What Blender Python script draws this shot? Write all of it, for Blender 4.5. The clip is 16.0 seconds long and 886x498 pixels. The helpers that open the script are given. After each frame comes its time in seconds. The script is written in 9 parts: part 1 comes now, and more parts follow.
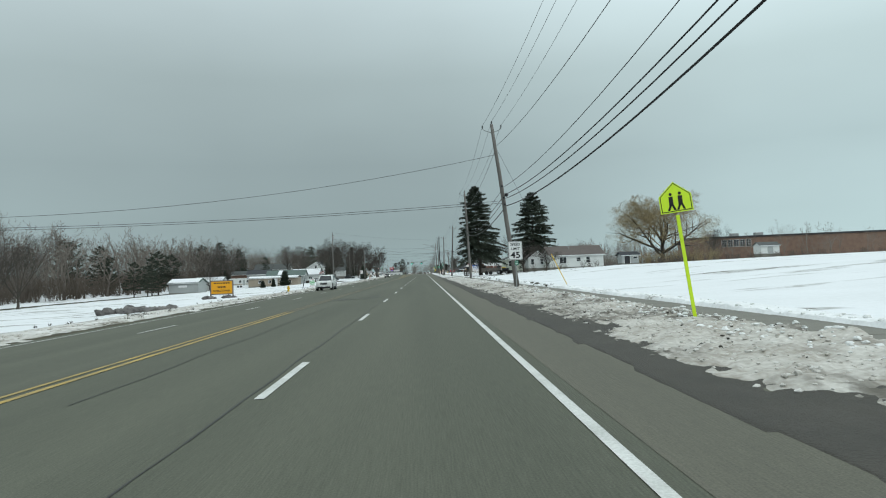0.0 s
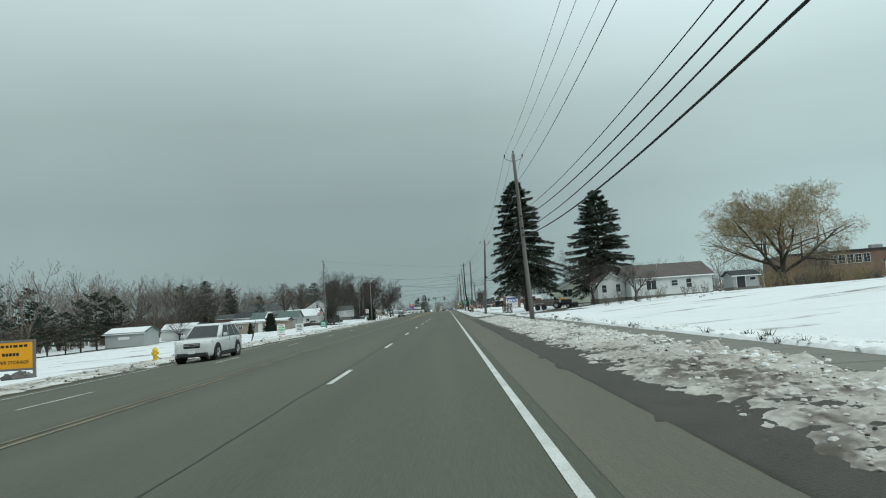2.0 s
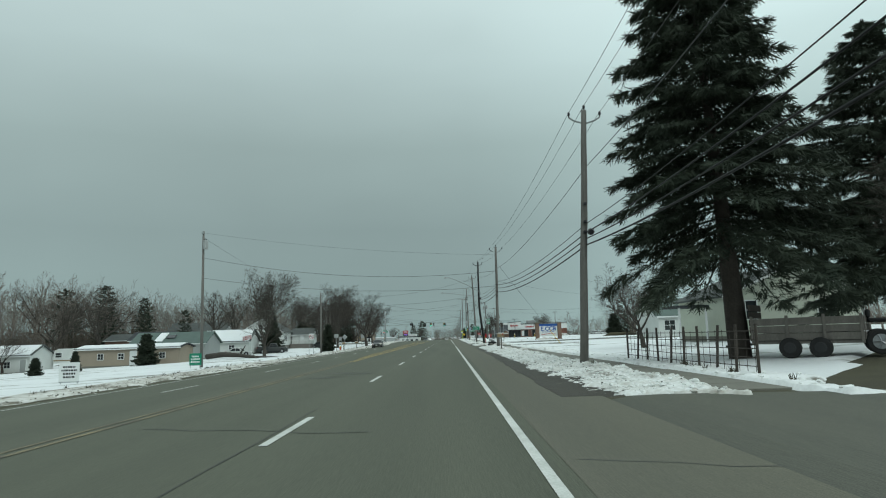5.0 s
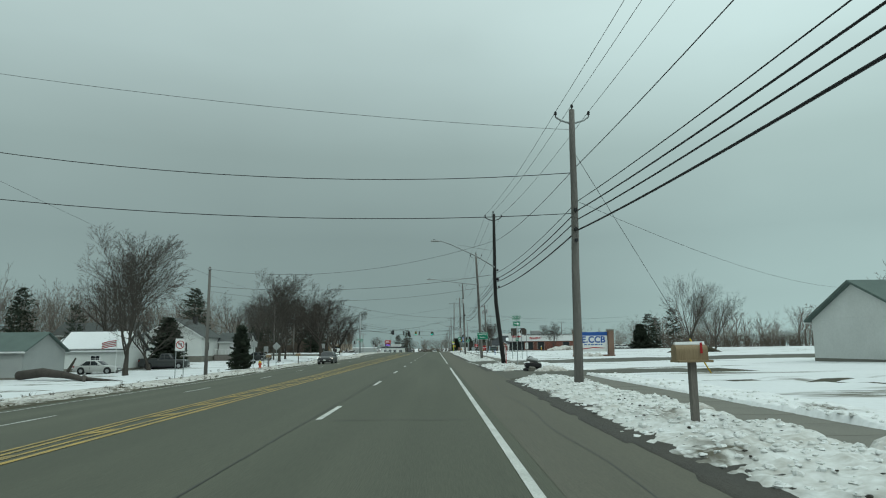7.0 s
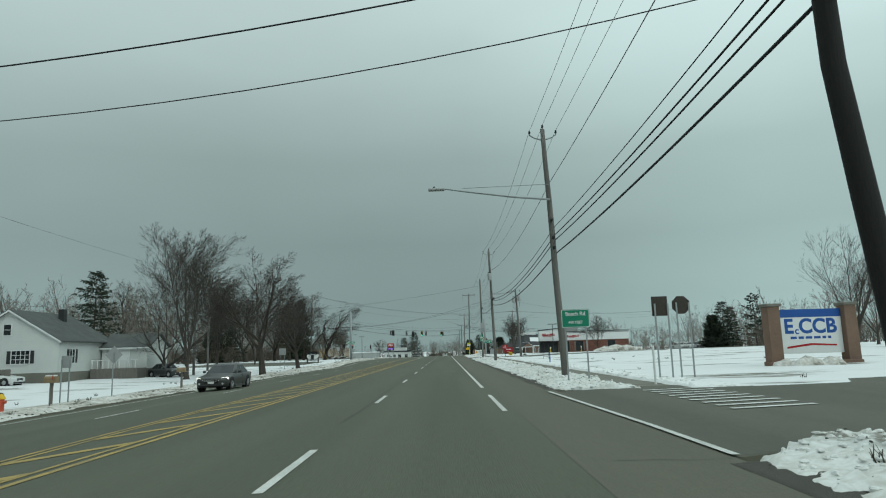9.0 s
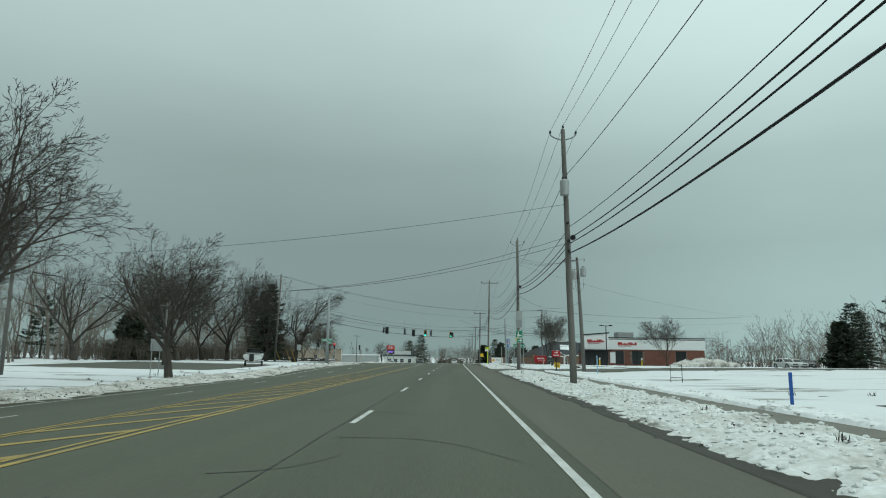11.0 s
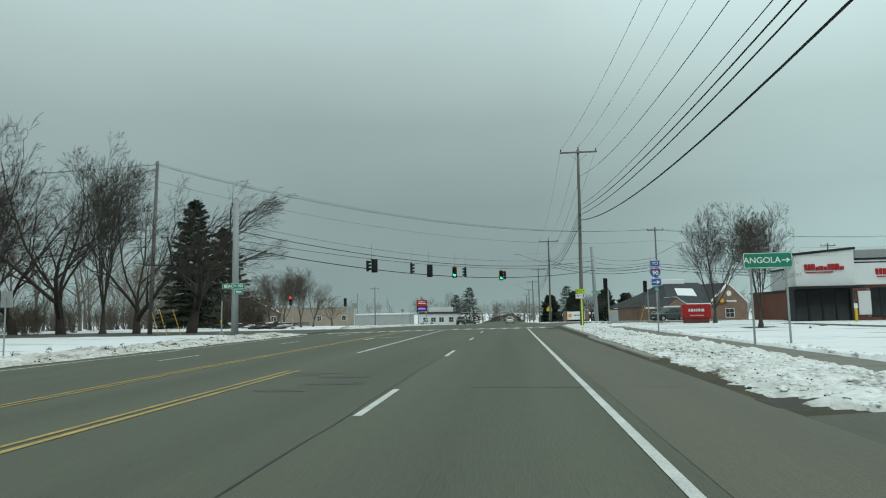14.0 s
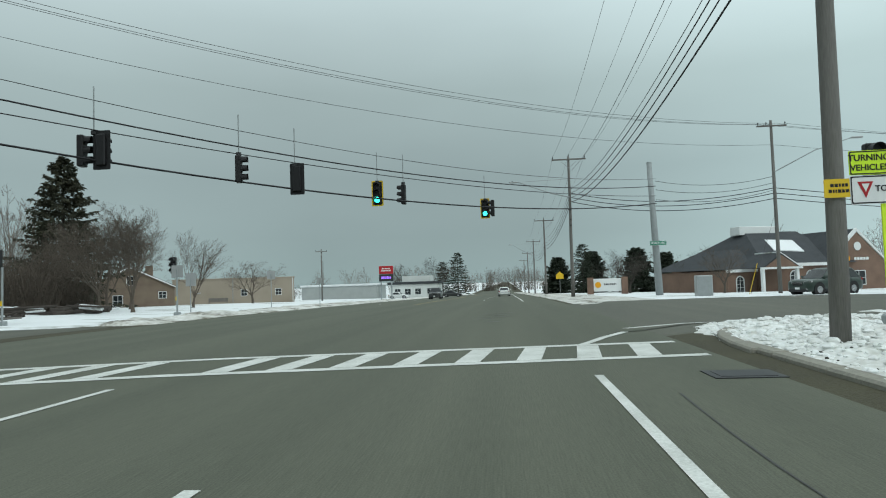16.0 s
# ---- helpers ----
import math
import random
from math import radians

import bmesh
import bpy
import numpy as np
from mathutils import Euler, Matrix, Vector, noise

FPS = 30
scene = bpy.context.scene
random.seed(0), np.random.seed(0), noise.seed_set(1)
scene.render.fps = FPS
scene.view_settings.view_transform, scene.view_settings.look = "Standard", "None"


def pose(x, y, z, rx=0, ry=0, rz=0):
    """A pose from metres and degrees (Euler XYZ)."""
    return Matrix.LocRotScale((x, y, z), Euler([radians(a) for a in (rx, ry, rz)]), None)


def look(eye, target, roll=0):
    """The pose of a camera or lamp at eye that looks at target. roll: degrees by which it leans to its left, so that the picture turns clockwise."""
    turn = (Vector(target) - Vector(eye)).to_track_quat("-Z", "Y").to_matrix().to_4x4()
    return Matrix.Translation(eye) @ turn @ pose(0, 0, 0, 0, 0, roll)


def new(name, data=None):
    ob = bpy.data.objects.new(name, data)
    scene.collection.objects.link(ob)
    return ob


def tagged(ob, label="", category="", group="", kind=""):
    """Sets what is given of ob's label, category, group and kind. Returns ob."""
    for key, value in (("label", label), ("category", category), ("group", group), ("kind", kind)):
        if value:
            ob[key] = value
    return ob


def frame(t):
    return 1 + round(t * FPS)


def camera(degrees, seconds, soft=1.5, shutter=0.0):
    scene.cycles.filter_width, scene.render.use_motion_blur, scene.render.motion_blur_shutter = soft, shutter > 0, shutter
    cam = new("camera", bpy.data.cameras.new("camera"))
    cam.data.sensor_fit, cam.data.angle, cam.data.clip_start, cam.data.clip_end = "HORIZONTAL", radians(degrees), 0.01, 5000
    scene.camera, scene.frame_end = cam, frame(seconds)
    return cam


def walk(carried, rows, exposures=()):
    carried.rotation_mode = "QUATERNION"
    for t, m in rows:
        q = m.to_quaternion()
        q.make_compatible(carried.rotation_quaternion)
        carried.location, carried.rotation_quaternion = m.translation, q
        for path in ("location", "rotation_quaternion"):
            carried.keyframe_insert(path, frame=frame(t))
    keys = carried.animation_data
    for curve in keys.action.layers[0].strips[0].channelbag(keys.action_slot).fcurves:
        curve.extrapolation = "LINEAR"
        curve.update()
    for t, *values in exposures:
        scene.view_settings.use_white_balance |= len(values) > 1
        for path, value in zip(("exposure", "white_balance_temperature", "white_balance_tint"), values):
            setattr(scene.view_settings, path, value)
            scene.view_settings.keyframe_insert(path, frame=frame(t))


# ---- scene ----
cam = camera(68.0, 16.0, soft=1.1)
PATH = [
    (0.0, pose(-0.22, 0.29, 1.398, 91.87, 0, -1.77) @ pose(0, 0, 0, 0, 0, -2.07)),
    (0.5, pose(-0.08, 11.03, 1.327, 92.03, 0, -2.83) @ pose(0, 0, 0, 0, 0, -3.70)),
    (1.0, pose(-0.00, 21.42, 1.353, 93.83, 0, -1.61) @ pose(0, 0, 0, 0, 0, -2.73)),
    (1.5, pose(0.23, 31.81, 1.326, 94.30, 0, -0.21) @ pose(0, 0, 0, 0, 0, -4.06)),
    (2.0, pose(0.33, 42.35, 1.374, 95.12, 0, 0.07) @ pose(0, 0, 0, 0, 0, -3.84)),
    (2.5, pose(0.32, 52.91, 1.315, 95.18, 0, 0.48) @ pose(0, 0, 0, 0, 0, -3.03)),
    (3.0, pose(0.23, 63.70, 1.327, 95.68, 0, 0.12) @ pose(0, 0, 0, 0, 0, -2.93)),
    (3.5, pose(0.24, 74.65, 1.320, 96.16, 0, 0.00) @ pose(0, 0, 0, 0, 0, -2.14)),
    (4.0, pose(0.25, 85.39, 1.375, 96.62, 0, 0.26) @ pose(0, 0, 0, 0, 0, -3.18)),
    (4.5, pose(0.28, 96.07, 1.324, 97.13, 0, 0.53) @ pose(0, 0, 0, 0, 0, -2.32)),
    (7.0, pose(0.23, 149.65, 1.421, 98.50, 0, -0.69) @ pose(0, 0, 0, 0, 0, -0.61)),
    (7.5, pose(0.15, 160.30, 1.366, 98.61, 0, 1.11) @ pose(0, 0, 0, 0, 0, -2.77)),
    (8.0, pose(0.02, 170.86, 1.451, 97.74, 0, 0.16) @ pose(0, 0, 0, 0, 0, -1.74)),
    (8.5, pose(-0.04, 181.35, 1.394, 98.35, 0, -0.70) @ pose(0, 0, 0, 0, 0, -1.15)),
    (9.0, pose(-0.13, 191.93, 1.429, 98.77, 0, -0.03) @ pose(0, 0, 0, 0, 0, -1.71)),
    (11.5, pose(-0.15, 244.28, 1.298, 99.31, 0, 1.29) @ pose(0, 0, 0, 0, 0, 0.99)),
    (12.0, pose(-0.15, 254.88, 1.328, 97.01, 0, 0.74) @ pose(0, 0, 0, 0, 0, -0.12)),
    (12.5, pose(-0.16, 265.50, 1.276, 96.63, 0, 0.29) @ pose(0, 0, 0, 0, 0, -1.09)),
    (13.0, pose(-0.13, 276.33, 1.333, 97.18, 0, 1.22) @ pose(0, 0, 0, 0, 0, -0.65)),
    (13.5, pose(-0.10, 287.01, 1.224, 95.49, 0, 2.24) @ pose(0, 0, 0, 0, 0, 0.78)),
    (14.0, pose(-0.07, 297.93, 1.336, 95.61, 0, 5.80) @ pose(0, 0, 0, 0, 0, -1.17)),
    (14.5, pose(-0.07, 308.66, 1.223, 93.13, 0, 6.33) @ pose(0, 0, 0, 0, 0, -3.38)),
    (15.0, pose(-0.08, 319.87, 1.337, 92.08, 0, 4.98) @ pose(0, 0, 0, 0, 0, -2.73)),
    (15.5, pose(-0.09, 330.62, 1.242, 94.00, 0, 4.45) @ pose(0, 0, 0, 0, 0, -2.37)),
    (16.0, pose(-0.01, 341.27, 1.336, 92.95, 0, 5.42) @ pose(0, 0, 0, 0, 0, -1.88)),
]
walk(cam, PATH, [(0, 0.12, 6500, 18), (2, 0.03, 6500, 14), (4.6, -0.05, 6500, 11), (7, -0.2, 6500, 8), (9.2, -0.2, 6500, 8), (12.5, -0.15, 6500, 7), (14, -0.05, 6500, 10), (15.5, 0.08, 6500, 17), (16, 0.08, 6500, 15)])
SPEED = 21.3
LANE = 3.35
EDGE = 1.2            # white edge line on the driver's right
DASH = EDGE - LANE    # broken line between the two lanes
YELLOW = DASH - LANE  # right-hand yellow line


# ---- world, sun ----
def build_sky():
    w = bpy.data.worlds.new("overcast_sky")
    scene.world = w
    w.use_nodes = True
    nt = w.node_tree
    nt.nodes.clear()
    out = nt.nodes.new("ShaderNodeOutputWorld")
    bg = nt.nodes.new("ShaderNodeBackground")
    sky = nt.nodes.new("ShaderNodeTexSky")
    sky.sky_type = 'NISHITA'
    sky.sun_disc = False
    sky.sun_elevation = radians(38)
    sky.sun_rotation = radians(150)
    sky.dust_density = 4.0
    tint = nt.nodes.new("ShaderNodeHueSaturation")
    tint.inputs["Saturation"].default_value = 0.15
    tint.inputs["Value"].default_value = 0.10
    nt.links.new(sky.outputs[0], tint.inputs["Color"])
    co = nt.nodes.new("ShaderNodeTexCoord")
    sep = nt.nodes.new("ShaderNodeSeparateXYZ")
    nt.links.new(co.outputs["Generated"], sep.inputs[0])
    ramp = nt.nodes.new("ShaderNodeValToRGB")
    el = ramp.color_ramp.elements
    el[0].position, el[0].color = 0.0, (0.285, 0.400, 0.390, 1)
    el[1].position, el[1].color = 1.0, (1.06, 1.27, 1.26, 1)
    for p, c in ((0.07, (0.247, 0.346, 0.340, 1)), (0.16, (0.238, 0.332, 0.327, 1)), (0.28, (0.318, 0.430, 0.420, 1)), (0.40, (0.500, 0.650, 0.645, 1))):
        e = el.new(p)
        e.color = c
    nt.links.new(sep.outputs["Z"], ramp.inputs[0])
    mp = nt.nodes.new("ShaderNodeMapping")
    mp.inputs["Scale"].default_value = (1.6, 1.6, 4.5)
    nt.links.new(co.outputs["Generated"], mp.inputs[0])
    nz = nt.nodes.new("ShaderNodeTexNoise")
    nz.inputs["Scale"].default_value = 1.3
    nz.inputs["Detail"].default_value = 4.0
    nt.links.new(mp.outputs[0], nz.inputs["Vector"])
    mr = nt.nodes.new("ShaderNodeMapRange")
    mr.inputs["From Min"].default_value, mr.inputs["From Max"].default_value = 0.25, 0.75
    mr.inputs["To Min"].default_value, mr.inputs["To Max"].default_value = 0.94, 1.06
    nt.links.new(nz.outputs[0], mr.inputs[0])
    # the cloud is thinner, and brighter, to both sides of the road and most of all on the right, low down
    az = nt.nodes.new("ShaderNodeMapRange")
    az.inputs["From Min"].default_value, az.inputs["From Max"].default_value = -1.0, 1.0
    nt.links.new(sep.outputs["X"], az.inputs[0])
    tones = []
    for stops in (((0.0, 1.2), (0.245, 1.2), (0.295, 1.11), (0.36, 1.02), (0.43, 1.03), (0.52, 1.08), (0.59, 1.28), (0.66, 1.50), (0.72, 1.72), (0.80, 1.85), (1.0, 1.85)),
                  ((0.0, 1.02), (0.245, 1.02), (0.36, 0.99), (0.43, 1.00), (0.52, 1.08), (0.59, 1.22), (0.72, 1.45), (1.0, 1.5))):
        rp = nt.nodes.new("ShaderNodeValToRGB")
        e0 = rp.color_ramp.elements
        e0[0].position, e0[0].color = stops[0][0], (stops[0][1],) * 3 + (1,)
        e0[1].position, e0[1].color = stops[-1][0], (stops[-1][1],) * 3 + (1,)
        for p, c in stops[1:-1]:
            e0.new(p).color = (c, c, c, 1)
        nt.links.new(az.outputs[0], rp.inputs[0])
        tones.append(rp)
    high = nt.nodes.new("ShaderNodeMapRange")
    high.inputs["From Min"].default_value, high.inputs["From Max"].default_value = 0.12, 0.38
    nt.links.new(sep.outputs["Z"], high.inputs[0])
    mx_ = nt.nodes.new("ShaderNodeMixRGB")
    nt.links.new(high.outputs[0], mx_.inputs[0])
    nt.links.new(tones[0].outputs[0], mx_.inputs[1])
    nt.links.new(tones[1].outputs[0], mx_.inputs[2])
    both = nt.nodes.new("ShaderNodeMath")
    both.operation = 'MULTIPLY'
    nt.links.new(mr.outputs[0], both.inputs[0])
    nt.links.new(mx_.outputs[0], both.inputs[1])
    mul = nt.nodes.new("ShaderNodeMixRGB")
    mul.blend_type = 'MULTIPLY'
    mul.inputs[0].default_value = 1.0
    nt.links.new(ramp.outputs[0], mul.inputs[1])
    nt.links.new(both.outputs[0], mul.inputs[2])
    mix = nt.nodes.new("ShaderNodeMixRGB")
    mix.inputs[0].default_value = 0.9
    nt.links.new(tint.outputs[0], mix.inputs[1])
    nt.links.new(mul.outputs[0], mix.inputs[2])
    nt.links.new(mix.outputs[0], bg.inputs["Color"])
    bg.inputs["Strength"].default_value = 1.0
    nt.links.new(bg.outputs[0], out.inputs[0])


build_sky()
sun = new("sun", bpy.data.lights.new("sun", 'SUN'))
sun.data.energy, sun.data.angle, sun.data.color = 0.6, radians(35), (0.91, 0.99, 0.96)
sun.matrix_world = look((60, -100, 120), (0, 0, 0))


# ---- materials ----
def mat(name, col, rough=0.8, col2=None, var=0.5, s1=0.8, s2=14.0, bump=0.15, metal=0.0, spec=0.3, stretch=(1, 1, 1), piece=0.0):
    """Two scales of noise between col and col2, with relief from the finer one."""
    m = bpy.data.materials.new(name)
    m.use_nodes = True
    nt = m.node_tree
    b = nt.nodes["Principled BSDF"]
    col2 = col2 or tuple(c * 0.72 for c in col)
    co = nt.nodes.new("ShaderNodeTexCoord")
    mp = nt.nodes.new("ShaderNodeMapping")
    mp.inputs["Scale"].default_value = stretch
    nt.links.new(co.outputs["Object"], mp.inputs[0])
    n1, n2 = nt.nodes.new("ShaderNodeTexNoise"), nt.nodes.new("ShaderNodeTexNoise")
    for n, s, d in ((n1, s1, 5), (n2, s2, 6)):
        n.inputs["Scale"].default_value, n.inputs["Detail"].default_value = s, d
        nt.links.new(mp.outputs[0], n.inputs["Vector"])
    ad = nt.nodes.new("ShaderNodeMath")
    ad.operation = 'MULTIPLY_ADD'
    ad.inputs[1].default_value = 0.5
    nt.links.new(n1.outputs[0], ad.inputs[0])
    half = nt.nodes.new("ShaderNodeMath")
    half.operation = 'MULTIPLY'
    half.inputs[1].default_value = 0.5
    nt.links.new(n2.outputs[0], half.inputs[0])
    nt.links.new(half.outputs[0], ad.inputs[2])
    mr = nt.nodes.new("ShaderNodeMapRange")
    mr.inputs["From Min"].default_value, mr.inputs["From Max"].default_value = 0.5 - 0.22, 0.5 + 0.22
    mr.inputs["To Min"].default_value, mr.inputs["To Max"].default_value = 0.5 - var, 0.5 + var
    nt.links.new(ad.outputs[0], mr.inputs[0])
    mx = nt.nodes.new("ShaderNodeMixRGB")
    mx.inputs[1].default_value, mx.inputs[2].default_value = (*col, 1), (*col2, 1)
    nt.links.new(mr.outputs[0], mx.inputs[0])
    last = mx.outputs[0]
    if piece:
        oi = nt.nodes.new("ShaderNodeObjectInfo")
        pr = nt.nodes.new("ShaderNodeMapRange")
        pr.inputs["To Min"].default_value, pr.inputs["To Max"].default_value = 1 - piece, 1 + piece
        nt.links.new(oi.outputs["Random"], pr.inputs[0])
        mu = nt.nodes.new("ShaderNodeMixRGB")
        mu.blend_type = 'MULTIPLY'
        mu.inputs[0].default_value = 1
        nt.links.new(last, mu.inputs[1])
        nt.links.new(pr.outputs[0], mu.inputs[2])
        last = mu.outputs[0]
    nt.links.new(last, b.inputs["Base Color"])
    b.inputs["Roughness"].default_value, b.inputs["Metallic"].default_value = rough, metal
    b.inputs["Specular IOR Level"].default_value = spec
    if bump:
        bp = nt.nodes.new("ShaderNodeBump")
        bp.inputs["Strength"].default_value, bp.inputs["Distance"].default_value = bump, 0.02
        nt.links.new(n2.outputs[0], bp.inputs["Height"])
        nt.links.new(bp.outputs[0], b.inputs["Normal"])
    return m


def lamp_mat(name, col, strength):
    m = bpy.data.materials.new(name)
    m.use_nodes = True
    b = m.node_tree.nodes["Principled BSDF"]
    b.inputs["Base Color"].default_value = (*col, 1)
    b.inputs["Emission Color"].default_value = (*col, 1)
    b.inputs["Emission Strength"].default_value = strength
    return m


def asphalt_mat(name, col, col2):
    """Worn asphalt: long wheel-track streaks, fine aggregate, sealed cracks."""
    m = mat(name, col, 0.85, col2, 0.6, 0.75, 70.0, 0.3, stretch=(1, 0.035, 1))
    nt = m.node_tree
    b = nt.nodes["Principled BSDF"]
    src = b.inputs["Base Color"].links[0].from_socket
    co = nt.nodes.new("ShaderNodeTexCoord")
    nz = nt.nodes.new("ShaderNodeTexNoise")
    nz.inputs["Scale"].default_value, nz.inputs["Detail"].default_value = 60, 3
    nt.links.new(co.outputs["Object"], nz.inputs["Vector"])
    mr = nt.nodes.new("ShaderNodeMapRange")
    mr.inputs["From Min"].default_value, mr.inputs["From Max"].default_value = 0.3, 0.7
    mr.inputs["To Min"].default_value, mr.inputs["To Max"].default_value = 0.8, 1.2
    nt.links.new(nz.outputs[0], mr.inputs[0])
    mu = nt.nodes.new("ShaderNodeMixRGB")
    mu.blend_type = 'MULTIPLY'
    mu.inputs[0].default_value = 1
    nt.links.new(src, mu.inputs[1])
    nt.links.new(mr.outputs[0], mu.inputs[2])
    nt.links.new(mu.outputs[0], b.inputs["Base Color"])
    return m


M_ASPHALT = asphalt_mat("worn_asphalt", (0.064, 0.069, 0.051), (0.108, 0.112, 0.083))
M_ASPHALT_OLD = asphalt_mat("old_asphalt", (0.070, 0.073, 0.060), (0.115, 0.113, 0.09))
M_SHOULDER = asphalt_mat("salted_shoulder", (0.125, 0.120, 0.091), (0.092, 0.091, 0.071))
M_SEAL = mat("crack_sealant", (0.045, 0.046, 0.042), 0.6, s2=30)
M_SMEAR = mat("oily_smear", (0.042, 0.043, 0.036), 0.55, (0.06, 0.062, 0.05), 0.6, 2, 30, 0.2)
M_PAINT_W = mat("road_paint_white", (0.66, 0.67, 0.64), 0.75, (0.36, 0.37, 0.34), 0.6, 1.5, 40)
M_PAINT_WORN = mat("road_paint_worn", (0.24, 0.20, 0.115), 0.8, (0.075, 0.071, 0.062), 0.95, 0.9, 26)
M_PAINT_Y = mat("road_paint_yellow", (0.46, 0.32, 0.085), 0.75, (0.20, 0.165, 0.085), 0.8, 1.4, 26)
M_SNOW = mat("snow", (0.73, 0.75, 0.76), 0.65, (0.62, 0.64, 0.64), 0.5, 0.25, 6, 0.35)
def streaked(m, grass, scale, stretch, lo, hi):
    """Thin places where dry grass shows through the snow."""
    nt = m.node_tree
    b = nt.nodes["Principled BSDF"]
    src = b.inputs["Base Color"].links[0].from_socket
    co = nt.nodes.new("ShaderNodeTexCoord")
    mp = nt.nodes.new("ShaderNodeMapping")
    mp.inputs["Scale"].default_value = stretch
    nt.links.new(co.outputs["Object"], mp.inputs[0])
    fac = None
    for sc, dt in ((scale, 6), (scale * 9, 4)):
        nz_ = nt.nodes.new("ShaderNodeTexNoise")
        nz_.inputs["Scale"].default_value, nz_.inputs["Detail"].default_value = sc, dt
        nt.links.new(mp.outputs[0], nz_.inputs["Vector"])
        mr = nt.nodes.new("ShaderNodeMapRange")
        mr.inputs["From Min"].default_value, mr.inputs["From Max"].default_value = (lo, hi) if fac is None else (0.35, 0.55)
        nt.links.new(nz_.outputs[0], mr.inputs[0])
        if fac is None:
            fac = mr.outputs[0]
        else:
            mu = nt.nodes.new("ShaderNodeMath")
            mu.operation = 'MULTIPLY'
            nt.links.new(fac, mu.inputs[0])
            nt.links.new(mr.outputs[0], mu.inputs[1])
            fac = mu.outputs[0]
    mx = nt.nodes.new("ShaderNodeMixRGB")
    mx.inputs[2].default_value = (*grass, 1)
    nt.links.new(fac, mx.inputs[0])
    nt.links.new(src, mx.inputs[1])
    nt.links.new(mx.outputs[0], b.inputs["Base Color"])
    return m


streaked(M_SNOW, (0.10, 0.092, 0.06), 0.35, (0.35, 1.0, 1.0), 0.57, 0.66)
M_SNOW_DIRTY = mat("ploughed_dirty_snow", (0.68, 0.68, 0.66), 0.8, (0.30, 0.28, 0.235), 0.7, 1.1, 7, 0.8)
streaked(M_SNOW_DIRTY, (0.10, 0.088, 0.06), 0.7, (1.0, 0.45, 1.0), 0.52, 0.64)
M_SNOW_MUDDY = mat("brown_slush", (0.56, 0.545, 0.50), 0.7, (0.25, 0.225, 0.185), 0.75, 0.8, 9, 0.9)
streaked(M_SNOW_MUDDY, (0.085, 0.074, 0.055), 0.55, (1.0, 0.5, 1.0), 0.47, 0.60)
M_SNOW_GREY = mat("grey_ploughed_snow", (0.76, 0.78, 0.77), 0.8, (0.42, 0.41, 0.37), 0.66, 1.1, 7, 0.8)
streaked(M_SNOW_GREY, (0.10, 0.09, 0.062), 0.7, (1.0, 0.4, 1.0), 0.56, 0.68)
M_SNOW_EDGE = mat("shovelled_snow", (0.80, 0.82, 0.82), 0.75, (0.60, 0.61, 0.60), 0.6, 0.9, 10, 0.6)
streaked(M_SNOW_EDGE, (0.11, 0.10, 0.07), 0.8, (1.0, 0.5, 1.0), 0.62, 0.72)
M_CLUMP_MUDDY = mat("muddy_snow_lumps", (0.64, 0.63, 0.60), 0.75, (0.36, 0.335, 0.29), 0.7, 1.2, 12, 0.6)
M_SNOW_CLUMP = mat("broken_snow", (0.80, 0.82, 0.82), 0.75, (0.55, 0.55, 0.52), 0.6, 0.9, 12, 0.6)
M_GRASS = mat("winter_grass", (0.075, 0.070, 0.040), 0.95, (0.042, 0.038, 0.027), 0.6, 0.7, 25, 0.8)
M_GRAVEL = mat("muddy_gravel", (0.062, 0.056, 0.044), 0.7, (0.034, 0.031, 0.025), 0.6, 0.9, 45, 0.9)
M_CONCRETE = mat("damp_concrete", (0.20, 0.195, 0.165), 0.85, (0.12, 0.118, 0.10), 0.6, 0.6, 30, 0.3)
M_KERB = mat("kerb_concrete", (0.30, 0.285, 0.24), 0.85, (0.17, 0.165, 0.14), 0.6, 1.0, 25, 0.3)
M_POLE = mat("weathered_pole_wood", (0.19, 0.182, 0.168), 0.85, (0.10, 0.095, 0.087), 0.6, 1.2, 18, 0.5, stretch=(4, 4, 0.25))
M_POLE_DARK = mat("creosoted_pole_wood", (0.022, 0.021, 0.020), 0.8, (0.012, 0.012, 0.011), 0.6, 1.2, 18, 0.5, stretch=(4, 4, 0.25))
M_STEEL = mat("galvanised_steel", (0.33, 0.36, 0.36), 0.6, (0.24, 0.26, 0.26), 0.5, 3, 30, 0.05, metal=0.25)
M_STEEL_SIGN = mat("sign_back_aluminium", (0.40, 0.42, 0.41), 0.5, (0.32, 0.33, 0.33), 0.4, 2, 20, 0.02, metal=0.5)
M_CABLE = mat("black_cable", (0.018, 0.018, 0.02), 0.6, s2=20, bump=0)
M_WIRE = mat("weathered_wire", (0.06, 0.062, 0.065), 0.5, s2=20, bump=0)
M_BARK = mat("grey_bark", (0.085, 0.075, 0.064), 0.95, (0.045, 0.040, 0.034), 0.6, 2, 18, 0.8)
M_BARK_DARK = mat("dark_bark", (0.075, 0.064, 0.055), 0.95, (0.04, 0.034, 0.029), 0.6, 2, 18, 0.8)
M_WILLOW = mat("willow_twig", (0.33, 0.26, 0.14), 0.9, (0.19, 0.15, 0.09), 0.5, 1, 12, 0.2)
M_WOODS = mat("far_grey_twigs", (0.20, 0.175, 0.15), 0.95, (0.115, 0.10, 0.086), 0.6, 0.3, 10, 0.3)
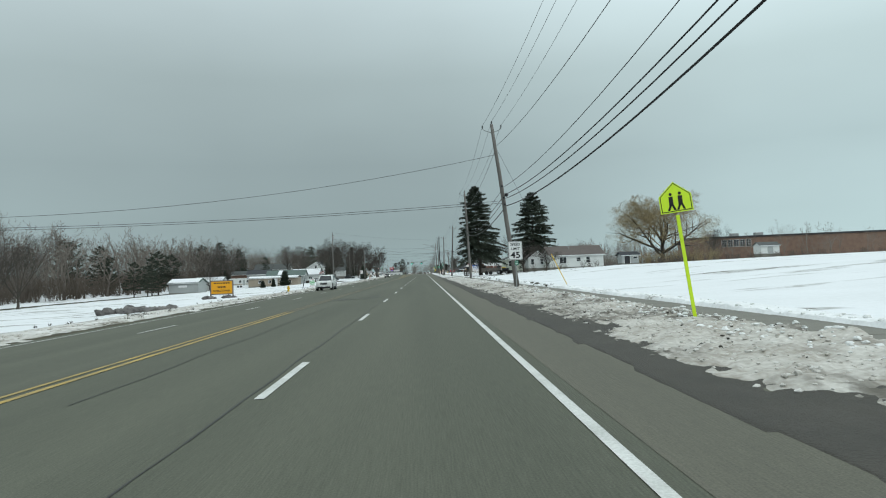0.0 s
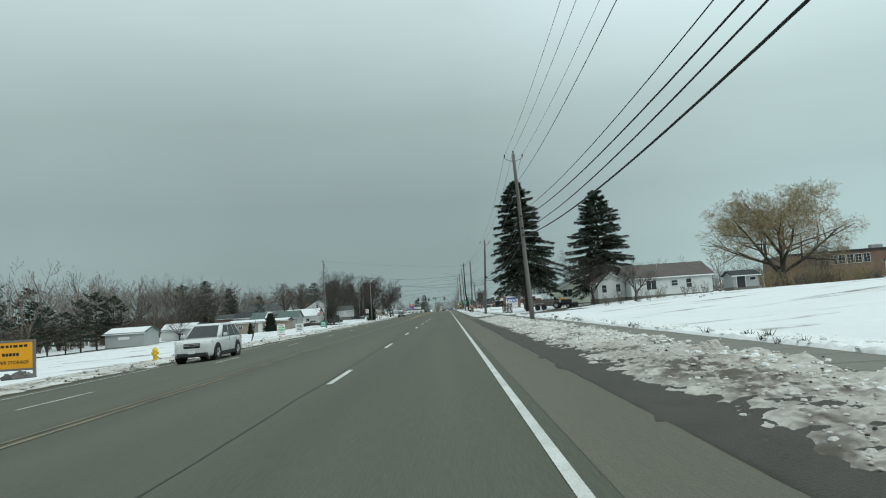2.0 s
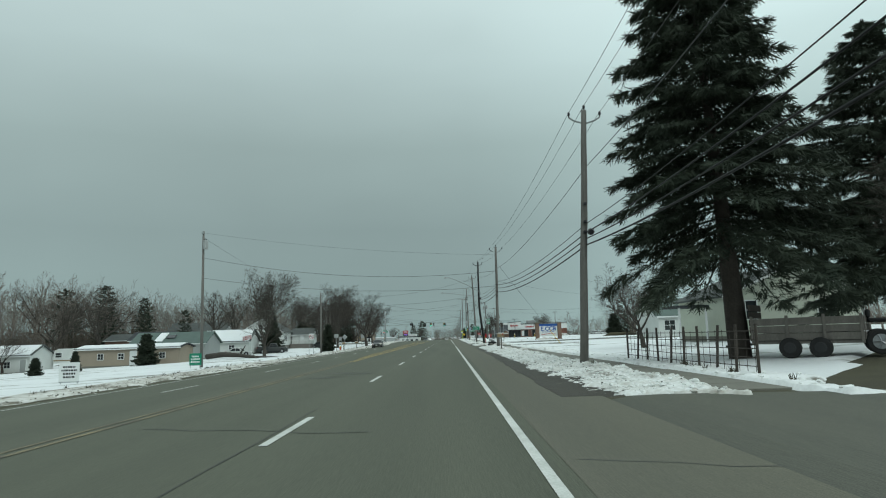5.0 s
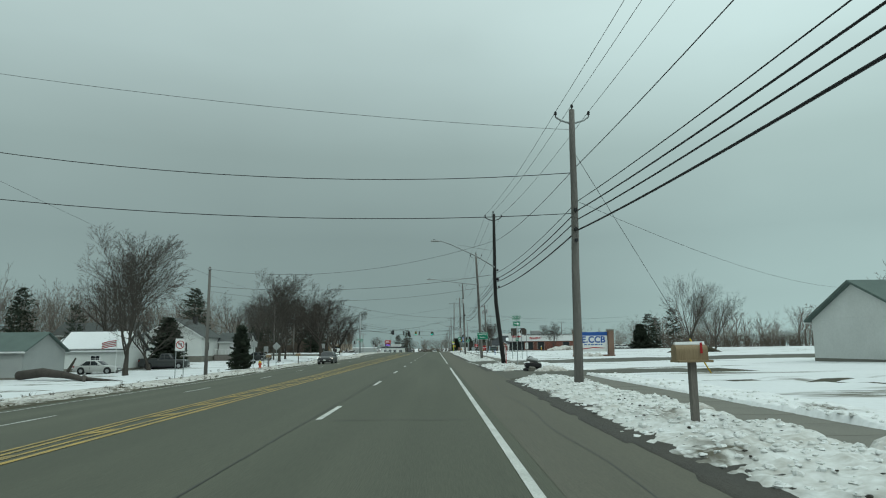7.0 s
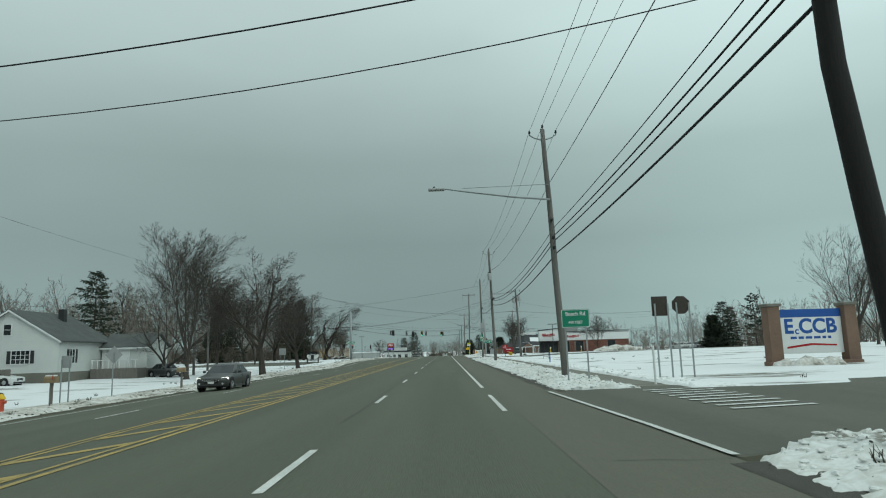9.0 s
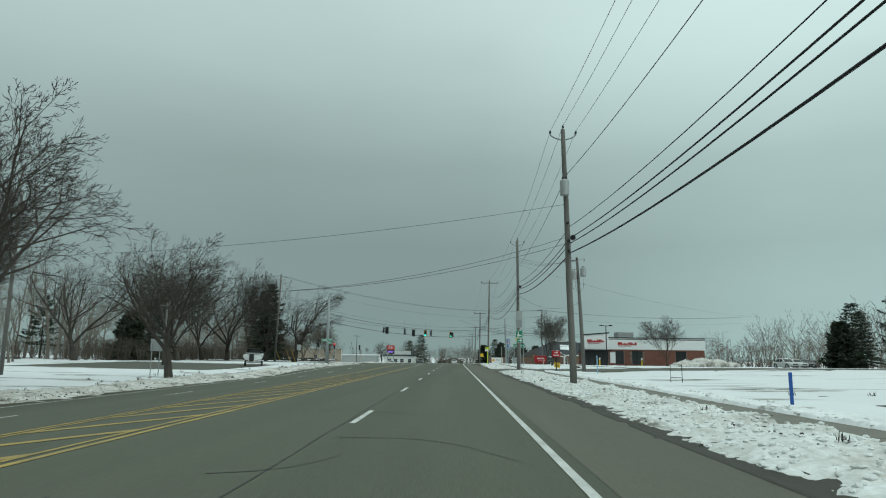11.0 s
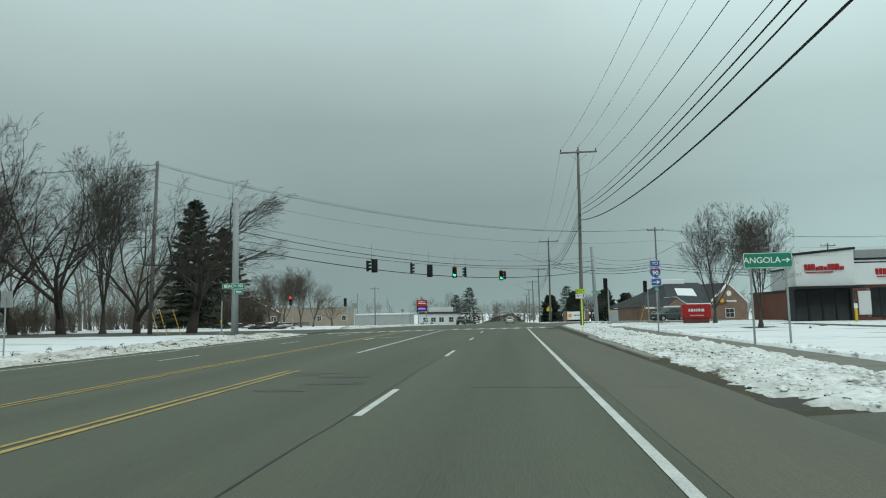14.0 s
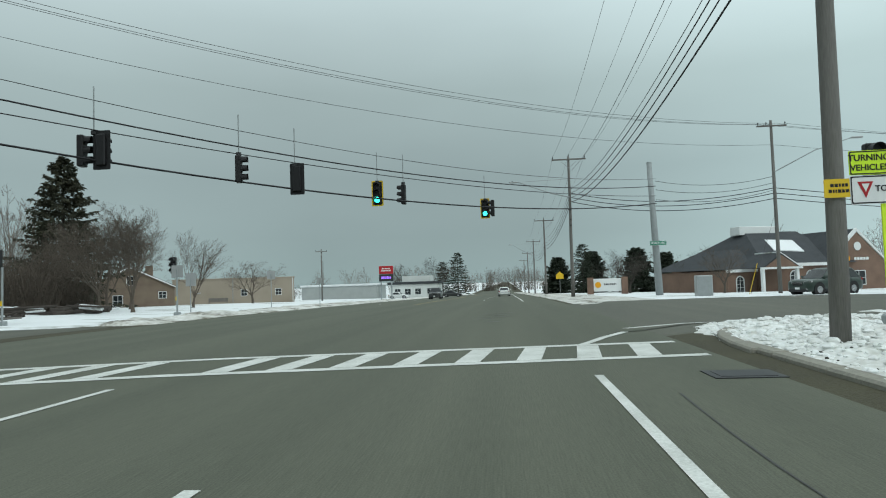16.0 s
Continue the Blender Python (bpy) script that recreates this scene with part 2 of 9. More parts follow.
M_BRUSH = mat("brushwood", (0.125, 0.102, 0.08), 0.95, (0.07, 0.058, 0.048), 0.6, 0.6, 10, 0.3)
M_NEEDLE = mat("spruce_needles", (0.020, 0.030, 0.020), 0.85, (0.040, 0.050, 0.032), 0.7, 0.8, 16, 0.3)
M_NEEDLE_SNOW = mat("brownish_conifer", (0.05, 0.045, 0.025), 0.85, (0.025, 0.032, 0.02), 0.7, 0.5, 12, 0.3)
M_SIDING = mat("white_siding", (0.62, 0.64, 0.62), 0.6, (0.50, 0.52, 0.50), 0.5, 0.6, 9, 0.1)
M_SIDING_TAN = mat("tan_siding", (0.33, 0.28, 0.22), 0.7, (0.26, 0.22, 0.17), 0.5, 0.6, 9, 0.1)
M_SIDING_GREY = mat("grey_siding", (0.36, 0.38, 0.37), 0.7, (0.28, 0.30, 0.29), 0.5, 0.6, 9, 0.1)
M_SIDING_CREAM = mat("pale_green_siding", (0.52, 0.55, 0.46), 0.65, (0.43, 0.46, 0.38), 0.5, 0.6, 9, 0.1)
M_ROOF = mat("brown_shingles", (0.125, 0.105, 0.095), 0.9, (0.085, 0.074, 0.068), 0.6, 1, 22, 0.5)
M_ROOF_GREY = mat("grey_shingles", (0.095, 0.105, 0.10), 0.9, (0.06, 0.066, 0.064), 0.6, 1, 22, 0.5)
M_ROOF_DARK = mat("charcoal_shingles", (0.035, 0.038, 0.042), 0.9, (0.055, 0.06, 0.065), 0.6, 1, 22, 0.5)
M_ROOF_GREEN = mat("green_grey_shingles", (0.11, 0.15, 0.135), 0.9, (0.08, 0.11, 0.1), 0.6, 1, 22, 0.5)
M_BRICK = mat("red_brick", (0.19, 0.075, 0.052), 0.85, (0.11, 0.05, 0.038), 0.6, 0.8, 22, 0.5, piece=0.25)
M_BRICK_TAN = mat("brown_brick", (0.23, 0.145, 0.105), 0.85, (0.13, 0.085, 0.065), 0.6, 0.8, 22, 0.4)
M_BRICK_OLD = mat("weathered_brown_brick", (0.21, 0.165, 0.12), 0.9, (0.14, 0.10, 0.078), 0.6, 0.8, 22, 0.4)
M_MORTAR = mat("mortar", (0.24, 0.22, 0.20), 0.95, s2=30)
M_STONE = mat("field_stone", (0.17, 0.16, 0.15), 0.9, (0.085, 0.08, 0.078), 0.6, 1.6, 14, 0.8, piece=0.3)
M_TRIM = mat("white_trim", (0.70, 0.72, 0.71), 0.5, (0.62, 0.64, 0.63), 0.4, 1, 12, 0.03)
M_WHITE = mat("white_enamel", (0.72, 0.74, 0.73), 0.35, (0.62, 0.64, 0.63), 0.4, 1.5, 10, 0.02)
M_BLACK = mat("black_paint", (0.015, 0.015, 0.016), 0.5, s2=20, bump=0.03)
M_DARK = mat("dark_grey_plastic", (0.035, 0.036, 0.038), 0.6, s2=20, bump=0.03)
M_GLASS = mat("window_glass", (0.015, 0.018, 0.02), 0.08, (0.035, 0.04, 0.042), 0.5, 0.4, 2, 0.0, spec=0.4)
M_GREEN = mat("sign_green", (0.012, 0.22, 0.13), 0.4, (0.01, 0.18, 0.11), 0.4, 1.5, 12, 0.01)
M_SHOPGREEN = mat("printed_green", (0.05, 0.42, 0.10), 0.5, (0.04, 0.34, 0.08), 0.4, 2, 14, 0.01)
M_LIME = mat("fluorescent_lime", (0.62, 0.86, 0.03), 0.4, (0.52, 0.74, 0.03), 0.4, 1.5, 12, 0.01)
M_YELLOW = mat("sign_yellow", (0.70, 0.47, 0.02), 0.45, (0.58, 0.38, 0.02), 0.4, 1.5, 12, 0.01)
M_ORANGE = mat("amber_board", (0.78, 0.36, 0.012), 0.5, (0.68, 0.30, 0.01), 0.4, 1.5, 12, 0.02)
M_BLUE = mat("sign_blue", (0.02, 0.09, 0.33), 0.4, (0.016, 0.07, 0.26), 0.4, 1.5, 12, 0.01)
M_PALE_BLUE = mat("pale_blue_plastic", (0.30, 0.46, 0.60), 0.5, (0.24, 0.38, 0.50), 0.4, 2, 14, 0.02)
M_RED = mat("sign_red", (0.40, 0.018, 0.022), 0.4, (0.32, 0.014, 0.018), 0.4, 1.5, 12, 0.01)
M_RUBBER = mat("tyre_rubber", (0.018, 0.018, 0.018), 0.85, (0.03, 0.03, 0.03), 0.5, 3, 25, 0.3)
M_RIM = mat("wheel_alloy", (0.42, 0.43, 0.44), 0.35, (0.3, 0.31, 0.32), 0.4, 4, 20, 0.02, metal=0.8)
M_CAR_WHITE = mat("white_car_paint", (0.62, 0.64, 0.63), 0.3, (0.48, 0.49, 0.47), 0.5, 0.8, 6, 0.0, spec=0.5)
M_CAR_SILVER = mat("silver_car_paint", (0.46, 0.47, 0.45), 0.3, (0.36, 0.37, 0.35), 0.5, 0.8, 6, 0.0, spec=0.5)
M_CAR_DARK = mat("dark_car_paint", (0.028, 0.033, 0.034), 0.3, (0.05, 0.053, 0.05), 0.5, 0.8, 6, 0.0, spec=0.5)
M_CAR_GREEN = mat("dark_green_car_paint", (0.02, 0.04, 0.032), 0.3, (0.035, 0.05, 0.042), 0.5, 0.8, 6, 0.0, spec=0.5)
M_HEADLAMP = lamp_mat("lit_headlamp", (1.0, 0.95, 0.85), 2.2)
M_LENS = mat("clear_lens", (0.5, 0.52, 0.52), 0.15, s2=10, bump=0.0, spec=0.6)
M_HYDRANT = mat("hydrant_red", (0.55, 0.10, 0.05), 0.5, (0.42, 0.08, 0.05), 0.5, 3, 20, 0.05)
M_TAIL = mat("red_lens", (0.30, 0.012, 0.012), 0.2, s2=10, bump=0.0, spec=0.6)
M_GREENLIGHT = lamp_mat("lit_green_lens", (0.02, 1.0, 0.72), 3.0)
M_REDLIGHT = lamp_mat("lit_red_lens", (1.0, 0.03, 0.02), 1.6)
M_LED_PURPLE = lamp_mat("lit_display_violet", (0.34, 0.16, 0.85), 0.7)
M_TIMBER = mat("pale_timber", (0.30, 0.23, 0.14), 0.85, (0.2, 0.15, 0.09), 0.6, 1.5, 16, 0.4, stretch=(3, 3, 0.4))
M_TIMBER_GREY = mat("grey_timber", (0.20, 0.185, 0.165), 0.9, (0.12, 0.11, 0.1), 0.6, 1.5, 16, 0.5, stretch=(3, 3, 0.5))
M_CHROME = mat("chrome", (0.6, 0.6, 0.6), 0.15, s2=5, bump=0, metal=1.0)
M_STRIPE_RED = mat("flag_red", (0.42, 0.04, 0.05), 0.8)


# ---- mesh tools ----
class MB:
    """Collects vertices and faces for one mesh."""

    def __init__(self):
        self.v, self.f = [], []

    def box(self, x0, y0, z0, x1, y1, z1, bev=0.0):
        n = len(self.v)
        if bev <= 0:
            self.v += [(x, y, z) for z in (z0, z1) for y in (y0, y1) for x in (x0, x1)]
            self.f += [tuple(n + i for i in q) for q in ((0, 2, 3, 1), (4, 5, 7, 6), (0, 1, 5, 4), (2, 6, 7, 3), (0, 4, 6, 2), (1, 3, 7, 5))]
        else:
            b = min(bev, (x1 - x0) / 2.01, (y1 - y0) / 2.01, (z1 - z0) / 2.01)
            rings = []
            for z, ins in ((z0, b), (z0 + b, 0), (z1 - b, 0), (z1, b)):
                r = [(x0 + ins, y0 + b + ins * 0, z), (x0 + b + ins * 0, y0 + ins, z), (x1 - b, y0 + ins, z), (x1 - ins, y0 + b, z),
                     (x1 - ins, y1 - b, z), (x1 - b, y1 - ins, z), (x0 + b, y1 - ins, z), (x0 + ins, y1 - b, z)]
                rings.append(r)
            self.loft(rings, cap=True)
        return self

    def loft(self, rings, cap=True, closed=True):
        n, k = len(self.v), len(rings[0])
        for r in rings:
            self.v += [tuple(p) for p in r]
        for i in range(len(rings) - 1):
            for j in range(k if closed else k - 1):
                a, b = n + i * k + j, n + i * k + (j + 1) % k
                self.f.append((a, b, b + k, a + k))
        if cap:
            self.f.append(tuple(n + j for j in range(k))[::-1])
            self.f.append(tuple(n + (len(rings) - 1) * k + j for j in range(k)))
        return self

    def tube(self, path, radii, sides=6, cap=True):
        rings = []
        path = [Vector(p) for p in path]
        if not hasattr(radii, "__len__"):
            radii = [radii] * len(path)
        for i, p in enumerate(path):
            d = (path[min(i + 1, len(path) - 1)] - path[max(i - 1, 0)]).normalized()
            a = d.cross(Vector((0, 0, 1)) if abs(d.z) < 0.9 else Vector((1, 0, 0))).normalized()
            b = d.cross(a)
            rings.append([p + radii[i] * (math.cos(t) * a + math.sin(t) * b) for t in [2 * math.pi * k / sides for k in range(sides)]])
        return self.loft(rings, cap)

    def disc(self, c, axis, r0, h, sides=16, r1=None):
        c, axis = Vector(c), Vector(axis).normalized()
        return self.tube([c, c + axis * h], [r0, r0 if r1 is None else r1], sides)

    def prism(self, poly, y0, y1):
        """A polygon in x and z, pushed from y0 to y1."""
        return self.loft([[(x, y0, z) for x, z in poly], [(x, y1, z) for x, z in poly]])

    def prism_x(self, poly, x0, x1):
        """A polygon in y and z, pushed from x0 to x1."""
        return self.loft([[(x0, y, z) for y, z in poly], [(x1, y, z) for y, z in poly]])

    def quad(self, a, b, c, d):
        n = len(self.v)
        self.v += [tuple(a), tuple(b), tuple(c), tuple(d)]
        self.f.append((n, n + 1, n + 2, n + 3))
        return self

    def mesh(self, name, smooth=False):
        me = bpy.data.meshes.new(name)
        me.from_pydata(self.v, [], self.f)
        if smooth:
            me.polygons.foreach_set("use_smooth", [True] * len(me.polygons))
        me.update()
        return me


def part(name, mb, material, parent=None, label="", smooth=False):
    me = mb if isinstance(mb, bpy.types.Mesh) else mb.mesh(name, smooth)
    if len(me.materials) == 0:
        me.materials.append(material)
    ob = new(name, me)
    if parent is not None:
        ob.parent = parent
    if label:
        ob["label"] = label
    return ob


def thing(name, at, label, category, group="", turn=0.0, kind=""):
    e = new(name)
    e.empty_display_size = 0.3
    e.matrix_basis = pose(*at, 0, 0, turn)
    return tagged(e, label, category, group, kind)


def words(text, size, material, parent, x, y, z, turn=0.0, name="lettering", wide=1.0, thick=0.0015):
    """Lettering that faces -y, centred on x, with its middle at z."""
    cu = bpy.data.curves.new(name, 'FONT')
    cu.body, cu.size, cu.align_x, cu.align_y, cu.extrude, cu.offset = text, size, 'CENTER', 'CENTER', 0.002, thick
    tmp = bpy.data.objects.new(name, cu)
    scene.collection.objects.link(tmp)
    bpy.context.view_layer.update()
    me = bpy.data.meshes.new_from_object(tmp.evaluated_get(bpy.context.evaluated_depsgraph_get()))
    bpy.data.objects.remove(tmp)
    me.transform(pose(x, y, z, 90, 0, 0) @ Matrix.Diagonal((wide, 1, 1, 1)))
    me.materials.clear()
    me.materials.append(material)
    return part(name, me, material, parent)


# ---- lie of the land ----
def lerp_y(y, ys, vs):
    return float(np.interp(y, ys, vs))


def median_width(y):
    return lerp_y(y, (0, 150, 165, 187, 207, 285, 345), (0.12, 0.12, 0.68, 0.94, 1.6, 3.1, 3.3))


def fall(y):
    """Height of the road's crown: level, then falling away past the crossing."""
    d = min(max(0.0, y - 362), 330)
    return -0.017 * d * d / (d + 25)


def left_slope(y):
    return lerp_y(y, (292, 316), (0.054, 0.012))


def left_edge(y):
    return YELLOW - median_width(y) - 2 * LANE - 0.75


def road_z(x, y):
    return fall(y) + (left_slope(y) * (x - YELLOW) if x < YELLOW else 0.0)


RIGHT_EDGE = 3.45
BEACH = 0.32          # how far the side road swings ahead for each metre to the right


def beach_y(x):
    return 366 + BEACH * x


def land(x, y):
    """Height of the bare ground."""
    xl = left_edge(y)
    if xl <= x <= RIGHT_EDGE:
        return road_z(x, y) - 0.08
    if x > RIGHT_EDGE:
        h = lerp_y(y, (0, 100, 135, 165, 200, 300, 340, 400), (1.25, 1.2, 0.85, 0.5, 0.25, 0.45, 0.1, -0.2))
        k = float(np.interp(x, (RIGHT_EDGE, 4.2, 6.0, 7.6, 12, 30, 60, 150), (-0.02, 0.02, 0.03, 0.03, 0.12, 1.0, 1.45, 2.0)))
        return fall(y) + (k if x < 7.6 else 0.03 + (k - 0.03) * h)
    t = xl - x
    e = road_z(xl, y)
    a = lerp_y(y, (0, 200, 260, 320), (-0.95, -0.9, -0.6, -0.12))
    b = lerp_y(y, (0, 205, 240, 260, 320), (-1.55, -1.55, -0.8, -0.4, 0.1))
    c = lerp_y(y, (0, 205, 240, 260, 320), (-2.3, -2.3, -1.0, -0.5, 0.1))
    return fall(y) * (1 if t > 0 else 0) + float(np.interp(t, (0, 1.5, 8, 30, 52, 150), (e - fall(y), e - fall(y) - 0.03, a, b, c, c + 1.6)))


DRIVES = ((112.5, 118.5), (180.5, 186.0), (202.5, 212.0), (295.5, 305.0))


def pave_edge(y):
    """Where the paved shoulder ends on the right."""
    return lerp_y(y, (0, 125, 150, 200, 265, 330, 356), (2.48, 2.55, 2.95, 3.15, 3.32, 3.4, 3.5))


def mud_width(y):
    """Bare wet mud between the shoulder and the ploughed snow."""
    return lerp_y(y, (0, 125, 155, 200, 308, 320, 352), (0.7, 0.66, 0.3, 0.16, 0.14, 0.5, 0.58))


def walk_x(y):
    """Middle line of the sidewalk."""
    return lerp_y(y, (0, 50, 80, 95, 130, 200, 270, 350), (7.3, 6.95, 6.9, 6.85, 6.45, 6.4, 7.1, 7.6))


def cleared(x, y):
    """Paved or shovelled places, where no snow lies."""
    xl = left_edge(y)
    if xl - 0.05 <= x <= pave_edge(y) + 0.1:
        return True
    if abs(y - beach_y(x)) < 7.2 + (2.4 if x > 0 else 4.0) * max(0, 1 - abs(x - (4 if x > 0 else -19)) / 7):
        return True
    if x > pave_edge(y):
        if abs(x - walk_x(y)) < 0.72 and 4 < y < 350:
            return True
        for i, (a, b) in enumerate(DRIVES):
            w = 2.5 * max(0, 1 - (x - 3.4) / 3)
            if a - w < y < b + w and x < (60 if i in (2, 3) else 16):
                return True
        # wheel-worn mud from the drive to the yard
        if 8 < x < 21 and abs(y - (117.0 + (x - 8.5) * 1.3)) < 4.6:
            return True
        if 20 < x < 60 and 296 < y < 352:
            return x < 21.5 or y < 312
    else:
        if -44 < x < -23.5 and 296 < y < 326:
            return True
    return False


# ---- ground, snow, road ----
def sheet(name, xs, ys, zfun, material, label, category, kind="structure", keep=None):
    v = [(x, y, zfun(x, y)) for y in ys for x in xs]
    nx = len(xs)
    f = []
    for j in range(len(ys) - 1):
        for i in range(nx - 1):
            if keep is None or keep((xs[i] + xs[i + 1]) / 2, (ys[j] + ys[j + 1]) / 2):
                a = j * nx + i
                f.append((a, a + 1, a + 1 + nx, a + nx))
    me = bpy.data.meshes.new(name)
    me.from_pydata(v, [], f)
    me.polygons.foreach_set("use_smooth", [True] * len(me.polygons))
    me.materials.append(material)
    return tagged(new(name, me), label, category, kind=kind)


def steps(*spec):
    """Runs of (start, end, step) joined into one rising list."""
    out = []
    for a, b, s in spec:
        n = max(1, round((b - a) / s))
        out += [a + (b - a) * i / n for i in range(n)]
    out.append(spec[-1][1])
    return out


FAR_X = steps((-2500, -600, 300), (-600, -150, 60), (-150, -60, 10), (-60, -24, 2), (-24, 12, 0.5), (12, 40, 2), (40, 150, 10), (150, 600, 60), (600, 2500, 300))
FAR_Y = steps((-600, -60, 90), (-60, -20, 10), (-20, 420, 2), (420, 700, 10), (700, 3600, 200))
ground = sheet("ground", FAR_X, FAR_Y, land, M_GRASS, "flat brown winter grass and mud under the snow", "ground")


def nz(x, y, s, seed=0.0):
    return noise.noise(Vector((x * s, y * s, seed)))


def snow_h(x, y):
    if cleared(x, y):
        return -0.12
    h = 0.07 + 0.05 * nz(x, y, 0.15, 3.1) + 0.02 * nz(x, y, 0.9, 5.0)
    if x > pave_edge(y):
        near, out = pave_edge(y) + mud_width(y), walk_x(y)
        d = x - near + 0.45
        if x < out and y < 358.5:
            lump = 0.05 * nz(x, y, 0.45, 1.0) + 0.05 * nz(x, y, 1.7, 2.0) + 0.08 * abs(nz(x, y, 3.2, 4.0)) + 0.05 * nz(x, y, 5.5, 7.0) + 0.07 * max(0, d - 1.4) * (0.5 + nz(x, y, 0.8, 9.0)) - 0.03
            deep = lerp_y(y, (0, 60, 110, 150, 290, 310, 352), (0.07, 0.07, 0.08, 0.10, 0.11, 0.08, 0.07))
            prof = min(1.0, (d - 0.25) / 1.0) * deep - 0.22 * max(0, 0.75 - d)
            h = prof + lump
        elif x < 9.0 and y < 352:
            h = 0.10 + 0.16 * abs(nz(x, y, 1.8, 2.0)) * max(0.2, 1 - (x - out - 0.72)) + 0.05 * nz(x, y, 5.0, 4.0) + 0.05 * nz(x, y, 0.5, 6.0)
        else:
            bare = nz(x, y, 0.11, 11.0) + 0.5 * nz(x, y, 0.5, 12.0)
            if bare > 0.58 and x < 60 and y > 110:
                h = -0.02
    else:
        t = left_edge(y) - x
        if t < 3.2:
            lump = 0.10 * nz(x, y, 0.5, 1.0) + 0.09 * nz(x, y, 1.9, 2.0) + 0.05 * abs(nz(x, y, 5.0, 4.0))
            amp = lerp_y(y, (0, 230, 270), (0.6, 0.8, 1.5))
            h = min(1.0, (t - 0.5) / 1.3) * lerp_y(y, (0, 230, 280, 340), (0.08, 0.10, 0.25, 0.2)) + lump * amp - 0.1 * max(0, 0.7 - t)
    return h


def snow_z(x, y):
    base = road_z(x, y) if 2.0 < x <= RIGHT_EDGE else land(x, y)
    return base + snow_h(x, y)


BANK_Y = steps((-14, 352, 0.15))
BANK_X = steps((2.6, 6.9, 0.11), (6.9, 9.0, 0.14))


def verge_side(x, y):
    return x < walk_x(y)


sheet("snow_bank_field", BANK_X, steps((-14, 62, 0.15)), snow_z, M_SNOW_MUDDY, "brown slush and ploughed snow beside the road", "snow bank", keep=verge_side)
sheet("snow_bank_houses", BANK_X, steps((62, 120, 0.15)), snow_z, M_SNOW_DIRTY, "grey ploughed snow with bare mud beside the road", "snow bank", keep=verge_side)
sheet("snow_bank_lawns", BANK_X, steps((120, 352, 0.15)), snow_z, M_SNOW_GREY, "clumped ploughed snow between road and sidewalk", "snow bank", keep=verge_side)
sheet("snow_bank_sidewalk", steps((5.9, 9.0, 0.13)), BANK_Y, snow_z, M_SNOW_EDGE, "shovelled white snow beyond the sidewalk", "snow bank", keep=lambda x, y: not verge_side(x, y))
sheet("snow_bank_left", [-12.3 - 0.34 * i for i in range(22)][::-1], steps((-14, 346, 0.36)), snow_z, M_SNOW_DIRTY, "thin grey ploughed snow along the far kerb", "snow bank")
sheet("snow_bank_corner", steps((3.45, 9, 0.12), (9, 16, 0.3)), steps((352, 364, 0.15)), snow_z, M_SNOW_GREY, "trampled lumpy snow on the street corner", "snow bank")
SNOW_X = steps((-2500, -600, 300), (-600, -150, 60), (-150, -80, 10), (-80, -19.4, 0.8))
SNOW_X2 = steps((9.0, 40, 0.8), (40, 80, 2), (80, 150, 10), (150, 600, 60), (600, 2500, 300))
SNOW_Y = steps((-600, -60, 90), (-60, -14, 8), (-14, 420, 0.9), (420, 700, 8), (700, 3600, 200))
sheet("snow_field_left", SNOW_X, SNOW_Y, snow_z, M_SNOW, "smooth white snow over the field", "snow")
sheet("snow_field_right", SNOW_X2, SNOW_Y, snow_z, M_SNOW, "trodden white snow over lawns and lots", "snow")
sheet("snow_field_far_left", steps((-19.4, -12, 0.7)), steps((346, 420, 0.7), (420, 700, 8)), snow_z, M_SNOW_DIRTY, "grey snow beside the road past the crossing", "snow")
sheet("snow_field_far_right", steps((3.45, 9.0, 0.6)), steps((364, 420, 0.7), (420, 700, 8)), snow_z, M_SNOW_DIRTY, "grey snow beside the road past the crossing", "snow")

# road
ROAD_Y = steps((-60, 420, 2), (420, 700, 10), (700, 1200, 100))


def strip(name, xa, xb, ys, lift, material, label="", category="road", cols=2, parent=None, kind="structure"):
    """A long strip between two edges that may depend on y, lying on the road."""
    v, f = [], []
    for y in ys:
        a, b = (xa(y) if callable(xa) else xa), (xb(y) if callable(xb) else xb)
        for i in range(cols):
            x = a + (b - a) * i / (cols - 1)
            v.append((x, y, road_z(x, y) + lift))
    for j in range(len(ys) - 1):
        for i in range(cols - 1):
            k = j * cols + i
            f.append((k, k + 1, k + 1 + cols, k + cols))
    me = bpy.data.meshes.new(name)
    me.from_pydata(v, [], f)
    me.materials.append(material)
    ob = new(name, me)
    if parent is not None:
        ob.parent = parent
        return ob
    return tagged(ob, label, category, kind=kind)


def main_road():
    v, f = [], []
    for y in ROAD_Y:
        xl = left_edge(y)
        for x in (xl - 0.15, xl, (xl + YELLOW) / 2, YELLOW - 0.6, YELLOW - 0.2, YELLOW, YELLOW + 0.4, -2.0, EDGE, RIGHT_EDGE, RIGHT_EDGE + 0.1):
            z = road_z(x, y) - (0.09 if x < xl or x > RIGHT_EDGE else 0)
            v.append((x, y, z))
    k = 11
    for j in range(len(ROAD_Y) - 1):
        for i in range(k - 1):
            a = j * k + i
            f.append((a, a + 1, a + 1 + k, a + k))
    me = bpy.data.meshes.new("road")
    me.from_pydata(v, [], f)
    me.materials.append(M_ASPHALT)
    return tagged(new("road", me), "worn grey asphalt road with four lanes", "road", kind="structure")


road = main_road()
strip("road_shoulder", EDGE + 0.25, RIGHT_EDGE - 0.02, steps((-60, 344, 2)), 0.004, M_SHOULDER, "salt-bleached paved shoulder beside the lane", "road shoulder")


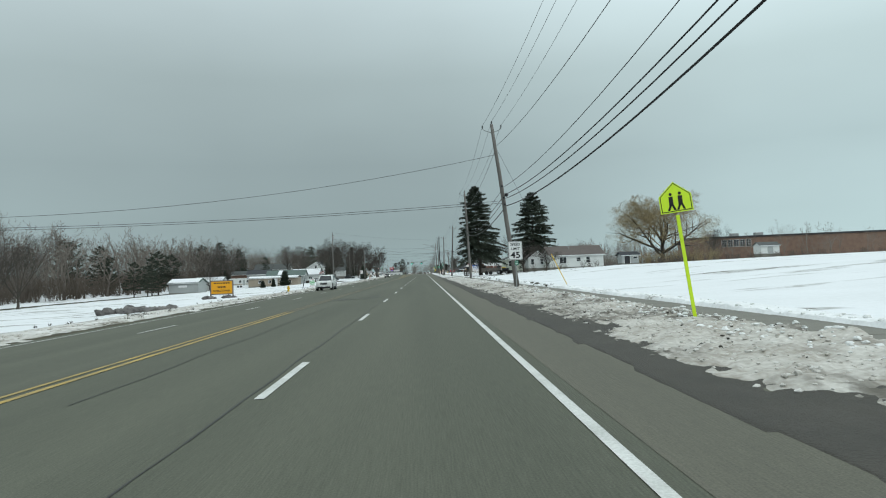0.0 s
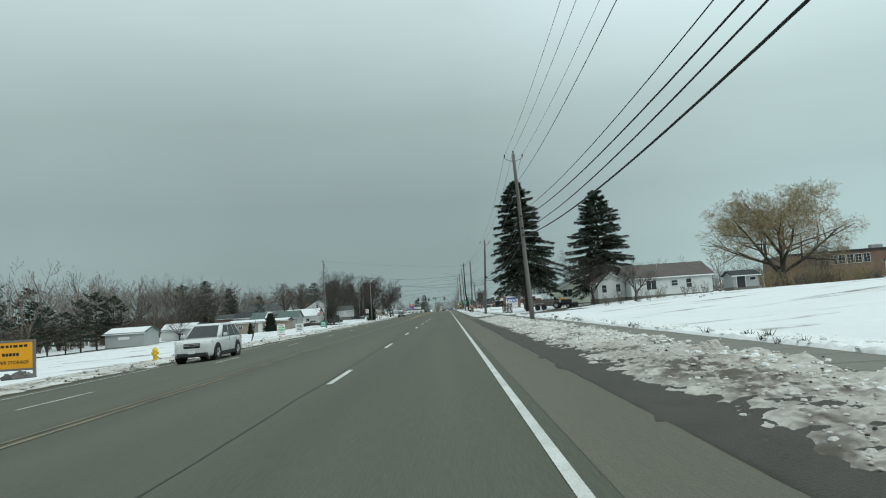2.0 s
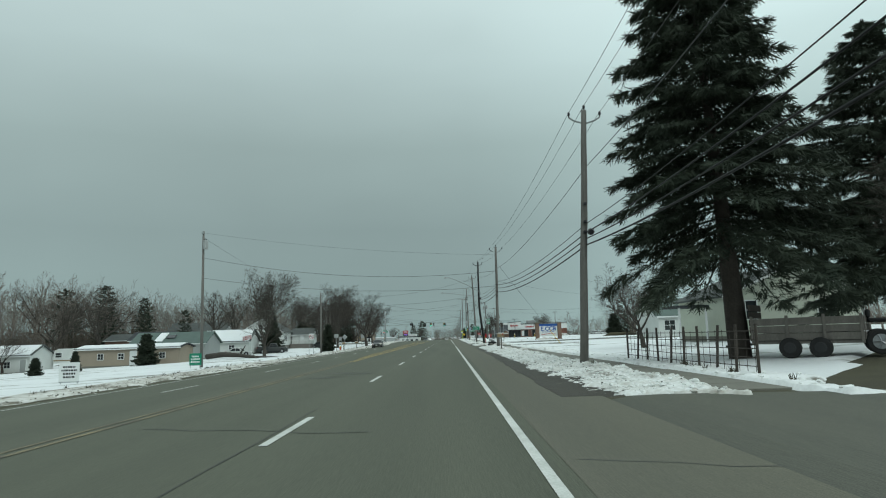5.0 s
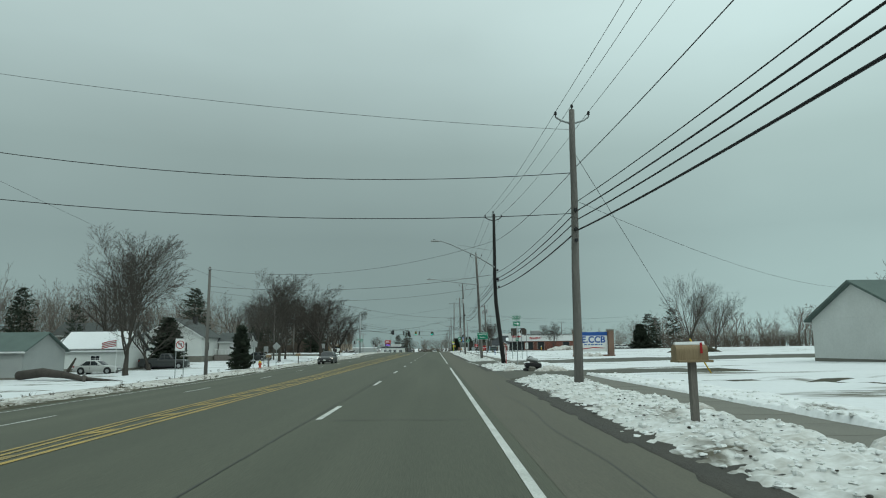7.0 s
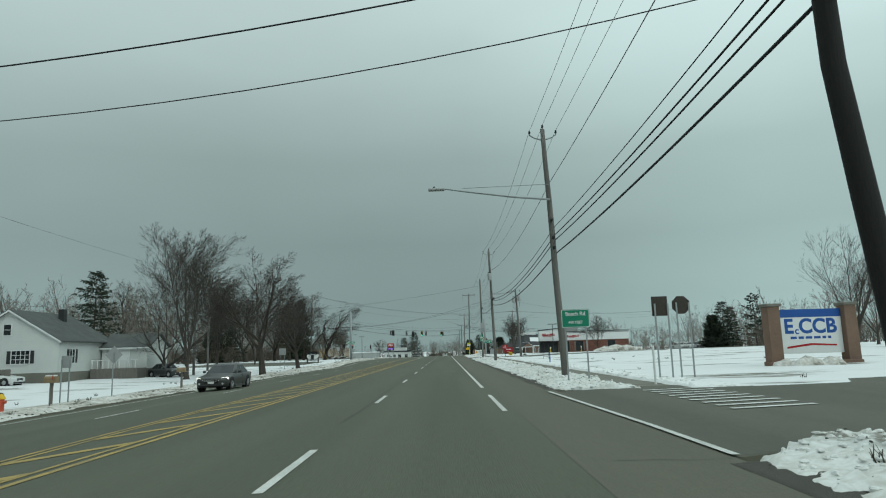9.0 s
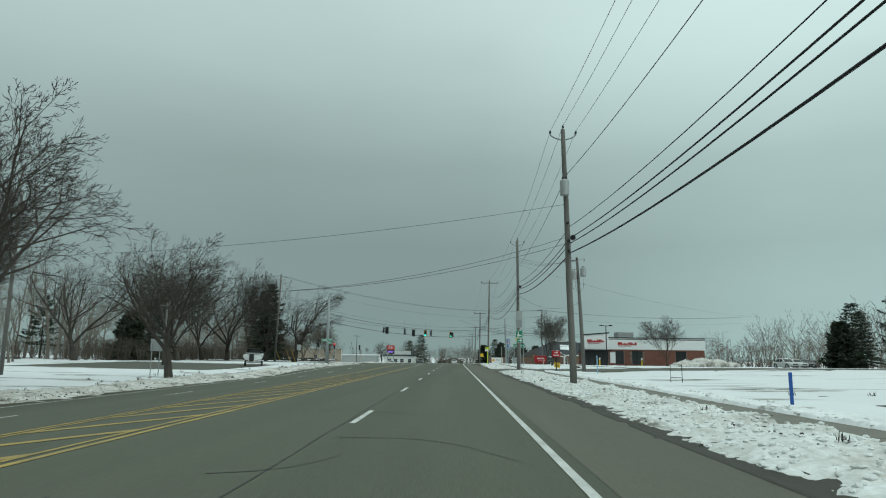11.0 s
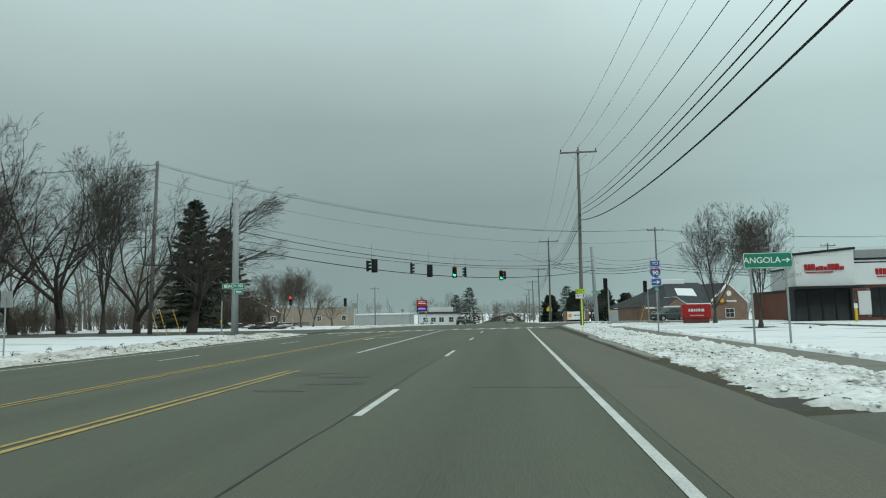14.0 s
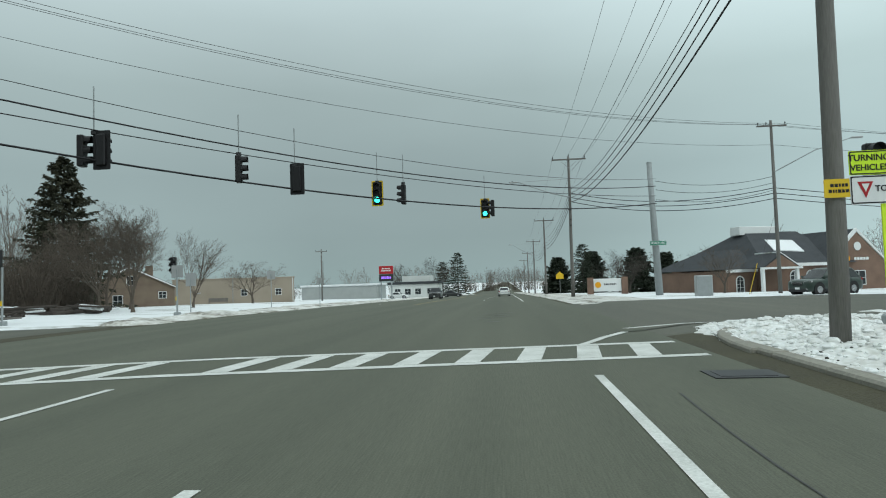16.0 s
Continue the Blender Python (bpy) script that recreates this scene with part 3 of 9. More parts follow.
def ragged(y):
    """The crumbled edge of the asphalt."""
    return pave_edge(y) + 0.10 * nz(3, y, 0.25) + 0.08 * nz(9, y, 1.1)


def verge_z(x, y):
    at_drive = any(a - 2.2 < y < b + 2.2 for a, b in DRIVES)
    base = road_z(x, y) if x <= RIGHT_EDGE else land(x, y) + 0.02
    if at_drive or x < ragged(y):
        return base - 0.05
    return base + 0.014 + 0.012 * nz(x, y, 3.0) + 0.012 * nz(x, y, 9.0)


sheet("muddy_verge", steps((2.2, 4.6, 0.1)), steps((-14, 308, 0.4)), verge_z, M_GRAVEL, "wet muddy gravel where the asphalt crumbles", "verge")

# painted lines
LINE_Y = steps((-60, 352, 2))
strip("edge_line", EDGE - 0.06, EDGE + 0.06, steps((-60, 196, 2)), 0.008, M_PAINT_W, "continuous white edge line", parent=road)
strip("edge_line", EDGE - 0.06, EDGE + 0.06, steps((207.5, 213, 2)), 0.008, M_PAINT_W, parent=road)
strip("edge_line", EDGE - 0.06, EDGE + 0.06, steps((217, 350.5, 2)), 0.008, M_PAINT_W, parent=road)
strip("edge_line", EDGE - 0.06, EDGE + 0.06, steps((392, 600, 4)), 0.008, M_PAINT_W, parent=road)
strip("edge_line", lambda y: left_edge(y) + 0.69, lambda y: left_edge(y) + 0.81, steps((-60, 346, 2)), 0.008, M_PAINT_W, parent=road)
d = 43.75 - 6 * 11.95
while d < 640:
    if not 348 < d < 392:
        strip("lane_dash", DASH - 0.06, DASH + 0.06, (d, d + 3.05), 0.008, M_PAINT_W, parent=road)
        strip("lane_dash", lambda y: left_edge(y) + 0.69 + LANE, lambda y: left_edge(y) + 0.81 + LANE, (d + 0.8, d + 3.85), 0.008, M_PAINT_W, parent=road)
    d += 11.95
for off in (-0.08, 0.16):
    strip("yellow_line", lambda y: YELLOW + off - 0.055, lambda y: YELLOW + off + 0.055, steps((-60, 26, 2)), 0.008, M_PAINT_Y, parent=road)
    strip("yellow_line", lambda y: YELLOW + off - 0.05, lambda y: YELLOW + off + 0.05, steps((26, 146, 2)), 0.008, M_PAINT_WORN, "yellow line worn almost away", parent=road)
    strip("yellow_line", lambda y: YELLOW + off - 0.055, lambda y: YELLOW + off + 0.055, steps((146, 314, 2)), 0.008, M_PAINT_Y, parent=road)
    strip("yellow_line", lambda y: YELLOW - median_width(y) - off - 0.055, lambda y: YELLOW - median_width(y) - off + 0.055, steps((152, 350, 2)) if off > 0.1 else steps((154, 350, 2)), 0.008, M_PAINT_Y, parent=road)
    strip("yellow_line", lambda y: -7.2 + off - 0.05, lambda y: -7.2 + off + 0.05, steps((392, 620, 6)), 0.008, M_PAINT_Y, parent=road)
strip("turn_lane_line", YELLOW - 0.1, YELLOW + 0.02, steps((321, 350, 2)), 0.008, M_PAINT_W, parent=road)
# hatching across the painted median
for i in range(52):
    y = 158.3 + i * 2.9
    m = median_width(y)
    if y > 281:
        break
    mb = MB()
    x1, x0 = YELLOW - 0.12, YELLOW - m + 0.05
    y1 = y + m * 1.15
    mb.quad((x0, y, road_z(x0, y) + 0.008), (x0, y + 0.5, road_z(x0, y) + 0.008), (x1, y1 + 0.5, road_z(x1, y1) + 0.008), (x1, y1, road_z(x1, y1) + 0.008))
    part("median_stripe", mb, M_PAINT_Y, road)


# crosswalk, stop line, turn arrow, corner line
def flat_quad(name, pts, material, lift=0.008, parent=road):
    mb = MB()
    mb.quad(*[(x, y, road_z(x, y) + lift) for x, y in pts])
    return part(name, mb, material, parent)


CW = lambda x: 352.0 + 0.15 * x
x = -15.2
for k in (0.0, 2.3):
    flat_quad("crosswalk_line", [(-15.5, CW(-15.5) + k), (YELLOW, CW(YELLOW) + k), (YELLOW, CW(YELLOW) + k + 0.3), (-15.5, CW(-15.5) + k + 0.3)], M_PAINT_W)
    flat_quad("crosswalk_line", [(YELLOW, CW(YELLOW) + k), (3.3, CW(3.3) + k), (3.3, CW(3.3) + k + 0.3), (YELLOW, CW(YELLOW) + k + 0.3)], M_PAINT_W)
while x < 3.0:
    if abs(x + 0.2 - YELLOW) > 0.35:
        flat_quad("crosswalk_bar", [(x, CW(x) + 0.32), (x + 0.42, CW(x + 0.42) + 0.32), (x + 0.62, CW(x + 0.62) + 2.28), (x + 0.2, CW(x + 0.2) + 2.28)], M_PAINT_W)
    x += 1.02
CORNER = ((1.3, 354.6), (1.57, 355.2), (2.02, 356.3), (2.73, 357.7), (4.4, 358.9), (6.9, 359.5))
for p, q in zip(CORNER, CORNER[1:]):
    flat_quad("corner_line", [p, (p[0] + 0.15, p[1] - 0.1), (q[0] + 0.15, q[1] - 0.1), q], M_PAINT_W, 0.01 if q[0] < 3.4 else 0.09)
flat_quad("turn_arrow", [(-8.3, 334), (-8.1, 334), (-8.1, 336.6), (-8.3, 336.6)], M_PAINT_W)
flat_quad("turn_arrow", [(-8.3, 336.6), (-8.1, 336.3), (-6.6, 337.0), (-6.6, 337.25)], M_PAINT_W)
# sealed joint beside the lane dashes, a few cracks
for a, b in ((-40, 120), (150, 196), (206, 330)):
    v = MB()
    y = a
    while y < b:
        w = 0.012 + 0.009 * nz(1, y, 1.3)
        x = DASH - 0.16 + 0.05 * nz(7, y, 0.4)
        x2 = DASH - 0.16 + 0.05 * nz(7, y + 1, 0.4)
        v.quad((x - w, y, 0.006), (x + w, y, 0.006), (x2 + w, y + 1, 0.006), (x2 - w, y + 1, 0.006))
        y += 1
    part("sealed_joint", v, M_SEAL, road)
for i in range(26):
    y0 = random.uniform(5, 340)
    v = MB()
    xx, yy = random.uniform(-5, 2.6), y0
    ang = random.uniform(-0.6, 0.6)
    for s in range(8):
        x2, y2 = xx + 0.5 * math.cos(ang), yy + 0.5 * math.sin(ang)
        v.quad((xx, yy - 0.015, 0.006), (x2, y2 - 0.015, 0.006), (x2, y2 + 0.02, 0.006), (xx, yy + 0.02, 0.006))
        xx, yy, ang = x2, y2, ang + random.uniform(-0.5, 0.5)
        if xx > 3.2 or xx < -5.3:
            break
    part("crack_seal", v, M_SEAL, road)


# oily smears and thin longitudinal cracks in the lanes
rng = random.Random(31)
for cx, cy, wx, wy, n in ((-3.9, 37.3, 1.1, 2.0, 11), (-3.6, 131, 0.7, 2.6, 6), (0.2, 236, 0.6, 3.0, 6), (-4.0, 312, 0.8, 2.5, 7), (-0.5, 366, 0.6, 4.0, 6)):
    for i in range(n):
        x0, y0, L = cx + rng.uniform(-wx, wx), cy + rng.uniform(-wy, wy), rng.uniform(0.25, 0.8)
        h0 = rng.uniform(0.06, 0.22)
        flat_quad("oil_smear", [(x0 - L, y0), (x0 - L * 0.3, y0 - h0), (x0 + L, y0 - h0 * 0.2), (x0 + L * 0.4, y0 + h0)], M_SMEAR, 0.005 + 0.0002 * i)
for cx, ya, yb in ((-0.9, 60, 96), (-4.3, 8, 30), (2.3, 140, 176), (-0.6, 255, 285), (-3.9, 215, 240), (1.9, 318, 349)):
    v = MB()
    for j in range(int(yb - ya)):
        y = ya + j
        x, x2 = cx + 0.22 * nz(cx, y, 0.21), cx + 0.22 * nz(cx, y + 1, 0.21)
        w = 0.008 + 0.007 * abs(nz(2, y, 1.1))
        v.quad((x - w, y, 0.006), (x + w, y, 0.006), (x2 + w, y + 1, 0.006), (x2 - w, y + 1, 0.006))
    part("lane_crack", v, M_SEAL, road)


# side roads and drives
def lot(name, pts, label, material=M_ASPHALT_OLD, lift=0.03):
    """A paved patch draped on the land: pts are four corners, split finely."""
    n = 24
    v, f = [], []
    for j in range(n + 1):
        for i in range(n + 1):
            a, b = i / n, j / n
            x = (1 - b) * ((1 - a) * pts[0][0] + a * pts[1][0]) + b * ((1 - a) * pts[3][0] + a * pts[2][0])
            y = (1 - b) * ((1 - a) * pts[0][1] + a * pts[1][1]) + b * ((1 - a) * pts[3][1] + a * pts[2][1])
            v.append((x, y, land(x, y) + lift - (0.16 if j in (0, n) or i == n else 0.0)))
    for j in range(n):
        for i in range(n):
            a = j * (n + 1) + i
            f.append((a, a + 1, a + n + 2, a + n + 1))
    me = bpy.data.meshes.new(name)
    me.from_pydata(v, [], f)
    me.materials.append(material)
    return tagged(new(name, me), label, "pavement", kind="structure")


lot("side_road_right", [(3.3, 355.5), (60, 378), (60, 394), (3.3, 380)], "grey asphalt side road at the crossing", lift=0.075)
lot("side_road_left", [(-70, 335), (-16.2, 351), (-16.2, 371), (-70, 354)], "grey asphalt side road across from the bank")
for a, b in DRIVES[:2]:
    lot("driveway", [(2.4, a - 2), (14, a), (14, b), (2.4, b + 2)], "wet muddy asphalt driveway crossing the sidewalk", M_ASPHALT_OLD, 0.075)
lot("entrance_road", [(3.3, 200), (60, 206), (60, 216), (3.3, 214)], "grey asphalt entrance road into the campus", lift=0.075)
lot("restaurant_drive", [(3.3, 294), (60, 297), (60, 311), (3.3, 307)], "asphalt drive into the restaurant lot", lift=0.075)
lot("restaurant_lot", [(19.5, 311), (60, 311), (60, 352), (19.5, 352)], "asphalt car park beside the restaurant", lift=0.035)
lot("boat_lot", [(-44, 296), (-23.5, 296), (-23.5, 326), (-44, 326)], "bare asphalt lot where a boat stands")

flat_quad("entrance_line", [(3.42, 200.5), (3.54, 200.5), (3.5, 204), (3.38, 204)], M_PAINT_W, 0.03)
flat_quad("entrance_line", [(3.38, 204), (3.5, 204), (3.2, 213.4), (3.08, 213.4)], M_PAINT_W, 0.03)
for i in range(9):
    y = 205.3 + 0.745 * i
    mb = MB()
    mb.quad(*[(x, y + dy + 0.25 * (x - 5.55), land(x, y) + 0.092) for x, dy in ((5.55, 0), (7.5, 0), (7.5, 0.22), (5.55, 0.22))])
    part("crosswalk_bar", mb, M_PAINT_W, road)

sidewalk = tagged(new("sidewalk"), "damp concrete sidewalk with snow along both edges", "pavement", kind="structure")
y, slab = 5.0, None
while y < 350:
    if not any(a - 0.6 < y < b + 0.6 for a, b in DRIVES):
        z0 = land(walk_x(y), y)
        ob = part("slab", slab if slab else MB().box(-0.75, 0.01, -0.12, 0.75, 1.49, 0.0, 0.012).mesh("slab"), M_CONCRETE, sidewalk)
        slab = ob.data
        ob.matrix_basis = pose(walk_x(y + 0.75), y, z0 + 0.05 + random.uniform(-0.006, 0.006), random.uniform(-0.3, 0.3), 0, -math.degrees(math.atan2(walk_x(y + 1.5) - walk_x(y), 1.5)))
    y += 1.5

# kerbs near the crossing
kerb = tagged(new("kerb"), "chipped concrete kerb at the crossing", "kerb", kind="structure")
y, piece = 316.0, None
while y < 352.5:
    ob = part("kerb_stone", piece if piece else MB().box(0, 0.01, -0.2, 0.30, 1.79, 0.10, 0.035).mesh("kerb_stone"), M_KERB, kerb)
    piece = ob.data
    ob.matrix_basis = pose(3.5 + 0.012 * (y - 306) * (y > 330), y, road_z(3.5, y) + random.uniform(-0.01, 0.01), 0, 0, random.uniform(-0.4, 0.4))
    y += 1.8
x, y = 3.95, 352.6
for turn in (3, 8, 15, 25, 40, 55, 68):
    ob = part("kerb_stone", piece, M_KERB, kerb)
    ob.matrix_basis = pose(x, y, road_z(3.5, 354), 0, 0, -turn)
    ob.scale = (1, 0.67, 1)
    x, y = x + 1.2 * math.sin(radians(turn)), y + 1.2 * math.cos(radians(turn))


# loose clumps on the ploughed snow
def snow_clumps(name, n, seed, xa, xb, ya, yb, lo, hi, material, label, lift=0.0, lean=0.6):
    rng = random.Random(seed)
    mb = MB()
    for i in range(n):
        y = rng.uniform(ya, yb)
        x = left_edge(y) - rng.uniform(xa, xb) if xa > 0 and xb < 3 else xa + (xb - xa) * rng.random() ** lean
        if cleared(x, y) or snow_h(x, y) < 0.0:
            continue
        r = rng.uniform(lo, hi) * rng.uniform(0.5, 1.0)
        z = snow_z(x, y) + r * 0.1 + lift
        sq = rng.uniform(0.35, 0.7)
        rings = []
        for zz, rr in ((-0.6, 0.8), (0.15, 1.0), (0.75, 0.55)):
            a0 = rng.uniform(0, 1.2)
            rings.append([(x + r * rr * math.cos(a0 + 1.2566 * k) * rng.uniform(0.7, 1.2), y + r * rr * math.sin(a0 + 1.2566 * k) * rng.uniform(0.7, 1.2), z + r * zz * sq * rng.uniform(0.8, 1.3)) for k in range(5)])
        mb.loft(rings)
    return tagged(part(name, mb, material), label, "snow clumps", kind="stuff")


snow_clumps("slush_clumps", 4200, 41, 3.3, 6.9, 2, 62, 0.015, 0.065, M_CLUMP_MUDDY, "brown lumps of frozen slush on the verge", lean=1.0)
snow_clumps("snow_clumps_ridge", 2600, 47, 5.2, 6.9, 2, 112, 0.02, 0.10, M_SNOW_CLUMP, "white lumps of snow thrown beside the sidewalk", lean=1.0)
snow_clumps("snow_clumps_houses", 3600, 48, 3.3, 6.3, 62, 120, 0.02, 0.09, M_CLUMP_MUDDY, "grey lumps of ploughed snow on the verge", lean=1.0)
snow_clumps("snow_clumps_lawns", 15000, 49, 3.5, 6.3, 120, 352, 0.02, 0.10, M_SNOW_CLUMP, "broken clumps of ploughed snow on the verge", lean=0.8)
snow_clumps("snow_clumps_corner", 1500, 45, 4.4, 13, 352, 361, 0.05, 0.16, M_SNOW_CLUMP, "broken clumps of snow heaped on the street corner", lean=1.0)
snow_clumps("snow_clumps_sidewalk", 3500, 42, 7.0, 8.8, 10, 352, 0.03, 0.11, M_SNOW_CLUMP, "shovelled clumps of snow beside the sidewalk", lean=1.5)
snow_clumps("dirt_clods", 2200, 43, 3.3, 6.3, 2, 352, 0.012, 0.045, M_GRAVEL, "dark clods and leaves in the ploughed snow", 0.02)
snow_clumps("snow_clumps_left", 3000, 44, 0.9, 2.9, 20, 345, 0.03, 0.12, M_CLUMP_MUDDY, "grey clumps of ploughed snow along the far kerb", lean=1.0)

snow_clumps("turf_clods_left", 2600, 46, 0.3, 1.2, 40, 346, 0.015, 0.06, M_GRASS, "dark clods of turf and slush along the far kerb", 0.01)


def weed_tufts(name, spots, seed, label, h=0.35):
    rng = random.Random(seed)
    mb = MB()
    for x, y in spots:
        z = snow_z(x, y)
        for k in range(18):
            a, t = rng.uniform(0, 6.283), rng.uniform(0.1, 0.8)
            p = Vector((x + rng.uniform(-.08, .08), y + rng.uniform(-.08, .08), z - 0.05))
            q = p + Vector((math.cos(a) * t, math.sin(a) * t, 1.0)) * h * rng.uniform(0.4, 1.0)
            c = (q - p).cross(Vector((rng.uniform(-1, 1), rng.uniform(-1, 1), 0.2))).normalized() * 0.012
            mb.quad(p - c, p + c, q + c * 0.3, q - c * 0.3)
    return tagged(part(name, mb, M_GRASS), label, "weeds", kind="stuff")


rng = random.Random(77)
weed_tufts("weed_tufts", [(7.65 + rng.uniform(0, 0.5), y) for y in [rng.uniform(40, 130) for i in range(70)]] + [(rng.uniform(4.2, 5.8), rng.uniform(120, 340)) for i in range(12)] + [(rng.uniform(9, 26), rng.uniform(90, 340)) for i in range(36)] + [(left_edge(y) - rng.uniform(0.5, 8), y) for y in [rng.uniform(30, 345) for i in range(220)]], 78, "dry brown weeds sticking out of the snow", 0.22)


# ---- utility poles and wires ----
POLES = {  # base x, y; top x, height; dark
    "a": (6.0, -2.0, 5.6, 13.7, 0), "b": (6.0, 43.8, 4.67, 11.0, 0), "c": (6.05, 87.4, 5.6, 11.7, 0), "d": (5.4, 132.2, 6.0, 10.1, 0),
    "e": (5.25, 173.2, 5.4, 10.15, 0), "f": (5.35, 199.7, 4.76, 11.6, 1), "g": (5.2, 221.8, 4.75, 11.6, 0), "h": (5.3, 264.6, 5.0, 12.3, 0),
    "i": (5.6, 294.4, 5.55, 12.1, 0), "j": (5.7, 353.3, 5.95, 14.9, 0), "k": (6.0, 402.3, 6.1, 13.0, 0), "l": (6.2, 446, 6.2, 12.0, 0),
    "m": (6.3, 490, 6.3, 12.0, 0), "n": (6.4, 535, 6.4, 12.0, 0), "o": (6.5, 580, 6.5, 12.0, 0)}


def bow(key, k):
    """Share of the lean reached at a share k of the height; the dark pole bends low down."""
    return k if key != "f" else float(np.interp(k, (-1, 0, 0.37, 0.5, 1), (0, 0, 0.78, 1.0, 0.9)))


def pole_point(key, z):
    bx, y, tx, top, dark = POLES[key]
    z0 = land(bx, y)
    return Vector((bx + (tx - bx) * bow(key, (z - z0) / top), y, z))


def insulator(parent, p):
    mb = MB().disc((p[0], p[1], p[2]), (0, 0, 1), 0.025, 0.1, 8).disc((p[0], p[1], p[2] + 0.1), (0, 0, 1), 0.06, 0.03, 10).disc((p[0], p[1], p[2] + 0.16), (0, 0, 1), 0.05, 0.03, 10)
    mb.disc((p[0], p[1], p[2] + 0.12), (0, 0, 1), 0.03, 0.1, 8)
    return part("insulator", mb, M_DARK, parent)


def utility_pole(key, style="vee", r=0.17):
    bx, y, tx, top, dark = POLES[key]
    z0 = land(bx, y)
    e = thing("utility_pole", (bx, y, z0), ("black creosoted wooden utility pole leaning towards the road" if dark else "grey weathered wooden utility pole standing in the snowy verge"), "utility pole", "poles along the road")
    n = 7
    path = [((tx - bx) * bow(key, i / n) + 0.012 * math.sin(i * 1.7), 0.01 * math.cos(i * 2.1), -0.3 + (top + 0.3) * i / n) for i in range(n + 1)]
    part("pole", MB().tube(path, [r * (1 - 0.38 * i / n) for i in range(n + 1)], 12), M_POLE_DARK if dark else M_POLE, e, smooth=True)
    dx = tx - bx
    if style == "vee":
        for s in (-1, 1):
            part("bracket_arm", MB().tube([(dx, 0, top - 0.55), (dx + s * 0.42, 0, top - 0.42), (dx + s * 0.62, 0, top - 0.28)], 0.035, 6), M_STEEL if not dark else M_DARK, e)
            insulator(e, (dx + s * 0.62, 0, top - 0.28))
        insulator(e, (dx, 0, top))
    else:
        part("crossarm", MB().box(dx - 1.55, -0.16, top - 0.35, dx + 1.55, -0.05, top - 0.22, 0.015), M_POLE, e)
        for s in (-1, 1):
            part("brace", MB().tube([(dx, -0.1, top - 1.1), (dx + s * 0.7, -0.1, top - 0.45)], 0.018, 5), M_STEEL, e)
        for s in (-1.45, 1.45):
            insulator(e, (dx + s, -0.1, top - 0.22))
        insulator(e, (dx, 0, top))
    for z in (0.62, 0.55, 0.51):
        part("clamp", MB().box(dx * z - 0.05, -0.24, top * z - 0.06, dx * z + 0.07, 0.2, top * z + 0.06, 0.02), M_DARK, e)
    return e


def wire(p, q, sag, r, material, label, segs=16, name="overhead_wire", group="overhead wires"):
    p, q = Vector(p), Vector(q)
    path = []
    for i in range(segs + 1):
        a = i / segs
        w = p.lerp(q, a)
        w.z -= sag * 4 * a * (1 - a)
        path.append(w)
    mb = MB().tube(path, r, 5)
    return tagged(part(name, mb, material, None, smooth=True), label, "overhead cable", group)


pole_ob = {}
for key in POLES:
    pole_ob[key] = utility_pole(key, "arm" if key in "jklmno" else "vee")
part("guard_strip", MB().box(0.1, -0.19, 0.1, 0.16, -0.13, 1.5, 0.01), M_RED, pole_ob["f"], "red plastic strip")


# heights at which the neutral wire and the four cables are tied
TIES = {"a": (10.5, 9.0, 8.0, 7.6, 7.2), "b": (9.6, 6.8, 6.3, 6.05, 5.55), "c": (9.8, 7.7, 7.2, 6.4, 5.95), "d": (7.85, 5.55, 5.2, 4.95, 4.7),
        "e": (8.0, 6.67, 6.33, 6.0, 5.6), "f": (9.5, 7.0, 6.55, 6.3, 5.8), "g": (9.05, 6.9, 6.55, 6.31, 5.7), "h": (10.1, 7.5, 6.95, 6.7, 6.25),
        "i": (9.8, 8.2, 7.8, 7.55, 7.1), "j": (12.63, 10.13, 9.78, 9.35, 8.89), "k": (11.2, 9.6, 9.2, 8.8, 8.4)}
SAGS = {"a": 1.1, "b": 0.7, "c": 0.92, "d": 0.48, "e": 0.3, "f": 0.14, "g": 0.75, "h": 0.42, "i": 1.15, "j": 1.3}


def hang(key, i):
    """Where the i-th wire is tied on a pole."""
    bx, y, tx, top, dark = POLES[key]
    z0 = land(bx, y)
    t = Vector((tx, y, z0 + top))
    if i < 3:
        if key in "jklmno":
            return t + Vector((-1.45 + 1.45 * i, -0.1 if i != 1 else 0, 0.0 if i != 1 else 0.2))
        return t + Vector((-0.62 + 0.62 * i, 0, 0.2 if i == 1 else -0.08))
    return pole_point(key, TIES.get(key, (9.3, 7.8, 7.1, 6.6, 6.1))[i - 3]) + Vector((0.12, 0.0, 0))


POLE_ORDER = "abcdefghijklmno"
for a, b in zip(POLE_ORDER, POLE_ORDER[1:]):
    for i in range(8):
        p, q = hang(a, i), hang(b, i)
        sag = SAGS.get(a, 0.0005 * (q - p).length ** 2)
        if a == "i":
            sag *= (1.15, 1.25, 1.05, 1.45, 0.85, 0.88, 0.92, 1.3)[i]
        if i < 3:
            wire(p, q, sag, 0.009, M_WIRE, "thin bare power wire between poles")
        elif i == 3:
            wire(p, q, sag, 0.014, M_WIRE, "twisted neutral wire between poles", 20)
        elif i == 4:
            wire(p, q, sag, 0.014, M_CABLE, "thin black overhead cable between poles")
        else:
            wire(p, q, sag, 0.030 if i == 7 else 0.022, M_CABLE, "thick black telephone cable between poles", 20)


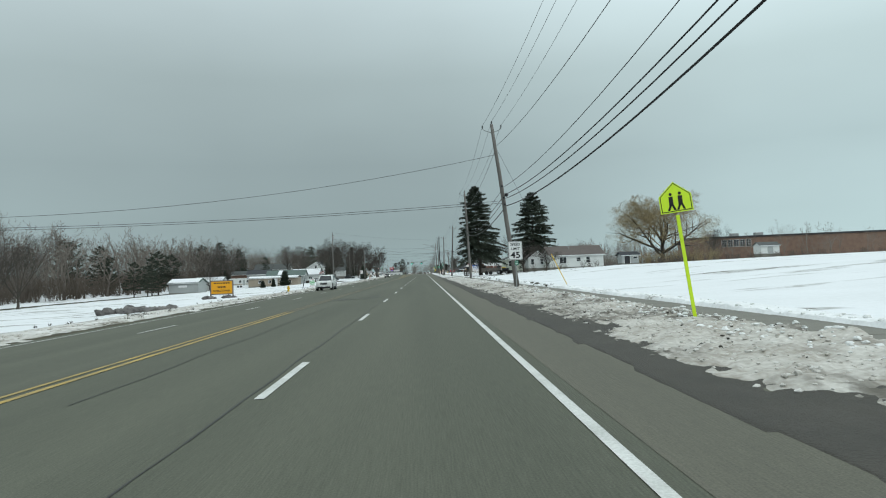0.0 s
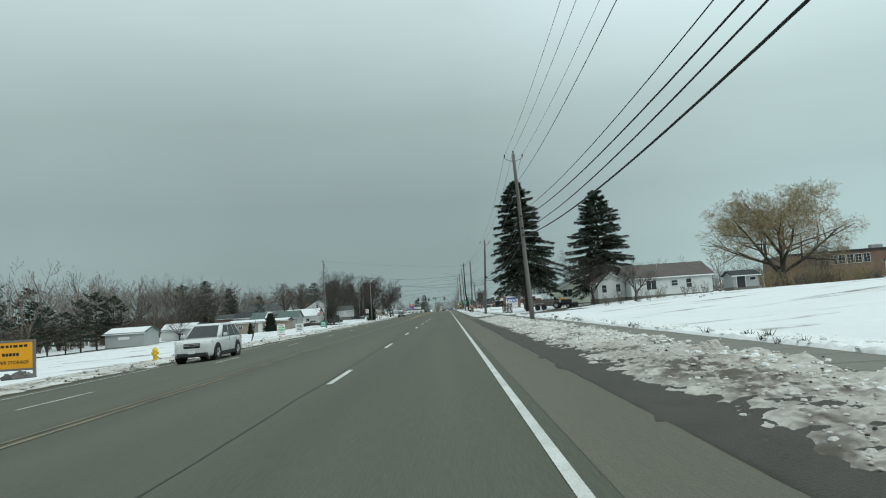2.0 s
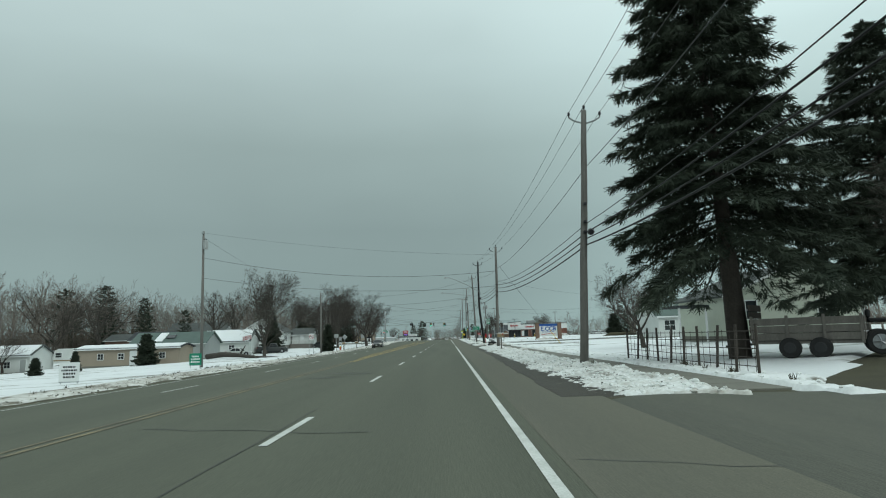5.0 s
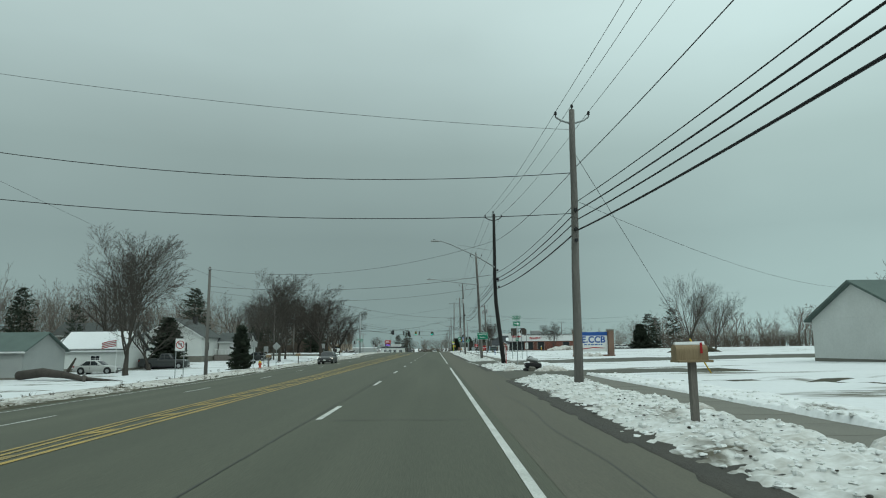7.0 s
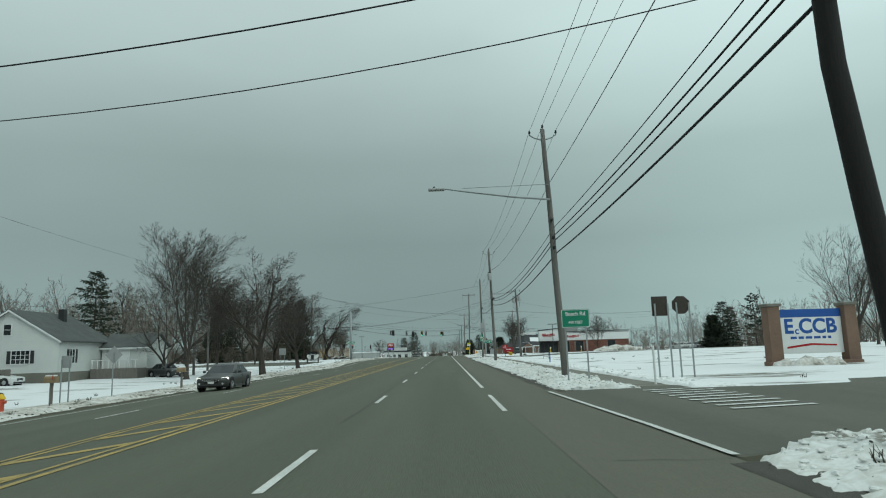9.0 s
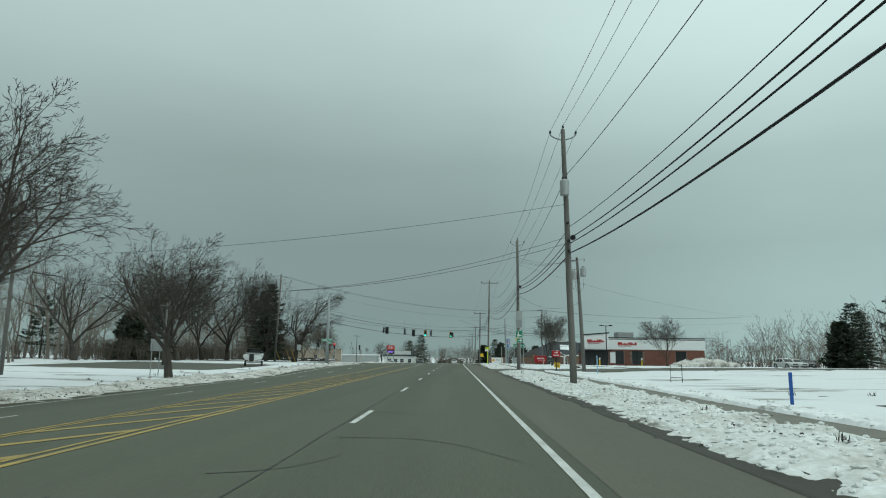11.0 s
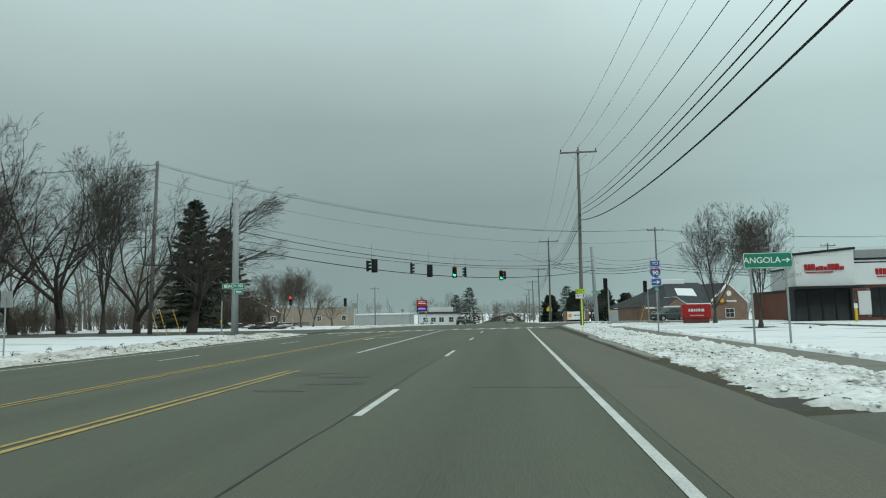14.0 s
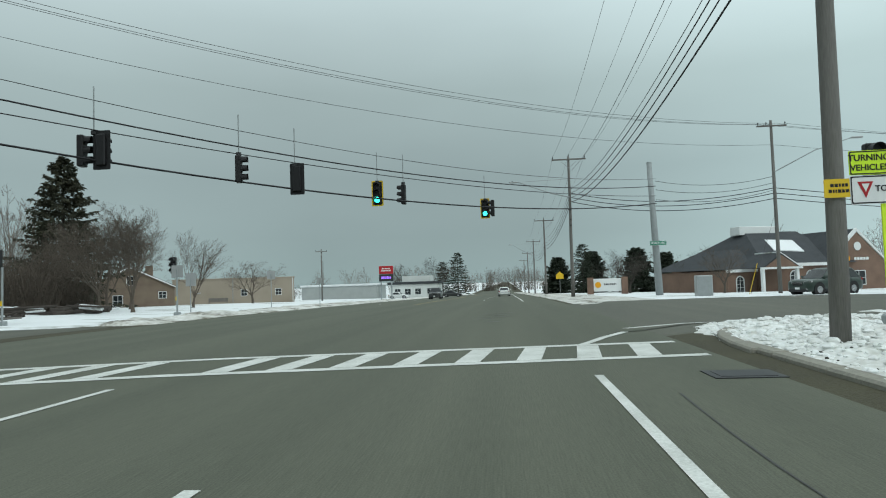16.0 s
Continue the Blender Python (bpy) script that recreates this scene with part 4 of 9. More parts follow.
# ---- trees ----
def add_limb(mb, p, d, length, r, depth, rng, spec):
    """One limb and all that grows from it."""
    segs = (5, 5, 4, 3, 2, 1)[depth] if not spec["light"] else (4, 3, 2, 1, 1)[depth]
    path, radii, dirs = [p.copy()], [r], [d.copy()]
    q = p.copy()
    for i in range(segs):
        d = (d + Vector((rng.uniform(-1, 1), rng.uniform(-1, 1), rng.uniform(-0.6, 0.6))) * spec["bend"] + Vector((spec["wind"] * depth, 0, spec["rise"] * (1 if depth < 3 else 0.4)))).normalized()
        q = q + d * (length / segs)
        path.append(q.copy())
        dirs.append(d.copy())
        radii.append(max(r * (1 - 0.72 * (i + 1) / segs), spec["tip"]))
    if depth >= (2 if spec["light"] else 3):
        for i in range(segs):
            ribbon(mb, path[i], path[i + 1], radii[i], rng)
    else:
        mb.tube(path, radii, ((8, 6, 4) if not spec["light"] else (4, 3))[depth], cap=False)
    if depth >= spec["depth"]:
        return
    n = spec["kids"][depth]
    low = spec["fork"] if depth == 0 else 0.22
    turn0 = rng.uniform(0, 6.283)
    for k in range(n):
        a = low + (1.0 - low) * (k + rng.uniform(0.2, 1.0)) / n
        f = min(a, 0.999) * segs
        i = int(f)
        b = path[i].lerp(path[i + 1], f - i)
        along = dirs[i + 1]
        ang = turn0 + k * 2.4 + rng.uniform(-0.5, 0.5)
        u = along.cross(Vector((0.3, 0.2, 1)) if abs(along.z) < 0.9 else Vector((1, 0, 0.1))).normalized()
        side = u * math.cos(ang) + along.cross(u) * math.sin(ang)
        t = rng.uniform(*spec["spread"]) * (0.8 if a > 0.85 else 1.0)
        nd = (along * math.cos(t) + side * math.sin(t)).normalized()
        if depth == 0:
            cl = spec["limb"] * rng.uniform(0.8, 1.1) * (1.15 - 0.45 * (a - low) / (1 - low) if spec["leader"] else 1.0)
        else:
            cl = length * rng.uniform(*spec["shrink"]) * (1.2 - 0.55 * a)
        add_limb(mb, b, nd, cl, max(radii[i] * rng.uniform(0.5, 0.72), spec["tip"]), depth + 1, rng, spec)


def ribbon(mb, p, q, w, rng):
    d = (q - p)
    c = d.cross(Vector((rng.uniform(-1, 1), rng.uniform(-1, 1), rng.uniform(-1, 1)))).normalized() * w
    mb.quad(p - c, p + c, q + c * 0.4, q - c * 0.4)


def bare_crown(seed, height, **kw):
    spec = dict(depth=5, kids=(6, 7, 6, 4, 3), spread=(0.40, 0.80), shrink=(0.40, 0.58), bend=0.07, rise=0.07, fork=0.5, tip=0.0085, wind=0.0, trunk=0.34, limb=6.4, leader=False, r=0.021, lean=0.0, light=False)
    spec.update(kw)
    rng = random.Random(seed)
    mb = MB()
    add_limb(mb, Vector((0, 0, -0.2)), Vector((spec["lean"], 0, 1)).normalized(), height * spec["trunk"], height * spec["r"], 0, rng, spec)
    top = max(v[2] for v in mb.v)
    s = height / top
    mb.v = [(x * s, y * s, z * s) for x, y, z in mb.v]
    return mb


# 0 tall forest tree, 1 upright vase, 2 thick forked and wind-swept, 3 low spreading
BARE = []
FOREST = dict(trunk=0.26, limb=6.8, kids=(5, 6, 6, 5, 4), spread=(0.34, 0.92), bend=0.22, wind=0.03, rise=0.075, r=0.035, fork=0.35, shrink=(0.42, 0.66))
VASE = dict(trunk=0.28, limb=6.8, kids=(7, 8, 7, 6, 5), spread=(0.24, 0.78), rise=0.07, wind=0.012, shrink=(0.42, 0.62))
SPREADING = dict(trunk=0.30, limb=5.4, kids=(6, 8, 7, 5, 4), spread=(0.45, 0.95), rise=0.05, wind=0.03, bend=0.12, r=0.025)
for i, kw in enumerate((dict(trunk=0.72, limb=3.6, leader=True, depth=4, kids=(12, 7, 6, 8), fork=0.3, spread=(0.5, 0.95)),
                        VASE, FOREST, SPREADING, FOREST, dict(FOREST, kids=(4, 7, 6, 5, 4), bend=0.26, wind=0.04),
                        dict(VASE, depth=4, kids=(7, 8, 7, 8)), dict(SPREADING, depth=4, kids=(6, 8, 7, 8)),
                        dict(FOREST, trunk=0.34, lean=0.25, kids=(5, 6, 6, 5, 4), bend=0.25, wind=0.085, rise=0.06, spread=(0.35, 1.0), r=0.04))):
    BARE.append(bare_crown(40 + i, 10.0, tip=0.0085, **kw).mesh("crown"))
TRUNKS = {}


def bare_tree(x, y, height, variant=0, turn=0.0, label="bare grey deciduous tree standing in the snow", material=None, wide=1.0, group="bare trees"):
    if variant == 2:
        variant, turn = (2, 4, 5)[int(abs(x) * 7) % 3], turn * 0.5
    if (abs(x) > 32 and y < 340) or y > 395:
        variant = {1: 6, 3: 7}.get(variant, variant)    # far trees carry fewer twigs
    e = thing("bare_tree", (x, y, land(x, y)), label, "tree", group, turn)
    key = (variant, material.name if material else "")
    if key not in TRUNKS:
        me = BARE[variant].copy()
        me.materials.clear()
        me.materials.append(material or M_BARK)
        TRUNKS[key] = me
    s = height / 10.0
    ob = part("crown", TRUNKS[key], M_BARK, e)
    ob.scale = (s * wide, s * wide, s)
    r = height * 0.016
    part("trunk", MB().tube([(0, 0, -0.3), (0, 0, 0.1), (0, 0, 0.35), (0.01, 0, height * 0.08)], [r * 1.7, r * 1.35, r * 1.0, r * 0.7], 9), material or M_BARK, e, smooth=True)
    return e


def conifer_crown(seed, height, radius, levels, per, bits, droop=0.35, skirt=0.12, gap=0.0, fine=1.0, power=0.62, fan=False):
    """Whorls of drooping branches with upturned tips, each clothed with fine hanging sprays."""
    rng = random.Random(seed)
    mb = MB()
    z0 = height * skirt
    for l in range(levels):
        a = l / (levels - 1)
        z = z0 + (height - z0) * (a ** 0.95) * 0.985
        rad = radius * (1 - a) ** power * rng.uniform(0.85, 1.1) + 0.12
        turn0 = rng.uniform(0, 6.283)
        n = max(4, int(per * (1 - 0.35 * a)))
        for b in range(n):
            if rng.random() < gap:
                continue
            ang = turn0 + 6.283 * b / n + rng.uniform(-0.25, 0.25)
            L = rad * rng.uniform(0.62, 1.12)
            up = 0.75 * a - 0.05
            zz = z + rng.uniform(-0.6, 0.6) * height / levels
            out = Vector((math.cos(ang), math.sin(ang), 0))
            side = Vector((-math.sin(ang), math.cos(ang), 0))
            pts = []
            for k in range(6):
                s = k / 5
                pts.append(Vector((0, 0, zz)) + out * (L * s) + Vector((0, 0, up * L * s - droop * L * s * s * 1.4 + 0.35 * L * max(0, s - 0.62))))
            mb.tube([pts[0], pts[2], pts[3], pts[5]], [0.010 * L + 0.012, 0.008 * L + 0.008, 0.006 * L + 0.006, 0.006], 3, cap=False)
            for k in range(int(bits * (0.35 + 0.65 * L / radius))):
                s = 0.16 + 0.86 * rng.random() ** 0.8
                f = min(s * 5, 4.999)
                i = int(f)
                c = pts[i].lerp(pts[i + 1], f - i)
                wing = (0.30 * L * (1.05 - s) * min(1, s * 2.5) + 0.12)
                sd = rng.uniform(-1, 1)
                c = c + side * wing * sd + out * abs(sd) * wing * 0.5 - Vector((0, 0, abs(sd) * wing * 0.25))
                w = fine * rng.uniform(0.16, 0.42)
                dirn = (out * rng.uniform(0.2, 1.0) + side * (sd * 0.8 + rng.uniform(-0.5, 0.5)) + Vector((0, 0, rng.uniform(-0.95, 0.12)))).normalized()
                cr = dirn.cross(Vector((rng.uniform(-1, 1), rng.uniform(-1, 1), 0.7))).normalized() * w * 0.2
                m = c + dirn * w * 0.45
                if not fan:
                    mb.quad(c - cr * 0.3, m + cr, c + dirn * w, m - cr)
                else:
                    cr = cr * 0.42
                    mb.quad(c - cr, c + cr, c + dirn * w + cr * 0.3, c + dirn * w - cr * 0.3)
                    for sg in (-1, 1):
                        for k2 in (0.2, 0.5):
                            st = c + dirn * w * k2
                            tip = st + (dirn * 0.75 + cr.normalized() * sg * 0.75 + Vector((0, 0, -0.15))) * w * (0.55 - 0.3 * k2)
                            mb.quad(st - dirn * 0.035 * w, st + dirn * 0.05 * w, tip + dirn * 0.02 * w, tip - dirn * 0.02 * w)
    return mb


def conifer(x, y, height, radius, label, levels=22, per=9, bits=14, seed=1, mesh=None, material=None, skirt=0.12, droop=0.35, group="conifers", gap=0.0, turn=0.0, fine=1.0, power=0.62, fan=False):
    e = thing("conifer", (x, y, land(x, y)), label, "tree", group, turn)
    part("trunk", MB().tube([(0, 0, -0.3), (0.03, 0, height * 0.3), (0, 0.02, height * 0.97)], [0.023 * height + 0.02, 0.016 * height, 0.01], 9), M_BARK_DARK, e, smooth=True)
    me = mesh or conifer_crown(seed, height, radius, levels, per, bits, droop, skirt, gap, fine, power, fan)
    return e, part("crown", me, material or M_NEEDLE, e)


# two tall spruces beside the drive
spruce, _ = conifer(11.3, 132.0, 17.9, 5.2, "tall dark green spruce with drooping branches beside the driveway", 31, 11, 190, 5, skirt=0.24, droop=0.34, group="tall spruces", gap=0.05, fine=1.35, fan=True)
spruce.matrix_basis = pose(11.3, 132.0, land(11.3, 132), 0, -2.6, 0)
conifer(23.6, 141.0, 17.0, 5.9, "broad dark green spruce behind the driveway", 30, 11, 190, 8, skirt=0.17, droop=0.28, group="tall spruces", gap=0.05, fine=1.35, fan=True)
SMALL_ME = conifer_crown(21, 10.0, 2.7, 26, 9, 44, 0.2, 0.08, 0.05, 0.9).mesh("crown")
BUSHY_ME = conifer_crown(22, 10.0, 3.3, 24, 10, 90, 0.1, 0.03, 0.0, 2.0).mesh("crown")
RAGGED_ME = conifer_crown(33, 10.0, 2.6, 13, 8, 62, 0.05, 0.26, 0.34, 1.15, 0.5).mesh("crown")


def conifer_copy(x, y, h, label, wide=1.0, ragged_one=False, material=None, turn=0.0):
    e = thing("conifer", (x, y, land(x, y)), label, "tree", "small conifers", turn)
    me = RAGGED_ME if ragged_one else (BUSHY_ME if h < 8 else SMALL_ME)
    if material:
        me = me.copy()
        me.materials.clear()
        me.materials.append(material)
    ob = part("crown", me, material or M_NEEDLE, e)
    ob.scale = (h / 10 * wide, h / 10 * wide, h / 10)
    part("trunk", MB().tube([(0, 0, -0.2), (0, 0, h * 0.9)], [0.018 * h, 0.01], 7), M_BARK_DARK, e)


GREEN_CON = "dark green conifer at the edge of the snow"
for x, y, h, w, rg in ((-80, 261, 16.0, 1.1, 0), (-86, 258, 12, 1.0, 1), (-71, 262, 9.5, 0.9, 1), (-92, 175, 14, 1.2, 1), (-97, 180, 15, 1.2, 1), (-86, 178, 13, 1.1, 1), (-80, 170, 10, 1.1, 1), (-104, 176, 13.5, 1.1, 0),
                       (-64, 268, 10, 0.8, 1), (-48, 282, 14, 1.1, 0), (-42.9, 176, 1.9, 1.2, 0), (-41, 180, 2.4, 0.8, 0), (-42.0, 199.5, 4.4, 1.1, 0), (-33.5, 233.4, 6.3, 1.1, 0), (-20.2, 219.5, 4.6, 0.8, 0), (-46.5, 335, 10.2, 1.2, 0), (-49.8, 334, 7.6, 1.2, 0), (-66, 338, 10, 1.1, 1),
                       (-65.3, 150, 8, 1.2, 1), (-62.3, 150, 7, 1.2, 1), (-65.4, 160, 9.4, 1.1, 1), (-67.9, 170, 11, 1.2, 1), (-65.0, 171, 10.2, 1.2, 1), (-83, 250, 14.5, 1.0, 1), (-75, 270, 13.4, 1.0, 0),
                       (60, 335, 10, 1.3, 0), (63, 338, 9, 1.2, 0), (67.4, 336, 11.5, 1.0, 1), (57, 333, 7, 1.2, 0)):
    conifer_copy(x, y, h, GREEN_CON if h > 5 else "small bushy conifer planted in the snowy yard", w, bool(rg), turn=x * 7)
conifer(-41.5, 380.5, 17.0, 4.4, "tall dark conifer beside the crossing", 30, 11, 130, 15, skirt=0.08, droop=0.2, gap=0.05, fine=1.4)
conifer(-54.0, 417, 19.0, 7.4, "broad dark conifer with brownish needles by the crossing", 34, 11, 130, 16, material=M_NEEDLE_SNOW, skirt=0.05, droop=0.2, gap=0.05, fine=1.5, power=0.8)
for x, y, h in ((10, 470, 7), (13, 455, 8.5), (15.5, 462, 7.5), (21, 450, 7.2), (26, 452, 6.5)):
    conifer_copy(x, y, h, "dark spruce behind the bank sign", 1.3, turn=x * 9)
conifer_copy(-19, 600, 17, "tall dark conifer beside the far road", 1.2)
conifer_copy(-26, 610, 14, "tall dark conifer beside the far road", 1.2, turn=50)

# deciduous trees that stand alone
bare_tree(-62, 96, 13.5, 1, 30, "tall bare twin-topped tree at the edge of the wood", wide=1.1)
bare_tree(-60, 99, 13.0, 1, 130, "tall bare twin-topped tree at the edge of the wood", wide=1.1)
bare_tree(-66, 70, 13, 3, 0, "bare spreading tree at the edge of the wood", wide=1.1)
bare_tree(-76, 236, 15.5, 3, 10, "bare spreading tree behind the trailers", wide=1.3)
bare_tree(-70, 240, 15, 3, 100, "bare spreading tree behind the trailers", wide=1.3)
bare_tree(-84, 215, 14, 3, 200, "bare spreading tree behind the trailers", wide=1.3)
bare_tree(-66.5, 206, 7.5, 3, 30, "forked bare tree beside a white trailer", M_BARK_DARK, 1.1)
bare_tree(-44, 245, 13, 0, 30, "tall bare tree behind a house", wide=1.1)
bare_tree(-52, 256, 14, 0, 90, "tall bare tree behind a house", wide=1.1)
bare_tree(-30, 262, 10, 2, 90, "bare tree beside the white house", wide=1.1)
bare_tree(-29.4, 213.6, 14.3, 1, 20, "tall bare spreading tree with upright limbs beside parked cars", wide=1.25)
bare_tree(-24.3, 254, 14.6, 1, 0, "bare upright many-limbed tree at the roadside", wide=1.15)
bare_tree(-18.4, 258.5, 14.0, 3, 0, "dark bare wind-swept tree at the roadside", M_BARK_DARK, 1.0)
bare_tree(-19.2, 278, 11.5, 3, 20, "dark bare wind-swept tree at the roadside", M_BARK_DARK, 1.0)
bare_tree(-27, 270, 12, 1, 10, "dark bare tree at the roadside", M_BARK_DARK)
bare_tree(-32.5, 226, 9, 2, 45, "slim bare tree in a yard")
bare_tree(-47, 356, 18.0, 2, 40, "tall bare tree with thick wind-swept limbs by the crossing", M_BARK_DARK, 0.85)
bare_tree(-42.5, 356.5, 20.5, 2, 0, "tall bare tree with thick wind-swept limbs by the crossing", M_BARK_DARK, 0.8)
bare_tree(-39.0, 357.5, 17.6, 1, 20, "tall bare many-stemmed tree by the crossing", None, 0.9)
bare_tree(-35.6, 357.5, 16.4, 2, 70, "tall bare forked tree by the crossing", M_BARK_DARK, 0.8)
bare_tree(-30.4, 358.0, 14.6, 8, 0, "leaning bare tree with wind-swept limbs", M_BARK_DARK, 1.1)
bare_tree(-52, 352, 18, 1, 100, "tall bare tree at the edge of the wood")
bare_tree(-38.6, 400.5, 9.5, 3, 60, "bare spreading tree before the brick house", M_BRUSH, 1.0)
bare_tree(-31.4, 394, 9.3, 1, 200, "bare tangled tree with brown twigs before the brick house", M_BRUSH, 1.0)
bare_tree(-34.3, 395, 9.0, 1, 250, "bare tangled tree with brown twigs before the brick house", M_BRUSH, 1.2)
bare_tree(-43.5, 401, 8.0, 1, 10, "bare tangled young tree before the brick house", M_BRUSH, 1.2)
bare_tree(-46.5, 402, 8.5, 1, 90, "bare tangled young tree before the brick house", M_BRUSH, 1.2)
bare_tree(-44, 338, 18, 2, 30, "tall bare tree at the edge of the wood")
bare_tree(-52, 345, 17.5, 0, 10, "tall bare tree at the edge of the wood")
bare_tree(-50, 320, 16.5, 2, 70, "tall bare wind-swept tree behind the lot")
bare_tree(-58, 312, 16, 0, 60, "tall bare tree behind the lot")
bare_tree(-57, 365, 17, 0, 160, "tall bare tree at the edge of the wood")
bare_tree(-35, 412, 9, 1, 30, "slender bare tree with reddish twigs", M_BRUSH)
bare_tree(-40, 408, 10, 1, 90, "slender bare tree with reddish twigs", M_BRUSH)
bare_tree(-39.6, 441, 7.2, 3, 50, "small bare round tree before a tan building", M_BRUSH, 1.3)
bare_tree(16.2, 353, 9.7, 1, 20, "bare fan-shaped tree beside the restaurant sign", wide=0.95)
bare_tree(15.4, 341, 8.1, 1, 140, "bare fan-shaped tree on the restaurant lawn", wide=1.0)
bare_tree(43.5, 262.5, 13.5, 1, 0, "bare rounded tree at the edge of the lot", wide=1.2)
bare_tree(52, 272, 11, 1, 60, "bare rounded tree at the edge of the lot", wide=1.2)
bare_tree(35, 345, 8.5, 1, 200, "bare tree behind the restaurant", wide=1.2)
bare_tree(13.0, 150, 6.0, 3, 0, "thin bare tree beside a fence", wide=1.2)
bare_tree(19.5, 128.5, 7.5, 3, 70, "dark bare tree before the spruces", M_BARK_DARK, 1.25)
bare_tree(22, 118.5, 5.0, 3, 140, "small bare ornamental tree in a yard", wide=1.3)
bare_tree(-19.5, 522, 11.5, 1, 0, "bare rounded tree beside the far road", wide=1.3)
bare_tree(-38, 575, 12, 0, 0, "bare tree beside the far road", wide=1.2)
bare_tree(84, 190, 12, 1, 30, "bare young tree beside the school", wide=0.8)
bare_tree(87, 192, 12, 1, 90, "bare young tree beside the school", wide=0.8)
bare_tree(17.5, 446, 6.5, 3, 30, "twisted bare tree beside the bank", M_BARK_DARK, 1.2)
bare_tree(19.3, 402, 4.6, 3, 80, "low reddish bare tree beside the bank", M_BRUSH, 1.1)
bare_tree(15.8, 428, 6.0, 3, 100, "dark bare spreading tree beside the bank sign", M_BARK_DARK, 1.2)
bare_tree(22.5, 418, 5.0, 3, 60, "low dark bare tree beside the bank", M_BARK_DARK, 1.3)


def willow(x, y, h):
    e = thing("willow", (x, y, land(x, y)), "broad golden willow tree with fine bare twigs", "tree")
    kw = dict(trunk=0.55, limb=h * 0.50, leader=True, fork=0.16, spread=(0.55, 1.25), bend=0.14, rise=0.015)
    part("trunk", bare_crown(71, h * 0.92, depth=2, kids=(11, 8, 5, 5, 4), r=0.032, tip=0.02, **kw), M_BARK, e)
    part("crown", bare_crown(71, h, depth=5, kids=(11, 8, 11, 7, 6), r=0.012, tip=0.012, shrink=(0.44, 0.66), **kw), M_WILLOW, e, "pale golden twigs")
    for o in e.children:
        o.scale = (1.15, 1.15, 1)


willow(53.6, 146, 17.4)


# woods and brush, too many to count
def grove_tree(seed, **kw):
    mb = bare_crown(seed, 10.0, light=True, depth=4, kids=(6, 4, 4, 3), tip=0.016, r=0.014, bend=0.12, **kw)
    return np.array(mb.v), mb.f


GROVE = [grove_tree(90, trunk=0.6, limb=3.4, leader=True, fork=0.35, spread=(0.3, 0.8)), grove_tree(91, trunk=0.34, limb=5.4, fork=0.5, spread=(0.25, 0.75)),
         grove_tree(92, trunk=0.4, limb=4.6, fork=0.4, spread=(0.4, 0.95)), grove_tree(93, trunk=0.66, limb=2.8, leader=True, fork=0.25, spread=(0.25, 0.6)),
         grove_tree(94, trunk=0.3, limb=5.6, fork=0.5, spread=(0.35, 0.9))]


def woods(name, spots, label, material, seed, hmin, hmax):
    """Many bare trees joined into one mesh, each a turned and stretched copy of one of a few."""
    rng = random.Random(seed)
    vs, fs, n = [], [], 0
    for x, y in spots:
        v, f = GROVE[rng.randrange(len(GROVE))]
        h = rng.uniform(hmin, hmax) * (0.6 if rng.random() < 0.25 else 1.0)
        a, w = rng.uniform(0, 6.283), h / 10 * rng.uniform(0.75, 1.2)
        ca, sa = w * math.cos(a), w * math.sin(a)
        vs += np.stack([x + ca * v[:, 0] - sa * v[:, 1], y + sa * v[:, 0] + ca * v[:, 1], land(x, y) + v[:, 2] * h / 10], 1).tolist()
        fs += [tuple(i + n for i in q) for q in f]
        n = len(vs)
    mb = MB()
    mb.v, mb.f = vs, fs
    return tagged(part(name, mb, material), label, "woods", kind="stuff")


rng = random.Random(9)
woods("woods_left", [(-78 - 70 * rng.random() ** 1.6, rng.uniform(40, 300)) for i in range(330)], "bare grey woods behind the snowy field", M_WOODS, 2, 12, 19)
woods("woods_middle", [(rng.uniform(-95, -48), rng.uniform(268, 312)) for i in range(90)], "bare grey woods behind the houses", M_WOODS, 3, 9, 15)
woods("woods_crossing", [(rng.uniform(-110, -47), rng.uniform(318, 420)) for i in range(85)] + [(rng.uniform(-84, -60), rng.uniform(412, 440)) for i in range(34)], "bare woods beside the crossing", M_WOODS, 4, 8, 17)
woods("woods_right", [(rng.uniform(62, 210), rng.uniform(318, 400)) for i in range(240)], "bare woods behind the restaurant", M_WOODS, 5, 7, 13)
woods("woods_school", [(rng.uniform(38, 120), rng.uniform(150, 235)) for i in range(60)], "bare woods behind the houses", M_WOODS, 6, 6, 11)
woods("woods_far", [(rng.choice((-1, 1)) * rng.uniform(25, 420), rng.uniform(620, 760)) for i in range(200)] + [(rng.uniform(-30, 30), rng.uniform(790, 860)) for i in range(60)], "bare woods at the end of the road", M_WOODS, 7, 11, 18)
woods("woods_bank", [(rng.uniform(50, 150), rng.uniform(430, 520)) for i in range(80)], "bare woods behind the bank", M_WOODS, 8, 9, 14)


